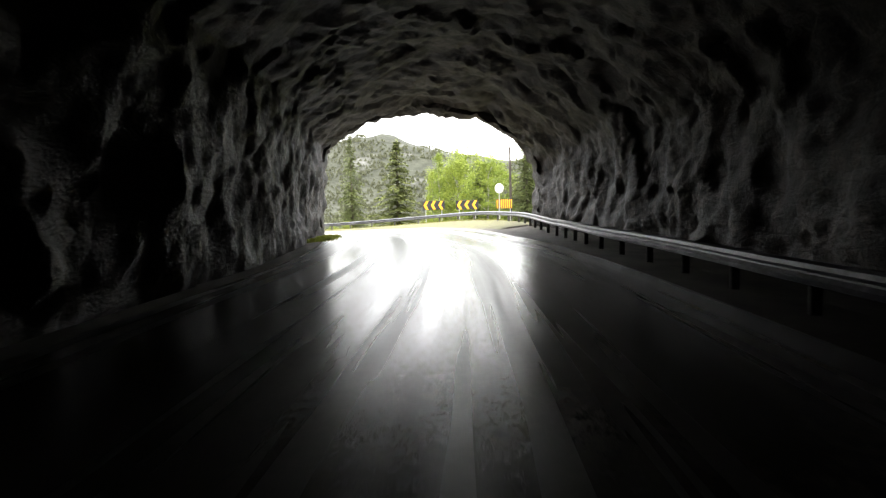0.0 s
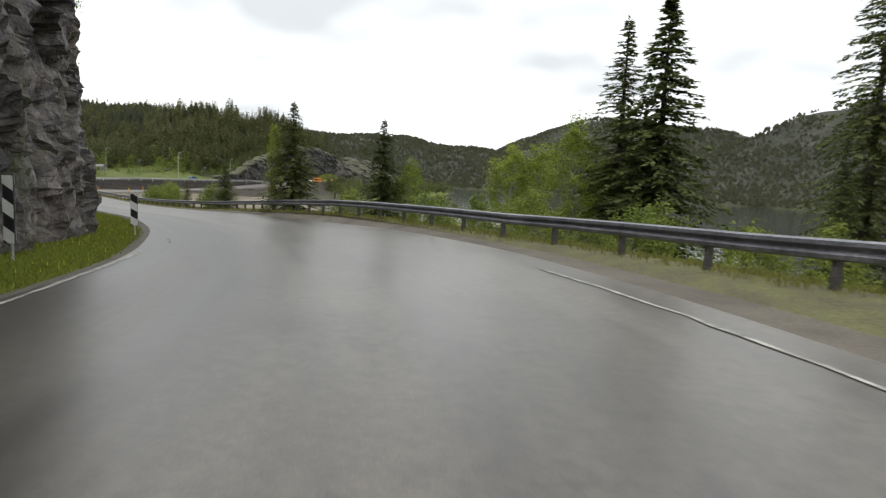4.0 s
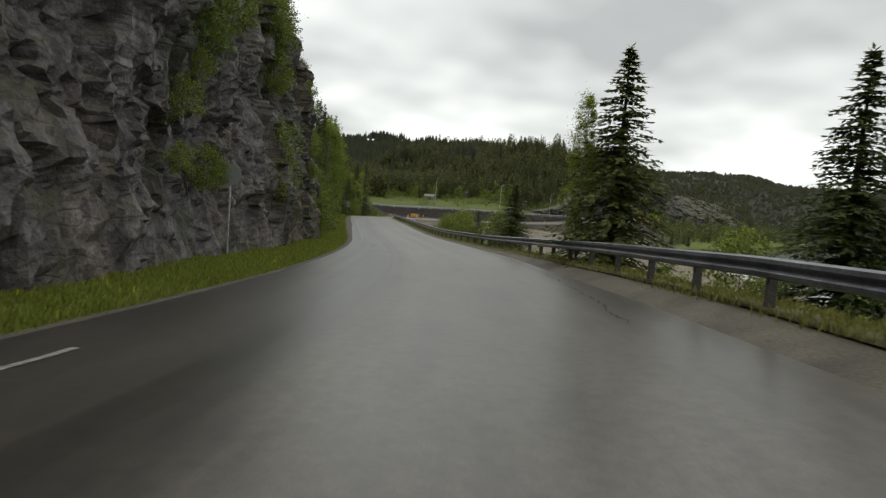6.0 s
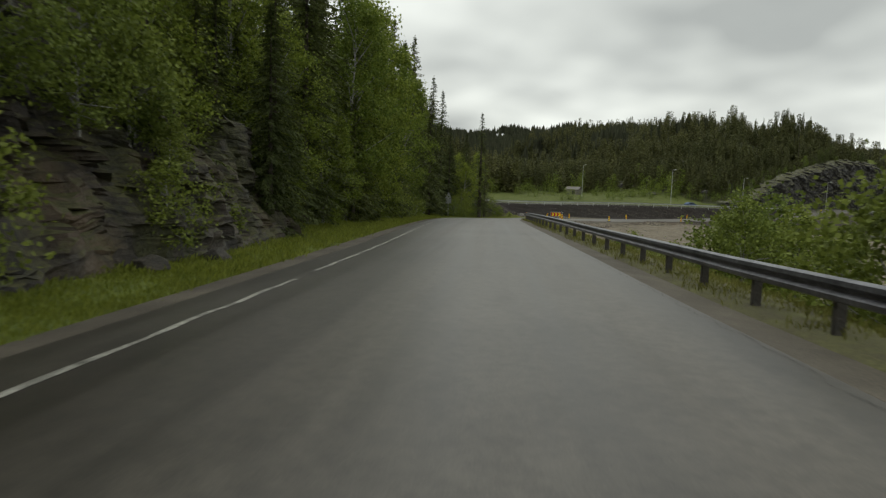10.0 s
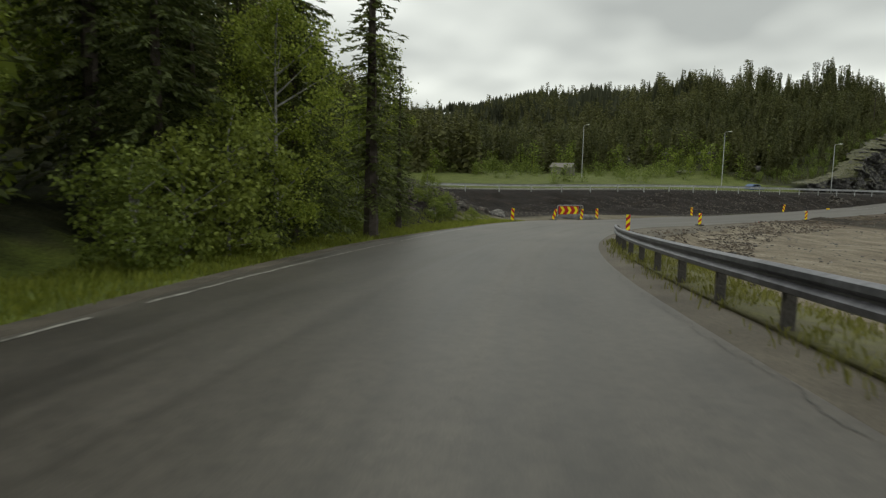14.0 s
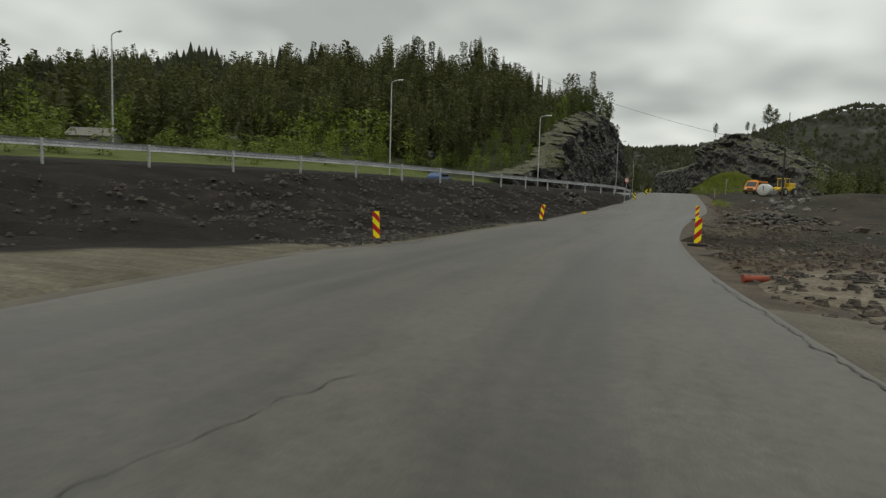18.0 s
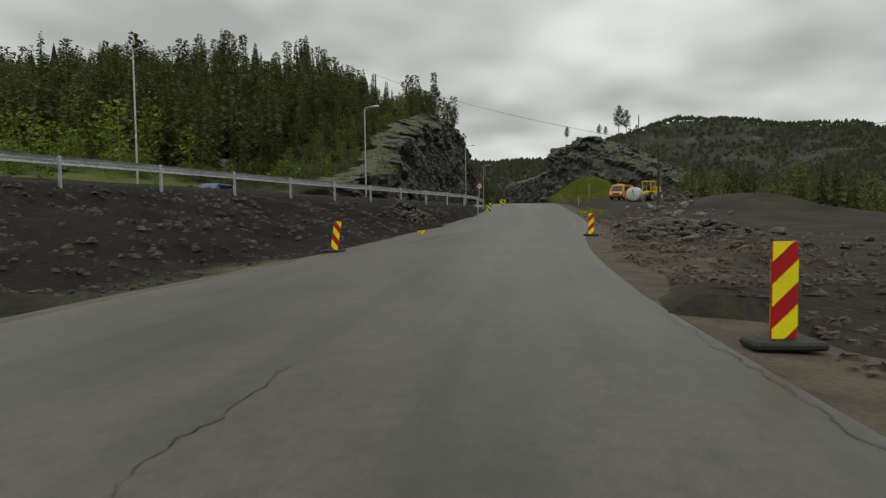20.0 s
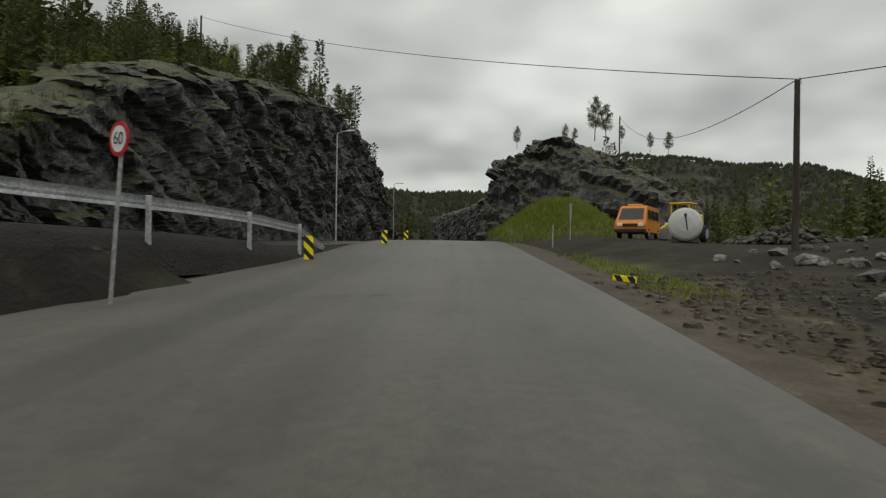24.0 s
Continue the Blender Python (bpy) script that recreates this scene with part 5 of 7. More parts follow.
# ---- woods farther off: real trees, joined ----
def far_tree(kind, seed, count=100):
    """A light tree of loose sprays, one metre tall, as quads."""
    r = random.Random(seed)
    q = []
    w = 0.012
    q.append([(-w, 0, 0), (w, 0, 0), (w * 0.4, 0, 0.9), (-w * 0.4, 0, 0.9)])
    q.append([(0, -w, 0), (0, w, 0), (0, w * 0.4, 0.9), (0, -w * 0.4, 0.9)])
    if kind == "spruce":
        for k in range(count):
            g = 0.06 + 0.93 * (k + r.random()) / count
            a = k * 2.399 + r.uniform(-0.4, 0.4)
            reach = 0.15 * (1 - g) ** 0.85 * r.uniform(0.55, 1.2) + 0.008
            o = Vector((math.cos(a), math.sin(a), -0.5 + 0.4 * g)).normalized()
            root = reach * (0.45 if count > 150 and k % 2 else 0.05)
            ln = reach - root + 0.01
            up = Vector((-math.sin(a) * r.uniform(-1, 1), math.cos(a) * r.uniform(-1, 1), 0.55)).normalized()
            q.append(frond(Vector((0, 0, g)) + o * root, o, up, ln, min(0.034, ln * 0.26 + 0.006)))
    elif kind == "pine":
        for k in range(count):
            g = 0.36 + 0.63 * (k + r.random()) / count
            prof = (0.35 + 0.65 * math.sin(math.pi * min(1, 0.12 + (g - 0.36) / 0.64 * 0.86))) * (1.25 - g * 0.5)
            a, d = k * 2.399, 0.13 * prof * r.uniform(0.15, 1.0) * (0.7 + 0.3 * math.sin(9 * g + seed))
            p = Vector((math.cos(a) * d, math.sin(a) * d, g))
            o = Vector((math.cos(a + r.uniform(-1, 1)), math.sin(a + r.uniform(-1, 1)), r.uniform(-0.2, 0.7))).normalized()
            up = Vector((r.uniform(-1, 1), r.uniform(-1, 1), 0.6)).normalized()
            size = 1.0 if count < 150 else 0.72
            q.append(frond(p, o, up, r.uniform(0.05, 0.085) * size, r.uniform(0.016, 0.03) * size))
    else:
        for k in range(150):
            g = 0.12 + 0.86 * (k + r.random()) / 150
            prof = math.sin(math.pi * min(1, 0.1 + (g - 0.1) * 0.95)) ** 0.7
            a, d = r.uniform(0, 6.28), 0.26 * prof * r.uniform(0.3, 1.0)
            p = Vector((math.cos(a) * d, math.sin(a) * d, g))
            o = Vector((r.uniform(-1, 1), r.uniform(-1, 1), r.uniform(-0.8, 0.5))).normalized()
            u = Vector((r.uniform(-1, 1), r.uniform(-1, 1), 1)).normalized()
            q.append(frond(p, o, u, r.uniform(0.045, 0.085), r.uniform(0.018, 0.03)))
    return np.array(q, np.float32).reshape(-1, 3)


def tiny_tree(seed):
    """A far conifer, one metre tall: a few crossed sprays."""
    r = random.Random(seed)
    q = []
    for k in range(2):
        a = 1.57 * k + r.uniform(-0.3, 0.3)
        c, s_, w, m = math.cos(a), math.sin(a), r.uniform(0.16, 0.24), r.uniform(0.22, 0.35)
        q.append([(0, 0, 0), (c * w, s_ * w, m), (0, 0, 1), (-c * w, -s_ * w, m)])
    q.append(frond(Vector((0, 0, 0.45)), Vector((math.cos(seed), math.sin(seed), -0.2)).normalized(), Vector((0, 0, 1)), 0.22, 0.09))
    return np.array(q, np.float32).reshape(-1, 3)


def forest(name, templates, places, mat, label):
    """places: rows of x, y, z, height, turn, width factor."""
    out = []
    for i, (x, y, z, h, a, w) in enumerate(places):
        v = templates[i % len(templates)]
        c, s = math.cos(a), math.sin(a)
        m = np.empty_like(v)
        m[:, 0] = (v[:, 0] * c - v[:, 1] * s) * h * w + x
        m[:, 1] = (v[:, 0] * s + v[:, 1] * c) * h * w + y
        m[:, 2] = v[:, 2] * h + z - 0.2
        out.append(m)
    me = quad_mesh(name, np.concatenate(out).reshape(-1, 4, 3), mat)
    return tagged(new(name, me), label, "woods", kind="stuff")


def sow(n, x0, x1, y0, y1, test, h0, h1, seed, w=1.0):
    g = np.random.default_rng(seed)
    x, y = g.uniform(x0, x1, n), g.uniform(y0, y1, n)
    ok = test(x, y)
    x, y = x[ok], y[ok]
    z = ground_height(x, y)
    k = z > WATER + 0.4
    x, y, z = x[k], y[k], z[k]
    m = len(x)
    return np.stack([x, y, z, g.uniform(h0, h1, m), g.uniform(0, 6.28, m), w * g.uniform(0.85, 1.25, m)], 1)


def on_hill(x, y):
    uu, ul, _ = UP.near(x, y)
    u, lat, _ = ROAD.near(x, y)
    meadow = (y > 158) & (y < 232) & (ul > -46)
    rock = ((y > 232) & (y < 356) & (ul > -14)) | ((y > 224) & (y < 250) & (ul > -22))
    bare = ((x + 282) / 16) ** 2 + ((y - 279) / 12) ** 2 < 1
    return (ul < -13) & (u > 14.4) & (lat < 0) & ~meadow & ~rock & ~bare


FS = [far_tree("spruce", k) for k in range(4)]
FP = [far_tree("pine", k) for k in range(4)]
FS_NEAR = [far_tree("spruce", k + 10, 200) for k in range(4)]
FP_NEAR = [far_tree("pine", k + 10, 210) for k in range(4)]
FB = [far_tree("birch", k) for k in range(4)]
TUFT = [FB[k][:160].copy() for k in range(4)]
TINY = [tiny_tree(k) for k in range(3)]
hill = np.vstack([sow(4600, -330, -165, 120, 372, on_hill, 6.5, 11.5, 1), sow(700, -215, -172, 240, 355, on_hill, 4.0, 8.0, 21)])
edge_of_cut = UP.near(hill[:, 0], hill[:, 1])[1] > -24
hill[edge_of_cut & (hill[:, 1] > 236), 3] *= 0.58
front = UP.near(hill[:, 0], hill[:, 1])[1] > -62
pines = np.random.default_rng(77).random(len(hill)) < 0.4
forest("hill_forest", FS_NEAR, hill[front & ~pines], M_SPRUCE_FAR, "dense dark spruces on the hill's front slope")
forest("hill_forest", FP_NEAR, hill[front & pines], M_SPRUCE_FAR, "pines with bare stems on the hill's front slope")
forest("hill_forest", FS, hill[~front & ~pines], M_SPRUCE_FAR, "dense dark conifer forest on the hill")
forest("hill_forest", FP, hill[~front & pines], M_SPRUCE_FAR, "tall pines with bare stems on the hill")
crest = np.random.default_rng(61).uniform((-214, 296), (-184, 345), (46, 2))
crest_z = ground_height(crest[:, 0], crest[:, 1])
crest = np.column_stack([crest, crest_z, np.clip(20.5 - crest_z, 4, 11), crest[:, 0], np.ones(46)])
forest("crest_pines", FP_NEAR, crest, M_SPRUCE_FAR, "pines on the crest above the rock cut")
forest("hill_spruces", FS, sow(230, -238, -196, 138, 178, lambda x, y: (UP.near(x, y)[1] < -30), 9.0, 13.5, 41, 0.95), M_SPRUCE_FAR, "tall dark spruces at the hill's shoulder")
forest("hill_birches", FB, sow(330, -250, -168, 130, 250, lambda x, y: (UP.near(x, y)[1] < -24) & (UP.near(x, y)[1] > -62) & ~((y > 172) & (y < 225) & (UP.near(x, y)[1] > -44)), 4.0, 7.5, 2), M_BIRCH, "light green birches along the hill's foot")
forest("meadow_bushes", FB, sow(420, -235, -176, 168, 240, lambda x, y: (UP.near(x, y)[1] < -15) & (fbm(x, y, 22.0, 2, 8.0) > -0.1), 1.2, 3.4, 22, 1.6), M_BUSH, "low bushes along the meadow above the road")
forest("ledge_saplings", FP, sow(520, -190, -168, 236, 300, lambda x, y: (UP.near(x, y)[1] < -13.5) & (UP.near(x, y)[1] > -24), 1.0, 3.0, 23, 1.2), M_BUSH, "small saplings and heather above the rock cut")
heath = sow(3200, -200, -168, 230, 312, lambda x, y: (UP.near(x, y)[1] < -11.5) & (UP.near(x, y)[1] > -28), 0.35, 0.9, 24, 2.2)
heath[:, 2] += np.interp(UP.near(heath[:, 0], heath[:, 1])[1], [-20, -14, -11.5], [0.3, 0.85, 1.1])
forest("heather", TUFT, heath, M_HEATHER, "heather, moss and low bushes above the rock cut")
g = np.random.default_rng(26)
for rock, y0, y1, count, words in (("cut_face", 236, 305, 2600, "heather and moss on the rock cut's ledges"), ("rock_knoll", 296, 330, 700, "heather and moss on the rock knoll")):
    me = bpy.data.objects[rock].data
    co, no = np.empty(len(me.vertices) * 3), np.empty(len(me.vertices) * 3)
    me.vertices.foreach_get("co", co)
    me.vertices.foreach_get("normal", no)
    co, no = co.reshape(-1, 3), no.reshape(-1, 3)
    co = co[(np.abs(no[:, 2]) > 0.5) & (co[:, 1] > y0) & (co[:, 1] < y1) & (co[:, 2] > -14.5) & (fbm(co[:, 0], co[:, 1], 4.0, 2, 2.0) > -0.1)]
    co = co[g.permutation(len(co))[:count]]
    n = len(co)
    forest("heather", TUFT, np.column_stack([co + np.array((0, 0, 0.12)), g.uniform(0.15, 0.5, n), g.uniform(0, 6.28, n), g.uniform(1.6, 2.6, n)]), M_HEATHER, words)
slope = lambda a, b, lo, hi: (lambda x, y: (lambda u, lat: (u > a) & (u < b) & (-lat > lo) & (-lat < hi))(*ROAD.near(x, y)[:2]))
forest("slope_forest", FS, sow(2400, -190, 40, 0, 150, slope(4.0, 16.8, 19, 60), 10, 15, 3), M_SPRUCE_FAR, "dark spruce forest on the slope above the road")
forest("slope_birches", FB, sow(500, -170, 40, 0, 160, slope(6.0, 17.2, 13, 30), 5, 9, 4), M_BIRCH, "birches on the slope above the road")
forest("knoll_trees", FP, sow(40, -156, -118, 300, 345, lambda x, y: (x + 137) ** 2 / 200 + (y - 322) ** 2 / 500 < 1, 4, 7.5, 5), M_SPRUCE_FAR, "small pines on the rock knoll")
by_shore = lambda x, y: (ROAD.near(x, y)[1] > np.interp(y, [215, 235, 250, 262], [55, 40, 24, 19])) & (ROAD.near(x, y)[1] < 100)
forest("shore_trees", FB, sow(1300, -140, -40, 200, 350, by_shore, 2.8, 5.4, 6), M_SHORE, "leafy trees along the lake shore")
forest("shore_spruces", FS_NEAR, sow(800, -140, -40, 200, 350, by_shore, 3.5, 6.2, 7), M_SPRUCE_FAR, "spruces along the lake shore")
ring = lambda x, y: ((np.hypot(x + 60, y - 110) > 310) | ((y > 380) & (x > -165))) & (np.hypot(x + 60, y - 110) < 720)
forest("mountain_forest", TINY, sow(60000, -480, 560, 330, 830, lambda x, y: ring(x, y) & ~((fbm(x, y, 90.0, 3, 4.0) > np.where(x > 130, -0.05, 0.3)) & (ground_height(x, y) > np.where(x > 130, 8, 25))), 1.6, 3.4, 8, 2.0), M_HAZED, "conifer forest on the mountains round the lake")
forest("back_forest", TINY, sow(16000, -560, -200, 40, 420, lambda x, y: (x < -300) | ((UP.near(x, y)[1] < -95) & (y > 150)), 5.5, 9.5, 31, 0.9), M_HAZED, "conifer forest on the hills behind")
forest("top_forest", FS, sow(260, -20, 90, -75, -2, lambda x, y: (ROAD.near(x, y)[0] < 2.0), 7, 11, 9), M_SPRUCE_FAR, "spruces above the tunnel")

# ---- verge grass, as real blades ----
def grass(name, rows, mat, label, tall=(0.04, 0.13), blades=9):
    g = np.random.default_rng(5)
    quads = []
    for x, y, z in rows:
        for b in range(blades):
            a, h = g.uniform(0, 6.28), g.uniform(*tall)
            px, py = x + g.normal(0, 0.16), y + g.normal(0, 0.16)
            lx, ly, w = math.cos(a) * h * 0.55, math.sin(a) * h * 0.55, 0.009 + 0.012 * h
            nx, ny = -math.sin(a) * w, math.cos(a) * w
            quads.append([(px - nx, py - ny, z - 0.05), (px + nx, py + ny, z - 0.05), (px + lx * 0.4 + nx * 0.7, py + ly * 0.4 + ny * 0.7, z + h * 0.65), (px + lx, py + ly, z + h)])
    me = quad_mesh(name, quads, mat)
    return tagged(new(name, me), label, "grass", kind="stuff")


def verge_rows(n, u_range, lo, hi, seed):
    g = np.random.default_rng(seed)
    rows = []
    us = g.uniform(*u_range, n)
    for u in us:
        lat = float(lo(u) + (hi(u) - lo(u)) * g.random())
        p, _ = ROAD.at(u, lat)
        rows.append((p.x, p.y))
    r = np.array(rows)
    z = ground_height(r[:, 0], r[:, 1])
    u, lat, zr = ROAD.near(r[:, 0], r[:, 1])
    beside = (lat > 0) & (u > 2.9) & (u < 15.7)
    z = np.where(beside, zr + side_z(u, lat) + np.interp(lat - rail_lat(u), [0.25, 0.9, 1.9, 3.2], [0.02, -0.04, -0.25, -0.75]), z)
    z = np.where(u < 2.75, zr - 0.12, z)
    return np.column_stack([r, z])


near_road = lambda u: left_edge(u) - 0.15 - 0.7 * float(wide_left(u))
grass("verge_grass", verge_rows(11000, (2.5, 10.8), near_road, lambda u: cliff_foot(u) - 0.4, 1), M_GRASS, "lush green grass along the cliff's foot")
grass("verge_grass", verge_rows(9500, (10.6, 17.2), near_road, lambda u: np.interp(u, [14.8, 15.4, 17], [-9.8, -13.0, -12.0]), 2), M_GRASS, "lush green grass along the wood's edge", (0.05, 0.2))
grass("rail_grass", verge_rows(5200, (3.2, 15.6), lambda u: rail_lat(u) - 0.2, lambda u: rail_lat(u) + 2.4, 3), M_DRYGRASS, "yellow-green grass behind the guard rail", (0.04, 0.14))
grass("portal_grass", verge_rows(500, (1.9, 2.7), lambda u: -5.5, lambda u: -4.4, 6), M_GRASS, "grass at the foot of the tunnel mouth", (0.1, 0.3))
mound = np.random.default_rng(4).normal((-152.4, 283.0), (2.6, 3.6), (2600, 2))
grass("mound_grass", np.column_stack([mound, ground_height(mound[:, 0], mound[:, 1])]), M_GRASS, "fresh grass on the mound before the rock", (0.15, 0.45))
grass("roadside_grass", verge_rows(120, (25.0, 26.3), lambda u: 4.0, lambda u: 5.4, 8), M_GRASS, "thin grass on the earth beside the road", (0.05, 0.2))
tuft = np.random.default_rng(9).normal((-158.3, 234.4), (0.12, 0.12), (16, 2))
grass("grass_tuft", np.column_stack([tuft, ground_height(tuft[:, 0], tuft[:, 1])]), M_GRASS, "tuft of grass at the speed sign's foot", (0.12, 0.28))
M_FLOWER = leaf_material("buttercup", (0.5, 0.38, 0.02), (0.75, 0.6, 0.04))
grass("verge_flowers", verge_rows(110, (3.0, 8.8), near_road, lambda u: cliff_foot(u) - 0.2, 7) + np.array((0, 0, 0.16)), M_FLOWER, "small yellow flowers in the verge", (0.02, 0.05), 2)

# ---- road markings and wear ----
M_CRACK = two_tone("tar_crack", (0.016, 0.015, 0.013), (0.04, 0.037, 0.032), 3.0, 30.0, 0.5)
M_PUDDLE = material("wet_patch", (0.028, 0.025, 0.021), 0.34, 0, 0.5)


def ribbon(name, pts, w, mat, label, category, dz=0.045, jag=0.0, seed=0, way=None):
    r = random.Random(seed)
    verts, faces = [], []
    p = [Vector(q) for q in pts]
    for i, q in enumerate(p):
        d = (p[min(i + 1, len(p) - 1)] - p[max(i - 1, 0)])
        n = Vector((-d.y, d.x, 0)).normalized()
        ww = w * (1 + jag * r.uniform(-0.8, 0.8)) / 2
        j = n * jag * r.uniform(-0.1, 0.1)
        verts += [q + n * ww + j + Vector((0, 0, dz)), q - n * ww + j + Vector((0, 0, dz))]
        if i:
            k = 2 * i
            faces.append((k - 2, k - 1, k + 1, k))
    return tagged(new(name, mesh_from(name, verts, faces, mat)), label, category, kind="structure")


def road_run(u0, u1, lat, metres=0.5):
    out = []
    for u in along(ROAD, u0, u1, metres):
        l = float(lat(u))
        f = min(max((l - left_edge(u)) / (right_edge(u) - left_edge(u)), 0), 1)
        out.append(ROAD.at(u, l, 0.015 + 0.02 * math.sin(math.pi * f) - 0.030 + float(side_z(u, l)))[0])
    return out


line_l = lambda u: np.interp(u, [2.6, 5.2, 5.8, 6.4, 7.6, 8.35, 9.3, 9.9, 11.5, 13.3, 13.6, 15.3, 15.5, 16.2], [-4.4, -4.3, -4.15, -3.7, -3.5, -3.42, -3.38, -3.24, -3.62, -4.18, -4.5, -5.6, -5.9, -6.7])
for a, b in [(2.6, 3.6), (3.7, 4.5), (4.55, 5.6), (6.1, 6.5), (8.29, 8.38), (8.95, 9.1), (9.13, 9.42), (9.44, 9.58), (9.6, 9.9), (9.95, 10.6), (10.65, 11.9), (11.95, 13.2), (13.25, 14.35), (14.4, 15.2), (15.25, 16.1)]:
    ribbon("edge_line", road_run(a, b, line_l), 0.08, M_WHITE, "worn thin white edge line on the asphalt", "road marking", 0.038, 0.25, int(a * 10))
line_r = lambda u: np.interp(u, [4.4, 4.6, 4.8, 5.2, 9.3, 9.5, 9.7], [3.62, 3.58, 3.5, 3.4, 3.18, 3.22, 3.2])
for a, b in [(4.35, 5.0), (9.3, 9.38), (9.5, 9.54), (9.6, 9.64)]:
    ribbon("edge_line", road_run(a, b, line_r), 0.08, M_WHITE, "worn thin white edge line on the asphalt", "road marking", 0.038, 0.25, int(a * 7))


def road_spot(u, l):
    f = min(max((l - left_edge(u)) / (right_edge(u) - left_edge(u)), 0), 1)
    return ROAD.at(u, l, 0.015 + 0.02 * math.sin(math.pi * f) - 0.03 + float(side_z(u, l)))[0]


def crack(way_pts, w, seed, mat=None, label="dark ragged crack in the asphalt", wander=0.05):
    """A crack through a few places (along, across) of the road, finely broken."""
    r = random.Random(seed)
    pts, drift = [], 0.0
    for (u0, l0), (u1, l1) in zip(way_pts, way_pts[1:]):
        n = max(3, int((road_spot(u1, l1) - road_spot(u0, l0)).length / 0.1))
        for k in range(n):
            t = k / n
            drift = drift * 0.6 + r.uniform(-wander, wander)
            pts.append(road_spot(u0 + (u1 - u0) * t, l0 + (l1 - l0) * t + drift))
    verts, faces = [], []
    for i, q in enumerate(pts):
        d = pts[min(i + 1, len(pts) - 1)] - pts[max(i - 1, 0)]
        n = Vector((-d.y, d.x, 0)).normalized()
        ww = w * r.uniform(0.1, 1.0) * 0.32 * (0.15 if i in (0, len(pts) - 1) else 1)
        verts += [q + n * ww + Vector((0, 0, 0.038)), q - n * ww + Vector((0, 0, 0.038))]
        if i:
            faces.append((2 * i - 2, 2 * i - 1, 2 * i + 1, 2 * i))
    tagged(new("asphalt_crack", mesh_from("asphalt_crack", verts, faces, mat or M_CRACK)), label, "crack", kind="structure")


for k, (pts, w) in enumerate([([(18.15, -5.7), (18.0, -4.2), (17.9, -3.85), (17.8, -2.8), (17.7, -2.14), (17.6, -1.79), (17.48, -1.35)], 0.1),
                              ([(17.8, -2.44), (18.0, -2.32), (18.2, -2.08), (18.42, -1.5)], 0.022), ([(17.45, -1.3), (17.3, -0.84), (17.0, -0.18), (16.8, 0.13), (16.7, 0.58), (16.6, 0.93)], 0.06),
                              ([(19.35, -1.64), (19.6, -1.78), (20.0, -1.97), (20.5, -2.08)], 0.03),
                              ([(22.3, -2.25), (22.5, -2.24), (22.75, -2.22)], 0.010), ([(23.1, -2.2), (23.42, -2.13), (23.7, -2.16)], 0.010),
                              ([(13.78, 0.09), (13.62, 0.25), (13.48, 0.09)], 0.07), ([(7.5, 2.75), (7.16, 2.6), (6.78, 2.4)], 0.08), ([(7.5, 2.78), (7.9, 2.8), (8.6, 2.95)], 0.05),
                              ([(0.75, -0.45), (0.3, -1.14), (-0.3, -1.6)], 0.014), ([(1.7, 2.3), (1.44, 1.79), (1.2, 1.4)], 0.014), ([(24.95, -3.0), (25.0, -1.0), (24.97, 1.2)], 0.07), ([(5.95, -3.8), (5.75, -3.7)], 0.12), ([(8.62, -2.7), (8.84, -2.95)], 0.12)]):
    crack(pts, w, k)
for a, b, w in [(9.2, 11.0, 0.02), (11.1, 13.0, 0.018), (13.1, 15.2, 0.02), (17.2, 18.2, 0.05), (18.3, 19.4, 0.06), (19.6, 21.0, 0.03)]:
    crack([(u, float(right_edge(u)) - 0.12) for u in np.arange(a, b, 0.1)], w, int(a * 10), label="dark broken line along the asphalt's edge")


def patch(u, lat, ru, rl, seed, mat=None, label="shallow wet patch in the worn asphalt"):
    """A ragged thin patch lying on the road; ru along it and rl across, in metres."""
    r = random.Random(seed)
    per = (ROAD.at(u + 0.1)[0] - ROAD.at(u)[0]).length * 10
    verts = [road_spot(u, lat) + Vector((0, 0, 0.034))]
    for k in range(36):
        t = 2 * math.pi * k / 36
        d = 0.9 + 0.3 * math.sin(2 * t + seed) + 0.25 * math.sin(5 * t + 2 * seed) + 0.18 * math.sin(9 * t + seed) + r.uniform(-0.4, 0.3)
        verts.append(road_spot(u + math.cos(t) * ru * d / per, lat + math.sin(t) * rl * d) + Vector((0, 0, 0.034)))
    tagged(new("wet_patch", mesh_from("wet_patch", verts, [(0, k + 1, (k + 1) % 36 + 1) for k in range(36)], mat or M_PUDDLE)), label, "puddle", kind="structure")


M_BROKEN = two_tone("broken_asphalt", (0.012, 0.011, 0.010), (0.05, 0.045, 0.038), 5.0, 30.0, 0.7, 0.8, 0.03)
for args in [(19.85, -6.75, 1.9, 0.16, 1), (22.55, -5.0, 1.6, 0.2, 2), (22.85, -4.7, 1.2, 0.16, 6), (23.3, -4.2, 1.3, 0.22, 3), (23.5, -4.15, 0.9, 0.36, 8), (23.62, -4.0, 0.8, 0.4, 9), (23.74, -4.2, 0.7, 0.34, 12), (23.95, -4.4, 0.8, 0.24, 16), (24.25, -4.7, 0.7, 0.16, 13), (8.1, -2.4, 1.6, 0.45, 4), (8.8, -2.95, 1.3, 0.22, 5), (17.62, -1.65, 0.3, 0.14, 7)]:
    patch(*args)
patch(16.53, 1.85, 0.22, 0.40, 11, M_BROKEN, "broken hole in the asphalt's edge")


# ---- warning boards ----
def paint(name, c, rough=0.45):
    return two_tone(name, tuple(v * 0.86 for v in c), c, 2.0, 18.0, rough, 0.05, 0.005, 0.4, grain=0.07)


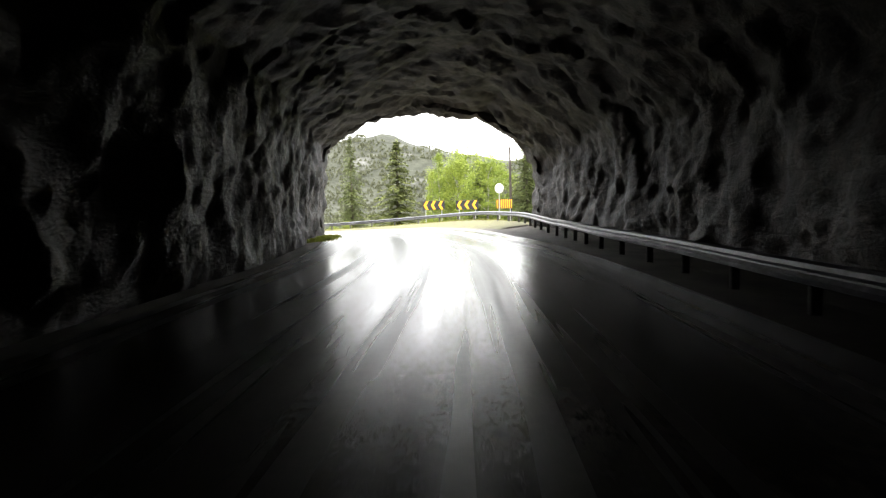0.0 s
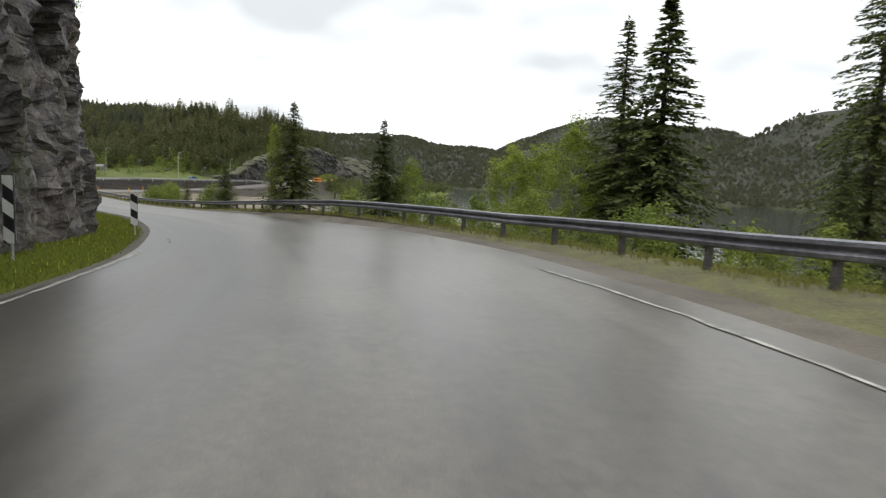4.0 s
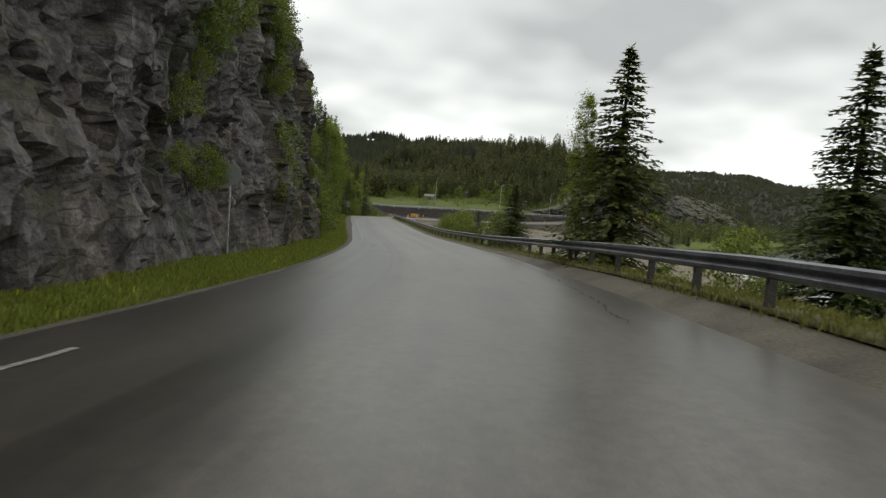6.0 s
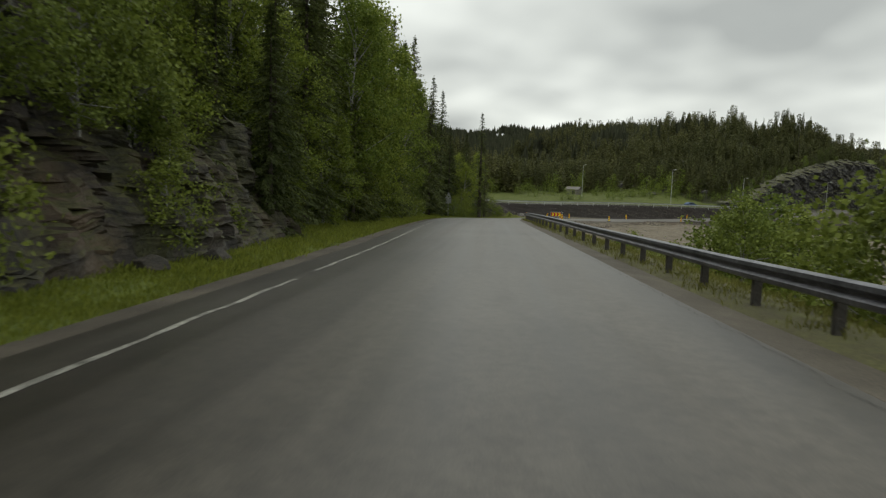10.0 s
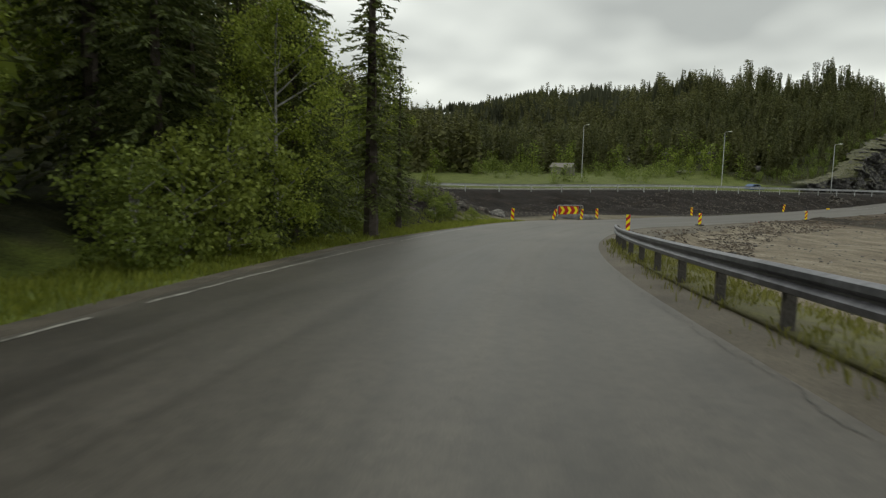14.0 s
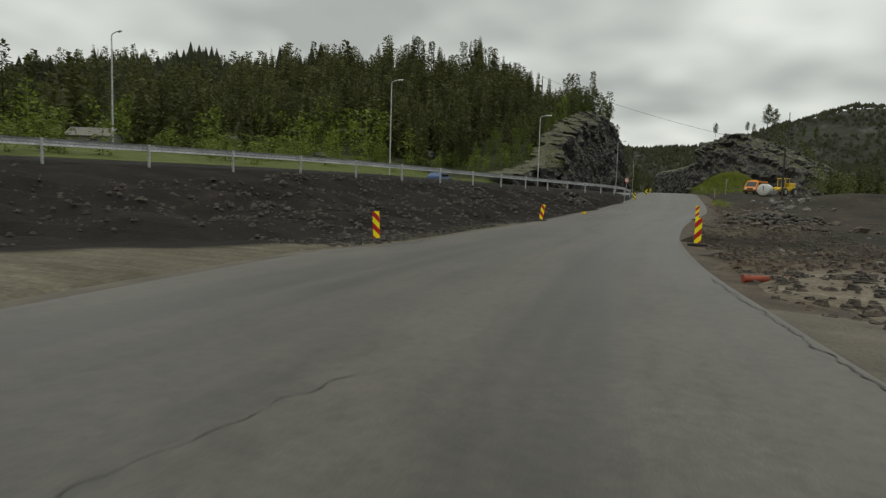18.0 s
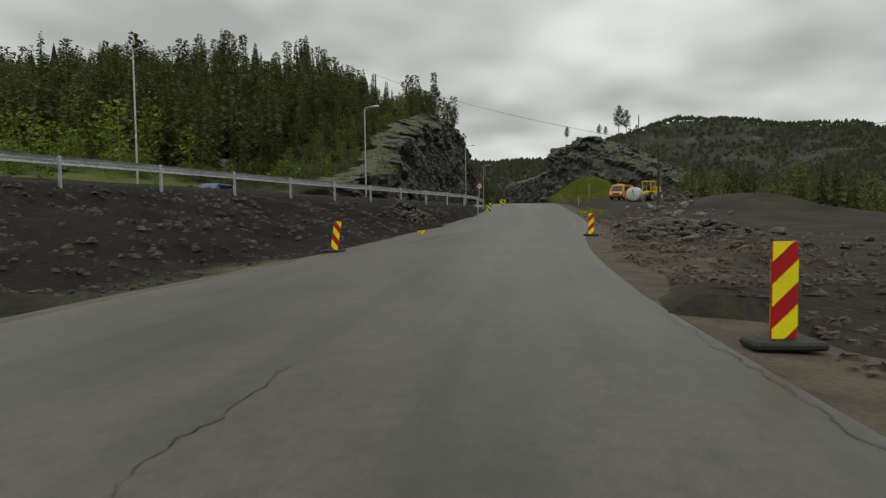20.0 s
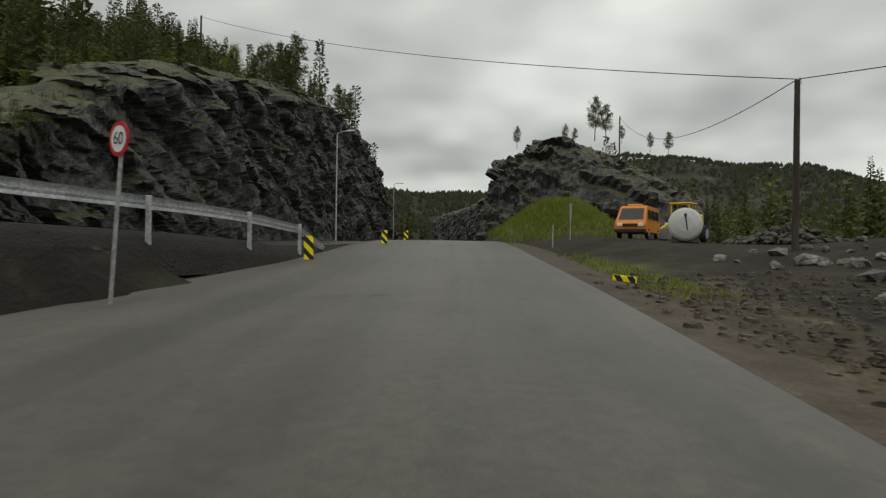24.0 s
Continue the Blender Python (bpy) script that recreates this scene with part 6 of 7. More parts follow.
M_RED, M_YELLOW, M_BLACK, M_SIGNWHITE, M_BACK = paint("sign_red", (0.44, 0.012, 0.015)), paint("sign_yellow", (0.95, 0.80, 0.015)), paint("sign_black", (0.02, 0.02, 0.022)), paint("sign_white", (0.72, 0.72, 0.70)), paint("sign_back_grey", (0.27, 0.28, 0.275), 0.5)
M_RUBBER = two_tone("black_rubber", (0.012, 0.012, 0.012), (0.03, 0.028, 0.026), 3.0, 25.0, 0.75)
M_ORANGE = paint("reflex_orange", (0.75, 0.36, 0.02))


def clip(poly, w, h):
    """A polygon cut to the rectangle of width w and height h round (0, h / 2)."""
    for ax, lim, sg in ((0, w / 2, 1), (0, -w / 2, -1), (1, h, 1), (1, 0.0, -1)):
        out = []
        for i, p in enumerate(poly):
            q = poly[i - 1]
            pi, qi = sg * (p[ax] - lim) <= 1e-9, sg * (q[ax] - lim) <= 1e-9
            if pi != qi:
                t = (lim - q[ax]) / (p[ax] - q[ax])
                out.append((q[0] + (p[0] - q[0]) * t, q[1] + (p[1] - q[1]) * t))
            if pi:
                out.append(p)
        poly = out
        if not poly:
            return []
    return poly


def plate(polys, y, depth=0.004):
    """Flat painted shapes just proud of a board's face."""
    bm = bmesh.new()
    for p in polys:
        if len(p) >= 3:
            f = bm.faces.new([bm.verts.new((x, y, z)) for x, z in p])
            f.normal_update()
            if (f.normal.y > 0) != (y > 0):
                f.normal_flip()
    return bm


def stripes(w, h, pitch, slant):
    return [q for k in range(-6, 14) if (q := clip([(-w, k * pitch - slant * w), (w, k * pitch + slant * w), (w, k * pitch + pitch * 0.5 + slant * w), (-w, k * pitch + pitch * 0.5 - slant * w)], w, h))]


def warning_board(x, y, turn, lean=0.0, z=None, slant=1.0, back=None, front=None, w=0.26, h=1.0, foot=True, label="red and yellow striped traffic marker board on a black rubber foot", group="marker boards", pitch=0.46):
    z = float(ground_height(np.array([x]), np.array([y]))[0]) if z is None else z
    t = thing("marker_board", label, "traffic marker", T3(x, y, z, turn), group)
    if foot:
        part("foot", box(bmesh.new(), 0.74, 0.40, 0.085, Matrix.Translation((0, 0, 0.045)), 0.025), M_RUBBER, t)
    m = Matrix.Translation((0, 0, 0.1 if foot else 0.25)) @ Matrix.Rotation(lean, 4, "Y")
    b = part("board", box(bmesh.new(), w, 0.045, h, m @ Matrix.Translation((0, 0, h / 2)), 0.008), back or M_RED, t)
    for s, sl in ((-1, slant), (1, -slant)):
        bm = plate(stripes(w, h, pitch, sl), s * 0.026)
        bm.transform(m)
        part("stripe", bm, front or M_YELLOW, b)
    if not foot and abs(lean) < 1:
        part("post", rod(bmesh.new(), (0, 0.05, -0.3), (0, 0.05, h + 0.2), 0.03), M_STEEL, t)
    return t


def facing(x, y, u):
    """The turn for a board to look down the road at those who come."""
    return ROAD.at(u)[1] - math.pi / 2


def surf(x, y):
    """The road's or the ground's height there."""
    u, l, zr = ROAD.near([x], [y])
    if left_edge(u[0]) < l[0] < right_edge(u[0]):
        return float(zr[0]) + 0.03 + float(side_z(u[0], l[0]))
    if left_edge(u[0]) - 0.9 < l[0] < right_edge(u[0]) + 1.0:
        return float(zr[0]) + float(side_z(u[0], l[0]))
    return float(ground_height(np.array([x]), np.array([y]))[0])


for x, y, u, lean, sl in [(-143.7, 142.9, 16.2, 0.04, -1), (-147.8, 150.7, 16.7, 0.3, -1), (-148.1, 154.5, 17.0, 0.1, -1), (-149.8, 158.2, 17.0, -0.03, -1), (-154.7, 178.9, 18.5, -0.05, -1), (-156.0, 200.1, 20.5, 0.16, -1),
                          (-129.25, 141.1, 15.0, 0.0, 1), (-138.7, 160.0, 16.8, 0.0, 1), (-144.45, 186.2, 18.6, 0.0, 1), (-147.7, 211.5, 21.5, 0.0, 1)]:
    warning_board(x, y, facing(x, y, u), lean, surf(x, y), sl)
warning_board(-157.0, 212.9, 1.2, 1.53, surf(-157.0, 212.9) - 0.2, -1, foot=False, label="fallen yellow marker board lying at the road's edge", back=M_YELLOW, front=M_ORANGE, h=0.55)
warning_board(-149.6, 240.5, 2.2, 1.53, surf(-149.6, 240.5) - 0.02, 1, foot=False, w=0.14, h=0.8, back=M_YELLOW, front=M_BLACK, label="fallen black and yellow marker board lying on the gravel")
for x, y, h in [(-160.0, 246.6, 1.0), (-161.6, 262.0, 0.95), (-163.5, 275.0, 0.9)]:
    warning_board(x, y, facing(x, y, 24), 0, float(ground_height(np.array([x]), np.array([y]))[0]), -1, M_BLACK, M_YELLOW, 0.34, h, False, "yellow and black striped hazard board on a post", "hazard boards", 0.44)
for x, y, h, u in [(18.0, 26.0, 1.35, 4.0), (11.2, 34.7, 1.15, 4.6)]:
    z = float(ground_height(np.array([x]), np.array([y]))[0])
    warning_board(x, y, facing(x, y, u), 0, z + 0.15, -0.6, M_BLACK, M_SIGNWHITE, 0.24, h, False, "black and white striped marker board before the rock", "cliff markers", 0.56)


# ---- chevron barrier on its heap ----
def chevrons(n, w, h, thick=0.5, flip=1):
    """Arrow shapes across a board."""
    out = []
    step = w / n
    a = step * thick
    for k in range(n):
        x0 = -w / 2 + step * (k + 0.18)
        d = step * 0.34
        out.append([(flip * x, z) for x, z in ((x0, 0.03), (x0 + a, 0.03), (x0 + a + d, h / 2), (x0 + d, h / 2))])
        out.append([(flip * x, z) for x, z in ((x0 + d, h / 2), (x0 + a + d, h / 2), (x0 + a, h - 0.03), (x0, h - 0.03))])
    return out


def make_barrier():
    x, y = -151.2, 155.6
    z = float(ground_height(np.array([x]), np.array([y]))[0])
    a = math.radians(77)
    b = thing("crowd_barrier", "galvanised steel crowd barrier standing in a gravel heap", "barrier", T3(x - 0.2, y + 0.4, z + 0.25, a))
    bm = bmesh.new()
    W, H = 2.9, 1.1
    for p, q in (((-W / 2, 0, 0), (-W / 2, 0, H - 0.1)), ((W / 2, 0, 0), (W / 2, 0, H - 0.1)), ((-W / 2 + 0.1, 0, H), (W / 2 - 0.1, 0, H)), ((-W / 2, 0, H - 0.1), (-W / 2 + 0.1, 0, H)), ((W / 2, 0, H - 0.1), (W / 2 - 0.1, 0, H)), ((-W / 2, 0, 0.15), (W / 2, 0, 0.15))):
        rod(bm, p, q, 0.024)
    part("frame", bm, M_STEEL, b)
    for k in range(1, 20):
        xx = -W / 2 + W * k / 20
        part("bar", rod(bmesh.new(), (xx, 0, 0.15), (xx, 0, H), 0.010, None, 6), M_STEEL, b)
    s = thing("chevron_board", "red board with three yellow chevrons fixed on a barrier", "road sign", T3(x, y, z + 0.42, a))
    part("panel", box(bmesh.new(), 2.25, 0.03, 0.84, Matrix.Translation((0, 0, 0.42)), 0.006), M_RED, s)
    part("chevron", plate(chevrons(3, 2.25, 0.84, 0.42), -0.019), M_YELLOW, s)
    heap = bmesh.new()
    bmesh.ops.create_icosphere(heap, subdivisions=4, radius=1.0)
    for v in heap.verts:
        v.co = Vector((v.co.x * 2.3, v.co.y * 1.25, max(-0.1, v.co.z * 0.5))) * (1 + 0.1 * noise.noise(v.co * 2.3))
        v.co.z += 0.05 * noise.noise(v.co * 7)
    hp = new("gravel_heap", bpy.data.meshes.new("gravel_heap"))
    heap.to_mesh(hp.data)
    heap.free()
    hp.data.materials.append(M_STONE)
    hp.matrix_basis = T3(x + 0.75, y + 0.4, surf(x + 0.75, y + 0.4) + 0.02, a)
    tagged(hp, "low heap of dark crushed gravel", "gravel heap", kind="stuff")


M_STONE = rock_material("crushed_stone", (0.045, 0.044, 0.046), (0.17, 0.165, 0.16), 0.0)
make_barrier()


# ---- signs ----
def disc(bm, r, y, thick, m=None, sides=32):
    bmesh.ops.create_cone(bm, cap_ends=True, segments=sides, radius1=r, radius2=r, depth=thick, matrix=(m or Matrix()) @ Matrix.Translation((0, y, 0)) @ Matrix.Rotation(math.pi / 2, 4, "X"))
    return bm


def text_mesh(s, size):
    """Letters as a mesh, centred, standing upright and facing -y."""
    cu = bpy.data.curves.new("figures", "FONT")
    cu.body, cu.size, cu.align_x, cu.align_y, cu.extrude = s, size, "CENTER", "CENTER", 0.002
    ob = bpy.data.objects.new("figures", cu)
    scene.collection.objects.link(ob)
    me = bpy.data.meshes.new_from_object(ob.evaluated_get(bpy.context.evaluated_depsgraph_get()))
    bpy.data.objects.remove(ob)
    me.transform(Matrix.Rotation(math.pi / 2, 4, "X"))
    me.materials.clear()
    return me


def speed_sign(x, y, zc, turn):
    z0 = float(ground_height(np.array([x]), np.array([y]))[0])
    s = thing("speed_sign", "round red-ringed 60 speed limit sign on a leaning steel post", "road sign", T3(x, y, z0, turn) @ Matrix.Rotation(0.11, 4, "Y"))
    h = zc - z0
    part("post", rod(bmesh.new(), (0, 0.05, -0.3), (0, 0.05, h + 0.2), 0.035), M_STEEL, s)
    d = part("disc", disc(bmesh.new(), 0.29, 0, 0.02, Matrix.Translation((0, 0, h))), M_RED, s, "red rim of the sign")
    part("face", disc(bmesh.new(), 0.215, -0.014, 0.008, Matrix.Translation((0, 0, h))), M_SIGNWHITE, d)
    me = text_mesh("60", 0.30)
    me.transform(Matrix.Translation((0, -0.022, h)))
    part("figures", me, M_BLACK, d, "black figures 60")


speed_sign(-158.65, 234.6, -15.25, facing(0, 0, 23.0) - 0.5)


def back_sign(x, y, top, turn, shape, label):
    """A sign seen from behind: grey plates on a steel post."""
    z0 = float(ground_height(np.array([x]), np.array([y]))[0])
    s = thing("road_sign", label, "road sign", T3(x, y, z0, turn))
    h = top - z0
    part("post", rod(bmesh.new(), (0, 0, -0.3), (0, 0, h - 0.05), 0.032), M_STEEL, s)
    if shape == "triangle":
        bm = bmesh.new()
        v = [bm.verts.new(p) for p in ((-0.46, -0.04, h - 0.82), (0.46, -0.04, h - 0.82), (0, -0.04, h))]
        f = bm.faces.new(v)
        r = bmesh.ops.extrude_face_region(bm, geom=[f])
        bmesh.ops.translate(bm, vec=(0, -0.02, 0), verts=[g for g in r["geom"] if isinstance(g, bmesh.types.BMVert)])
        part("triangle", bm, M_BACK, s)
        part("plate", box(bmesh.new(), 0.72, 0.02, 0.62, Matrix.Translation((0, -0.05, h - 1.18)), 0.004), M_BACK, s)
    elif shape == "round":
        part("disc", disc(bmesh.new(), 0.36, -0.045, 0.02, Matrix.Translation((0, 0, h - 0.38))), M_BACK, s)
    else:
        part("plate", box(bmesh.new(), 0.16, 0.03, 0.95, Matrix.Translation((0, -0.05, h - 0.5)), 0.006), M_BACK, s)
    return s


back_sign(-110.4, 108.5, -12.8, facing(0, 0, 13.6), "triangle", "grey back of a triangular sign with a plate below")
back_sign(-4.2, 43.7, -7.9, facing(0, 0, 6.5), "round", "grey back of a round sign beside the cliff")
back_sign(-150.9, 267.7, -13.9, 0.3, "narrow", "narrow grey sign on a leaning post")
warn = thing("marker_post", "slim grey marker post beside the road", "post", T3(-151.9, 262.5, float(ground_height(np.array([-151.9]), np.array([262.5]))[0])))
part("shaft", rod(bmesh.new(), (0, 0, -0.2), (0, 0, 1.3), 0.04, 0.035), M_STEEL, warn)


def bend_board(x, y, z, turn, w, label, n=3, dense=False):
    g = float(ground_height(np.array([x]), np.array([y]))[0])
    s = thing("chevron_sign", label, "road sign", T3(x, y, g, turn), "chevron signs in the bend")
    h = z - g
    for xx in (-w * 0.36, w * 0.36):
        part("post", rod(bmesh.new(), (xx, 0.05, -0.3), (xx, 0.05, h + 0.5), 0.035), M_STEEL, s)
    p = part("panel", box(bmesh.new(), w, 0.03, 1.0, Matrix.Translation((0, 0, h)), 0.006), M_BLACK, s)
    if dense:
        polys = [[(x0, -0.46), (x0 + 0.12, -0.46), (x0 + 0.12, 0.46), (x0, 0.46)] for x0 in np.arange(-w / 2 + 0.06, w / 2 - 0.1, 0.24)]
    else:
        polys = [[(a, b - 0.5) for a, b in q] for q in chevrons(n, w, 1.0, 0.36, -1)]
    bm = plate(polys, -0.02)
    bm.transform(Matrix.Translation((0, 0, h)))
    part("chevron", bm, M_ORANGE, p, "orange reflective arrows")


bend_board(42.0, 28.9, -6.1, math.radians(-17), 2.5, "black sign with three orange chevrons pointing into the bend")
bend_board(45.2, 26.5, -6.15, math.radians(-25), 2.5, "black sign with three orange chevrons pointing into the bend")
bend_board(47.6, 21.5, -6.1, math.radians(-50), 1.9, "black sign with close orange bars at the bend", dense=True)


def make_mirror():
    x, y = 44.9, 15.9
    g = float(ground_height(np.array([x]), np.array([y]))[0])
    s = thing("traffic_mirror", "round white traffic mirror on a post in the bend", "traffic mirror", T3(x, y, g, math.radians(-20)))
    h = -4.6 - g
    part("post", rod(bmesh.new(), (0, 0.06, -0.3), (0, 0.06, h + 0.3), 0.04), M_STEEL, s)
    bm = bmesh.new()
    bmesh.ops.create_uvsphere(bm, u_segments=28, v_segments=14, radius=0.47, matrix=Matrix.Translation((0, 0, h)) @ Matrix.Diagonal((0.86, 0.22, 1, 1)))
    part("bowl", bm, M_SIGNWHITE, s)


make_mirror()


# ---- poles, lamps, wires ----
M_WOOD = two_tone("old_pole_wood", (0.03, 0.024, 0.019), (0.075, 0.06, 0.048), 2.0, 16.0, 0.85, 0.5, 0.02, 0.3, (1, 1, 0.1))


def pole(x, y, top, label, r=0.13, z=None):
    g = float(ground_height(np.array([x]), np.array([y]))[0]) if z is None else z
    s = thing("utility_pole", label, "utility pole", T3(x, y, g))
    part("shaft", rod(bmesh.new(), (0, 0, -0.5), (0, 0, top - g), r, r * 0.75, 10), M_WOOD, s)
    part("insulator", rod(bmesh.new(), (0.1, 0, top - g - 0.12), (0.1, 0, top - g + 0.1), 0.04), M_STEEL, s)
    return s


pole(48.5, 21.9, -0.2, "dark wooden utility pole in the bend", 0.15)
pole(-142.9, 251.0, -10.6, "dark wooden utility pole on the gravel bank")
pole(-143.9, 319.7, 2.0, "wooden utility pole on the rock knoll", 0.12)
pole(-204.8, 281.0, 3.2, "wooden utility pole among the hill's pines", 0.11)
pole(-188.0, 286.0, 6.5, "wooden utility pole among the hill's trees", 0.12)


def wire(a, b, sag, name="power_line"):
    a, b = Vector(a), Vector(b)
    cu = bpy.data.curves.new(name, "CURVE")
    cu.dimensions, cu.bevel_depth = "3D", 0.018
    sp = cu.splines.new("POLY")
    sp.points.add(24)
    for k in range(25):
        t = k / 24
        p = a.lerp(b, t) - Vector((0, 0, sag * 4 * t * (1 - t)))
        sp.points[k].co = (*p, 1)
    cu.materials.append(M_RUBBER)
    tagged(new(name, cu), "thin black overhead wire between poles", "wire")


wire((-142.9, 251.0, -10.55), (-188.0, 286.0, 6.4), 1.0)
wire((-142.9, 251.0, -10.55), (-143.9, 319.7, 1.9), 2.6)
wire((-142.9, 251.0, -10.55), (-100.0, 215.0, -9.0), 1.0)


def street_lamp(x, y, top, turn):
    g = float(ground_height(np.array([x]), np.array([y]))[0])
    s = thing("street_lamp", "tall galvanised street lamp with a short arm", "street lamp", T3(x, y, g, turn), "street lamps")
    h = top - g
    part("pole", rod(bmesh.new(), (0, 0, -0.4), (0, 0, h - 0.1), 0.085, 0.05, 10), M_STEEL, s)
    bm = bmesh.new()
    pts = [(0, 0, h - 0.12), (0.15, 0, h + 0.03), (0.6, 0, h + 0.10), (1.0, 0, h + 0.12)]
    for a, b in zip(pts, pts[1:]):
        rod(bm, a, b, 0.035)
    part("arm", bm, M_STEEL, s)
    hd = part("head", box(bmesh.new(), 0.62, 0.24, 0.12, Matrix.Translation((1.25, 0, h + 0.12)), 0.04), M_SIGNWHITE, s)
    part("lens", box(bmesh.new(), 0.4, 0.18, 0.03, Matrix.Translation((1.3, 0, h + 0.055)), 0.01), M_STEEL, hd)


for x, y, top in [(-191.5, 194.0, -5.2), (-180.1, 218.6, -5.7), (-170.2, 237.6, -7.5), (-169.8, 276.4, -7.5), (-214.0, 166.0, -3.2), (-176.0, 318.0, -7.5)]:
    street_lamp(x, y, top, math.radians(-8))


# ---- vehicles and plant on the site ----
M_VAN = paint("van_orange", (0.62, 0.20, 0.02), 0.35)
M_GLASS = material("dark_glass", (0.02, 0.024, 0.026), 0.08, 0, 0.5)
M_LOADER = paint("loader_yellow", (0.62, 0.42, 0.03), 0.45)
M_TANK = paint("tank_white", (0.52, 0.52, 0.50), 0.4)
M_RIM = paint("wheel_grey", (0.35, 0.35, 0.36), 0.4)


def wheel(parent, x, y, r, w):
    t = bmesh.new()
    bmesh.ops.create_cone(t, cap_ends=True, segments=24, radius1=r, radius2=r, depth=w, matrix=Matrix.Translation((x, y, r)) @ Matrix.Rotation(math.pi / 2, 4, "X"))
    bmesh.ops.bevel(t, geom=[e for e in t.edges if len(e.link_faces) == 2 and e.calc_face_angle() > 1], offset=r * 0.12, segments=2, affect="EDGES")
    o = part("wheel", t, M_RUBBER, parent)
    q = bmesh.new()
    bmesh.ops.create_cone(q, cap_ends=True, segments=18, radius1=r * 0.55, radius2=r * 0.5, depth=w + 0.02, matrix=Matrix.Translation((x, y, r)) @ Matrix.Rotation(math.pi / 2, 4, "X"))
    part("rim", q, M_RIM, o)


def profile_body(pts, width, taper=0.06):
    """A body from a side view (x, z), pulled in towards the roof."""
    bm = bmesh.new()
    top = max(z for _, z in pts)
    rows = []
    for s in (-1, 1):
        rows.append([bm.verts.new((x, s * (width / 2 - taper * max(0, z - top * 0.5) / (top * 0.5)), z)) for x, z in pts])
    n = len(pts)
    bm.faces.new(rows[0])
    bm.faces.new(list(reversed(rows[1])))
    for k in range(n):
        bm.faces.new((rows[0][k], rows[1][k], rows[1][(k + 1) % n], rows[0][(k + 1) % n]))
    bmesh.ops.recalc_face_normals(bm, faces=bm.faces)
    bmesh.ops.bevel(bm, geom=list(bm.edges), offset=0.05, segments=2, affect="EDGES")
    return bm


def make_van(x, y, turn):
    g = float(ground_height(np.array([x]), np.array([y]))[0])
    v = thing("van", "orange work van parked on the gravel", "van", T3(x, y, g, turn))
    side = [(2.3, 0.35), (2.35, 0.85), (2.2, 1.1), (1.55, 1.85), (1.3, 2.02), (-2.1, 2.02), (-2.25, 1.85), (-2.3, 0.35)]
    b = part("body", profile_body(side, 1.85, 0.14), M_VAN, v)
    part("windscreen", mesh_from("windscreen", [(2.19, -0.72, 1.15), (2.19, 0.72, 1.15), (1.60, 0.66, 1.84), (1.60, -0.66, 1.84)], [(0, 1, 2, 3)], M_GLASS), None, b)
    for s in (-1, 1):
        for a, c in ((0.65, 1.45), (-0.55, 0.5), (-1.9, -0.7)):
            yy = s * 0.885
            part("side_window", mesh_from("side_window", [(a, yy * 1.02, 1.2), (c, yy * 1.02, 1.2), (c - 0.1 * (c > 1), yy * 0.955, 1.75), (a, yy * 0.955, 1.75)], [(0, 1, 2, 3)], M_GLASS), None, b)
        part("headlight", box(bmesh.new(), 0.06, 0.3, 0.2, Matrix.Translation((2.36, s * 0.62, 0.82)), 0.02), M_SIGNWHITE, b)
    part("bumper", box(bmesh.new(), 0.18, 1.86, 0.22, Matrix.Translation((2.36, 0, 0.46)), 0.04), M_RUBBER, b)
    part("grille", box(bmesh.new(), 0.05, 0.85, 0.16, Matrix.Translation((2.38, 0, 0.8)), 0.01), M_RUBBER, b)
    part("beacon_bar", box(bmesh.new(), 0.2, 0.9, 0.09, Matrix.Translation((1.0, 0, 2.08)), 0.03), M_ORANGE, b)
    for xx in (1.5, -1.4):
        for s in (-1, 1):
            wheel(v, xx, s * 0.82, 0.33, 0.2)


make_van(-146.7, 267.5, math.radians(-108))


def make_tank(x, y, turn):
    g = float(ground_height(np.array([x]), np.array([y]))[0])
    t = thing("fuel_tank", "white round steel tank lying on its side", "tank", T3(x, y, g, turn))
    bm = bmesh.new()
    r, ln = 0.82, 2.0
    n = 28
    prof = [(-ln / 2 - 0.22, 0.0), (-ln / 2 - 0.2, r * 0.45), (-ln / 2 - 0.1, r * 0.85), (-ln / 2, r), (ln / 2, r), (ln / 2 + 0.1, r * 0.85), (ln / 2 + 0.2, r * 0.45), (ln / 2 + 0.22, 0.0)]
    rings = [[bm.verts.new((math.cos(2 * math.pi * k / n) * q, p, r + 0.08 + math.sin(2 * math.pi * k / n) * q)) for k in range(n)] for p, q in prof]
    for a, b in zip(rings, rings[1:]):
        for k in range(n):
            bm.faces.new((a[k], a[(k + 1) % n], b[(k + 1) % n], b[k]))
    bmesh.ops.remove_doubles(bm, verts=bm.verts, dist=0.001)
    bmesh.ops.recalc_face_normals(bm, faces=bm.faces)
    part("shell", bm, M_TANK, t)
    part("hatch", rod(bmesh.new(), (0, -ln / 2 - 0.26, r + 0.55), (0, -ln / 2 - 0.1, r + 0.5), 0.07), M_RUBBER, t)
    part("hose", rod(bmesh.new(), (0, -ln / 2 - 0.27, r + 0.5), (0.1, -ln / 2 - 0.2, r - 0.2), 0.03), M_RUBBER, t)
    for yy in (-0.8, 0.8):
        part("cradle", box(bmesh.new(), 1.3, 0.2, 0.3, Matrix.Translation((0, yy, 0.15)), 0.02), M_POST, t)


make_tank(-145.2, 260.0, math.radians(-10))


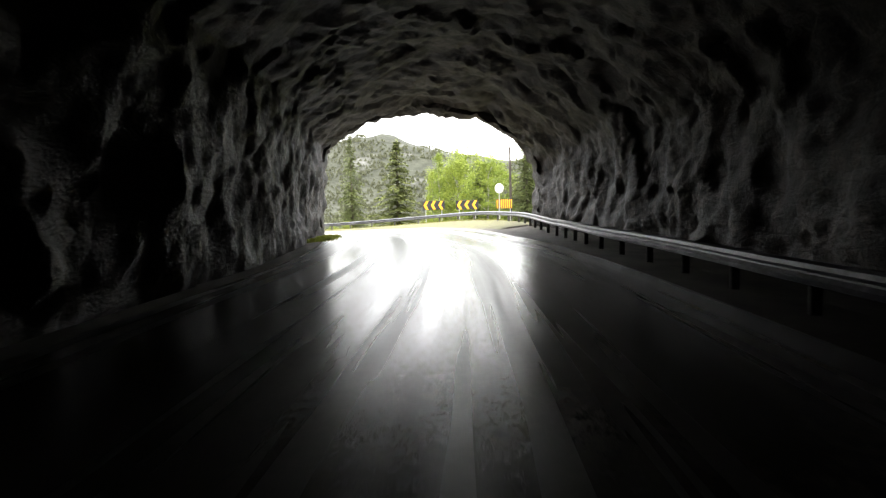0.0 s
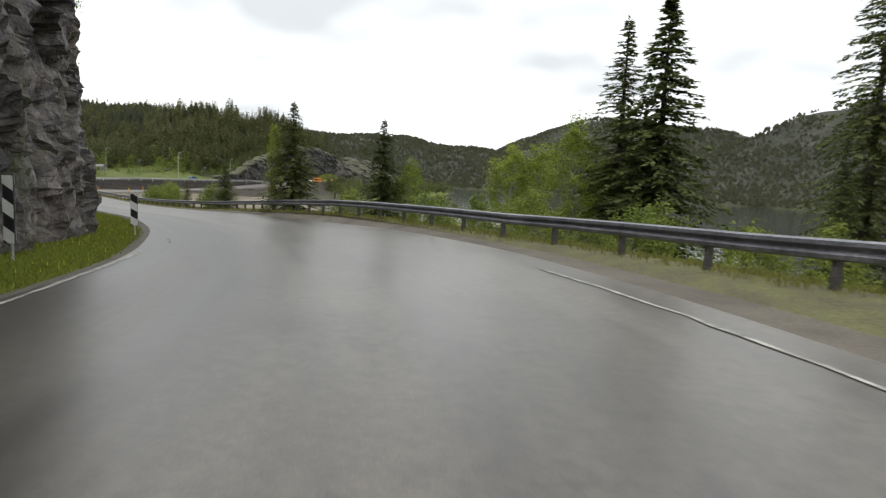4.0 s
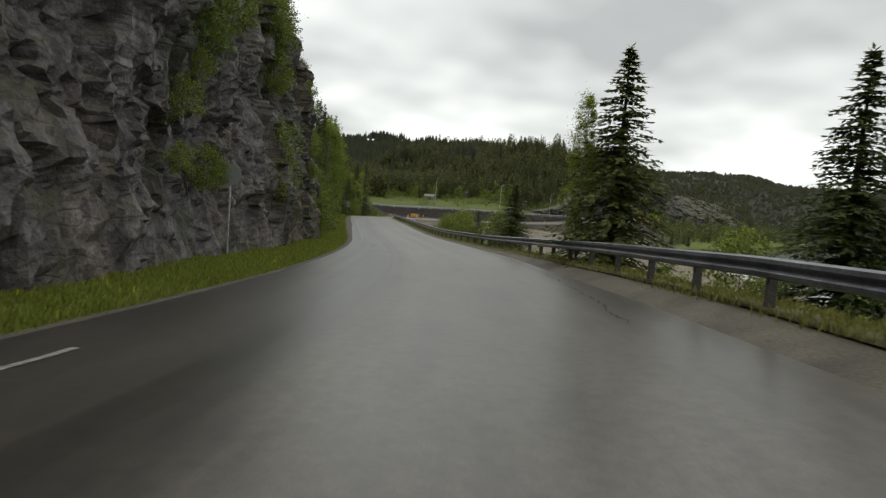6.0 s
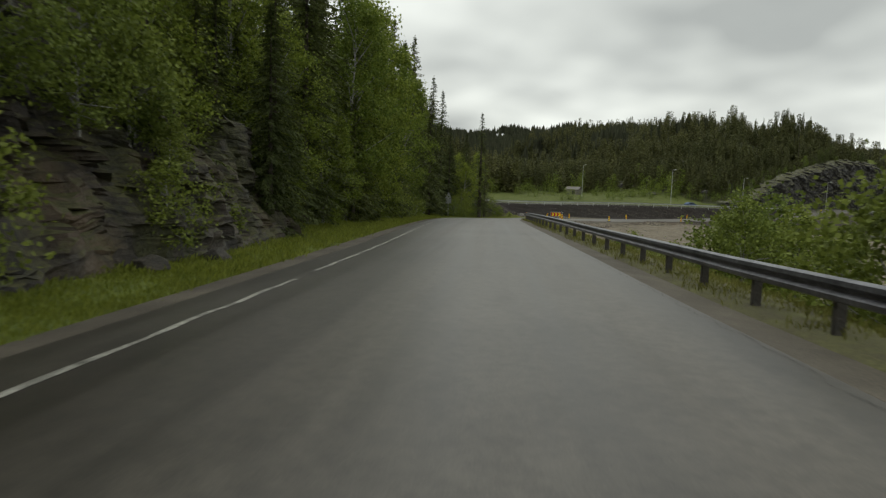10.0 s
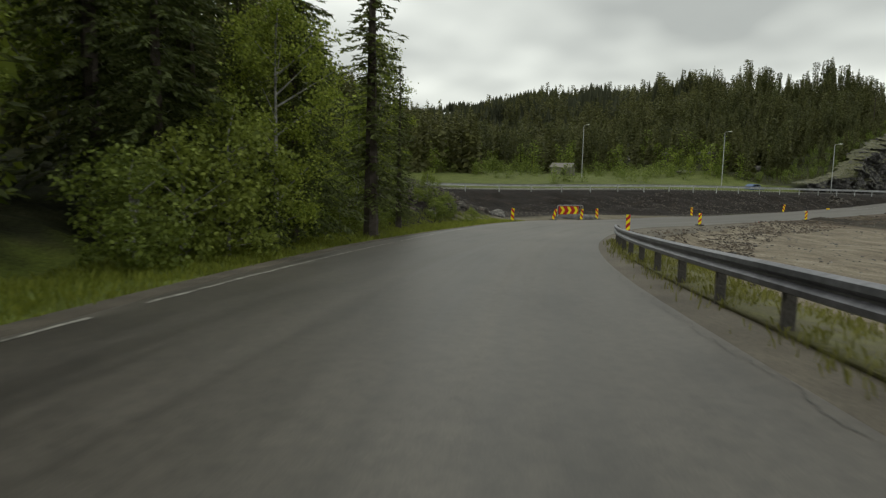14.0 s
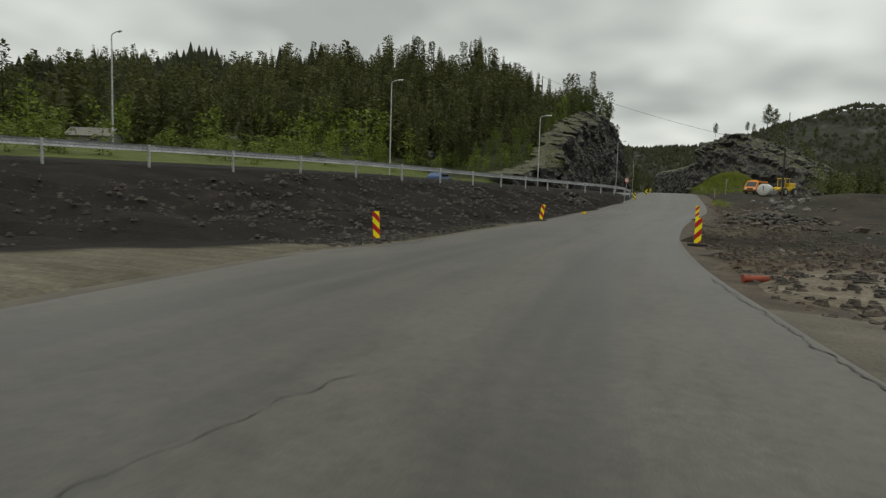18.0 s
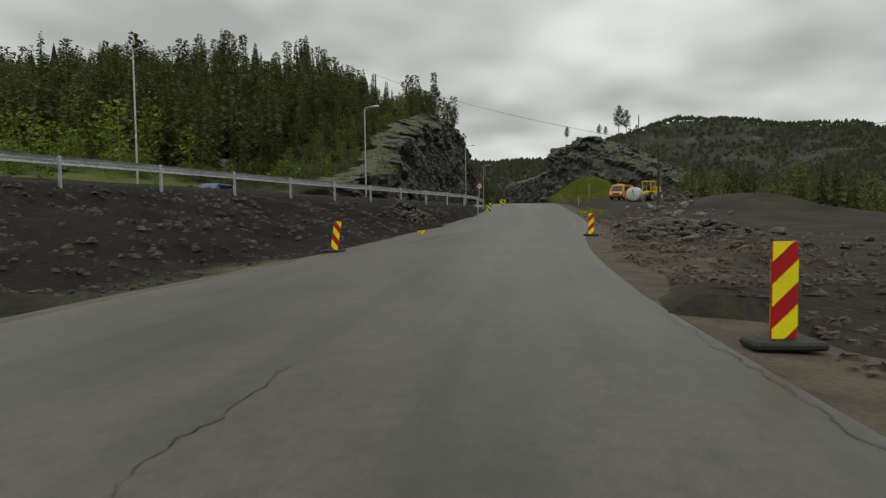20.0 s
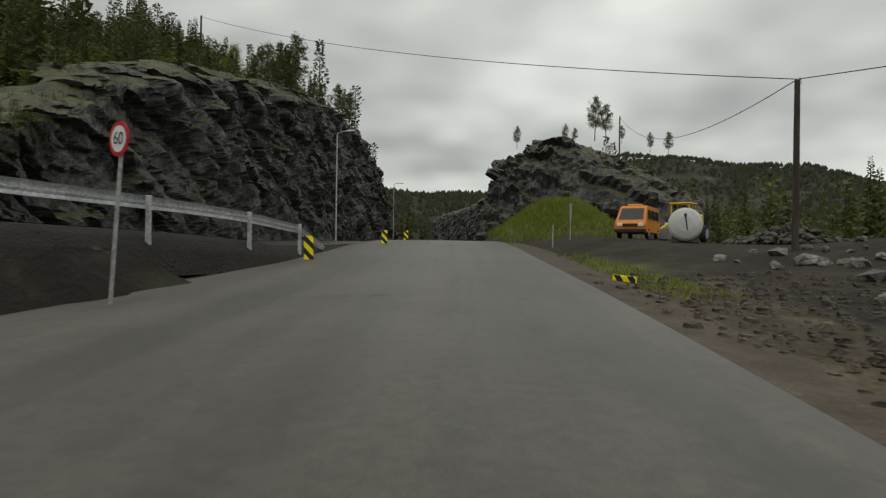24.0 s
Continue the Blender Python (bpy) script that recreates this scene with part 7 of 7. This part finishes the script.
def make_loader(x, y, turn):
    g = float(ground_height(np.array([x]), np.array([y]))[0])
    v = thing("wheel_loader", "yellow wheel loader parked behind the tank", "wheel loader", T3(x, y, g, turn))
    part("chassis", box(bmesh.new(), 3.6, 1.5, 0.6, Matrix.Translation((-0.3, 0, 1.0)), 0.08), M_LOADER, v)
    part("bonnet", box(bmesh.new(), 1.5, 1.3, 0.8, Matrix.Translation((-1.5, 0, 1.6)), 0.1), M_LOADER, v)
    for sx in (-0.5, 0.6):
        for sy in (-0.6, 0.6):
            part("cab_post", box(bmesh.new(), 0.09, 0.09, 1.3, Matrix.Translation((sx, sy, 1.95)), 0.01), M_LOADER, v)
    part("cab_roof", box(bmesh.new(), 1.35, 1.45, 0.12, Matrix.Translation((0.05, 0, 2.65)), 0.04), M_LOADER, v)
    part("seat", box(bmesh.new(), 0.5, 0.5, 0.7, Matrix.Translation((-0.1, 0, 1.65)), 0.08), M_RUBBER, v)
    for sy in (-0.45, 0.45):
        part("arm", box(bmesh.new(), 1.9, 0.16, 0.28, Matrix.Translation((2.0, sy, 1.0)) @ Matrix.Rotation(0.3, 4, "Y"), 0.03), M_LOADER, v)
    part("bucket", profile_body([(2.7, 0.15), (3.7, 0.1), (3.4, 0.35), (2.95, 0.75), (2.7, 0.9)], 2.2, 0.0), M_POST, v)
    for xx in (1.2, -1.4):
        for s in (-1, 1):
            wheel(v, xx, s * 0.95, 0.62, 0.42)


make_loader(-143.2, 272.5, math.radians(-120))


def make_hut(x, y, turn):
    g = float(ground_height(np.array([x]), np.array([y]))[0])
    h = thing("hay_barn", "small weathered grey wooden barn on the meadow", "barn", T3(x, y, g, turn))
    wall = part("wall", box(bmesh.new(), 4.2, 3.0, 1.7, Matrix.Translation((0, 0, 0.8)), 0.02), M_BARN, h)
    for k in range(22):
        part("plank", box(bmesh.new(), 0.16, 0.03, 1.7, Matrix.Translation((-2.0 + k * 0.19, -1.52, 0.8))), M_BARN, wall)
    part("doorway", box(bmesh.new(), 0.9, 0.04, 1.2, Matrix.Translation((0.6, -1.54, 0.65))), M_RUBBER, wall)
    for s in (-1, 1):
        part("roof", box(bmesh.new(), 4.8, 1.95, 0.08, Matrix.Translation((0, s * 0.85, 2.0)) @ Matrix.Rotation(-s * 0.5, 4, "X"), 0.01), M_BARN, h)
    part("gable", mesh_from("gable", [(-2.1, -1.5, 1.6), (-2.1, 1.5, 1.6), (-2.1, 0, 2.4), (2.1, -1.5, 1.6), (2.1, 1.5, 1.6), (2.1, 0, 2.4)], [(0, 1, 2), (3, 5, 4), (0, 2, 5, 3), (1, 4, 5, 2)], M_BARN), None, h)


M_BARN = two_tone("weathered_boards", (0.10, 0.09, 0.08), (0.24, 0.225, 0.205), 2.0, 14.0, 0.85, 0.4, 0.02, 0.3, (4, 4, 0.4))
make_hut(-206.0, 202.0, math.radians(30))


def parked_car(x, y, turn):
    g = float(UP.near([x], [y])[2][0])
    v = thing("car", "blue car parked beyond the guard rail", "car", T3(x, y, g - 0.15, turn))
    b = part("body", profile_body([(2.0, 0.3), (2.05, 0.7), (1.2, 0.85), (0.6, 1.35), (-1.2, 1.38), (-1.9, 0.95), (-2.0, 0.35)], 1.7, 0.2), M_BLUE, v)
    part("side_window", box(bmesh.new(), 1.8, 1.52, 0.3, Matrix.Translation((-0.3, 0, 1.1)), 0.02), M_GLASS, b)
    for xx in (1.25, -1.25):
        for s in (-1, 1):
            wheel(v, xx, s * 0.76, 0.3, 0.18)


M_BLUE = paint("car_blue", (0.03, 0.07, 0.17), 0.35)
parked_car(-176.0, 222.5, math.radians(95))


# ---- stones ----
def stone_mesh(seed, sub=2):
    r = random.Random(seed)
    bm = bmesh.new()
    bmesh.ops.create_icosphere(bm, subdivisions=sub, radius=1.0)
    o = Vector((r.uniform(-50, 50), r.uniform(-50, 50), r.uniform(-50, 50)))
    cuts = [(Vector((r.uniform(-1, 1), r.uniform(-1, 1), r.uniform(-1, 1))).normalized(), r.uniform(0.45, 0.8)) for _ in range(9)]
    for v in bm.verts:
        p = v.co * (1 + 0.25 * noise.noise(v.co * 0.9 + o))
        for n, d in cuts:
            k = p.dot(n) - d
            if k > 0:
                p = p - n * k
        v.co = Vector((p.x * 1.1, p.y * 0.9, p.z * 0.7))
    me = bpy.data.meshes.new("boulder")
    bm.to_mesh(me)
    bm.free()
    return me


M_BOULDER = rock_material("pale_boulder", (0.11, 0.105, 0.10), (0.36, 0.345, 0.33), 0.15)
M_BROWNSTONE = rock_material("brown_boulder", (0.036, 0.027, 0.019), (0.145, 0.112, 0.082), 0.05, 0.6, 0.4)
M_DARKSTONE = rock_material("dark_boulder", (0.026, 0.021, 0.017), (0.125, 0.104, 0.086), 0.1, 0.2, 0.4)
STONES = {m: [stone_mesh(k + (40 if m is M_BOULDER else 0)) for k in range(5)] for m in (M_BOULDER, M_DARKSTONE, M_BROWNSTONE)}
for m, l in STONES.items():
    for me in l:
        me.materials.append(m)


def join_stones(name, mats, mat, label):
    """Many stones of a pile as one object."""
    vs, fs, n = [], [], 0
    for m, k in mats:
        me = SMALL[mat][k]
        co = np.array([m @ v.co for v in me.vertices])
        vs.append(co)
        fs += [tuple(i + n for i in p.vertices) for p in me.polygons]
        n += len(co)
    tagged(new(name, mesh_from(name, np.concatenate(vs), fs, mat)), label, "stones", kind="stuff")


SMALL = {m: [stone_mesh(k + 80, 1) for k in range(5)] for m in (M_BOULDER, M_DARKSTONE, M_BROWNSTONE)}


def boulders(n, test_uv, sizes, mat, label, group, seed, way=None):
    r = random.Random(seed)
    mats = []
    for k in range(n):
        u, lat = r.uniform(*test_uv[0]), r.uniform(*test_uv[1])
        p, _ = (way or ROAD).at(u, lat)
        z = float(ground_height(np.array([p.x]), np.array([p.y]))[0])
        s = r.uniform(*sizes) * (0.6 + 0.9 * r.random() ** 3)
        m = T3(p.x, p.y, z + s * 0.2, r.uniform(0, 6.28)) @ Matrix.Rotation(r.uniform(-0.4, 0.4), 4, "X") @ Matrix.Diagonal((s, s, s, 1))
        if n > 50:
            mats.append((m, r.randrange(5)))
            continue
        o = new("boulder", STONES[mat][r.randrange(5)])
        o.matrix_basis = m
        tagged(o, label, "boulder", group)
    if mats:
        join_stones("broken_stones", mats, mat, label)


boulders(40, ((15.4, 17.4), (-19.0, -12.5)), (0.25, 0.8), M_DARKSTONE, "dark broken rock in the rubble bank", "rubble rocks", 1)
boulders(10, ((16.2, 17.5), (-16.0, -12.0)), (0.35, 0.75), M_BOULDER, "pale grey boulder in the rubble bank", "pale boulders", 2)
boulders(90, ((21.8, 24.2), (4.2, 13.0)), (0.15, 0.5), M_BROWNSTONE, "broken brown-grey stone on the site's edge", "site stones", 3)
boulders(48, ((23.45, 24.25), (6.0, 9.6)), (0.4, 0.85), M_BROWNSTONE, "large broken brown rock on the site's edge", "site stones", 4)
boulders(70, ((23.3, 24.4), (5.6, 10.0)), (0.2, 0.5), M_BROWNSTONE, "broken brown stones heaped on the site's edge", "site stones", 14)
boulders(60, ((24.6, 26.0), (8.5, 15.0)), (0.15, 0.5), M_BOULDER, "broken stone in the spoil heap", "spoil heap stones", 5)
boulders(14, ((22.8, 23.8), (-12.0, -8.2)), (0.1, 0.28), M_DARKSTONE, "broken stone in a gully of the dark bank", "gully stones", 6)
boulders(12, ((9.6, 11.4), (-8.4, -6.4)), (0.3, 0.8), M_DARKSTONE, "mossy rock at the wood's edge", "rocks under the trees", 7)


def pebbles(name, count, u_range, lat_range, size, mat, label, seed, way=None):
    """Loose small stones, joined."""
    g = np.random.default_rng(seed)
    ang = np.arange(5) * 2 * math.pi / 5
    base = np.vstack([np.column_stack([np.cos(ang), np.sin(ang), np.zeros(5)]), np.column_stack([0.62 * np.cos(ang + 0.4), 0.62 * np.sin(ang + 0.4), 0.62 + 0.12 * np.cos(2 * ang)])])
    fc = np.array([(k, (k + 1) % 5, 5 + (k + 1) % 5) for k in range(5)] + [(k, 5 + (k + 1) % 5, 5 + k) for k in range(5)] + [(5, 6, 7), (5, 7, 8), (5, 8, 9)])
    rows = np.array([tuple((way or ROAD).at(u, l)[0])[:2] for u, l in zip(g.uniform(*u_range, count), g.uniform(*lat_range, count))])
    z = ground_height(rows[:, 0], rows[:, 1])
    u, lat, zr = ROAD.near(rows[:, 0], rows[:, 1])
    s = g.uniform(*size, count) * g.uniform(0.5, 1.2, count)
    v = base[None] * s[:, None, None] * g.uniform(0.65, 1.25, (count, 10, 3)) * np.where(g.random((count, 1, 1)) < 0.5, 1, np.array((1.3, 0.7, 1))) + np.column_stack([rows, z + 0.01])[:, None, :]
    f = fc[None] + 10 * np.arange(count)[:, None, None]
    me = mesh_from(name, v.reshape(-1, 3), f.reshape(-1, 3).tolist(), mat)
    tagged(new(name, me), label, "stones", kind="stuff")


pebbles("field_stones", 3600, (11.5, 23.0), (5.5, 40.0), (0.02, 0.11), M_BOULDER, "loose pale stones on the gravel field", 1)
pebbles("bank_stones", 5000, (19.7, 25.5), (-19.0, -7.8), (0.03, 0.17), M_DARKSTONE, "loose stones in the dark soil bank", 2)
pebbles("bank_stones", 1300, (16.8, 19.7), (-22.0, -14.6), (0.03, 0.15), M_DARKSTONE, "loose stones in the dark soil bank", 5)
pebbles("edge_stones", 9000, (15.6, 25.5), (3.0, 10.0), (0.02, 0.13), M_BROWNSTONE, "loose brown stones along the road's edge", 3)
pebbles("rubble", 2600, (15.2, 17.4), (-20.0, -12.4), (0.06, 0.3), M_DARKSTONE, "broken rock of the rubble bank", 4)


M_REDBROWN = paint("pipe_red", (0.28, 0.06, 0.03), 0.5)


def heap_of_rocks(x, y, rx, ry, h, n, seed, label):
    """A low pile of broken rock."""
    r = random.Random(seed)
    mats = []
    for k in range(n):
        a, d = r.uniform(0, 6.283), math.sqrt(r.random())
        px, py = x + math.cos(a) * rx * d, y + math.sin(a) * ry * d
        z = float(ground_height(np.array([px]), np.array([py]))[0]) + h * (1 - d) * r.uniform(0.3, 1.0)
        s = r.uniform(0.15, 0.42) * (1.3 - 0.5 * d)
        mats.append((T3(px, py, z + s * 0.15, r.uniform(0, 6.28)) @ Matrix.Rotation(r.uniform(-0.6, 0.6), 4, "X") @ Matrix.Diagonal((s, s, s, 1)), r.randrange(5)))
    join_stones("rock_pile", mats, M_DARKSTONE, label)


heap_of_rocks(-142.6, 218.5, 3.6, 3.0, 0.9, 170, 1, "broken grey-brown rock in a pile beside the road")
heap_of_rocks(-139.5, 263.0, 3.0, 6.0, 1.3, 170, 2, "broken rock in the spoil heap by the pole")
heap_of_rocks(-160.6, 222.5, 1.6, 3.2, 0.25, 120, 3, "broken stone in a gully of the dark bank")
pipe_at = ROAD.at(19.3, 3.4)
pipe = thing("drain_pipe", "short red plastic pipe lying on the gravel", "pipe", T3(pipe_at[0].x, pipe_at[0].y, surf(pipe_at[0].x, pipe_at[0].y) + 0.07, 0.5))
bm = rod(bmesh.new(), (-0.45, 0, 0), (0.45, 0, 0), 0.07, None, 14)
part("tube", bm, M_REDBROWN, pipe)
for sx in (-0.45, 0.45):
    part("rim", rod(bmesh.new(), (sx - 0.03, 0, 0), (sx + 0.03, 0, 0), 0.085, None, 14), M_REDBROWN, pipe)


def outcrops(n, seed):
    """Bare pale ledges on the wooded hill."""
    r = random.Random(seed)
    for k in range(n):
        p, a = UP.at(r.uniform(4.2, 7.2), r.uniform(-62, -26))
        if k >= 16:
            p.x, p.y = -282 + r.uniform(-12, 12), 279 + r.uniform(-9, 9)
        z = float(ground_height(np.array([p.x]), np.array([p.y]))[0])
        o = new("rock_outcrop", STONES[M_BOULDER][r.randrange(5)])
        o.matrix_basis = T3(p.x, p.y, z + 0.2, a + r.uniform(-0.4, 0.4)) @ Matrix.Diagonal((r.uniform(2.5, 5.5), r.uniform(1.2, 2.2), r.uniform(0.9, 1.8), 1))
        tagged(o, "pale bare rock ledge among the hill's trees", "rock", "ledges on the hill")


outcrops(26, 3)
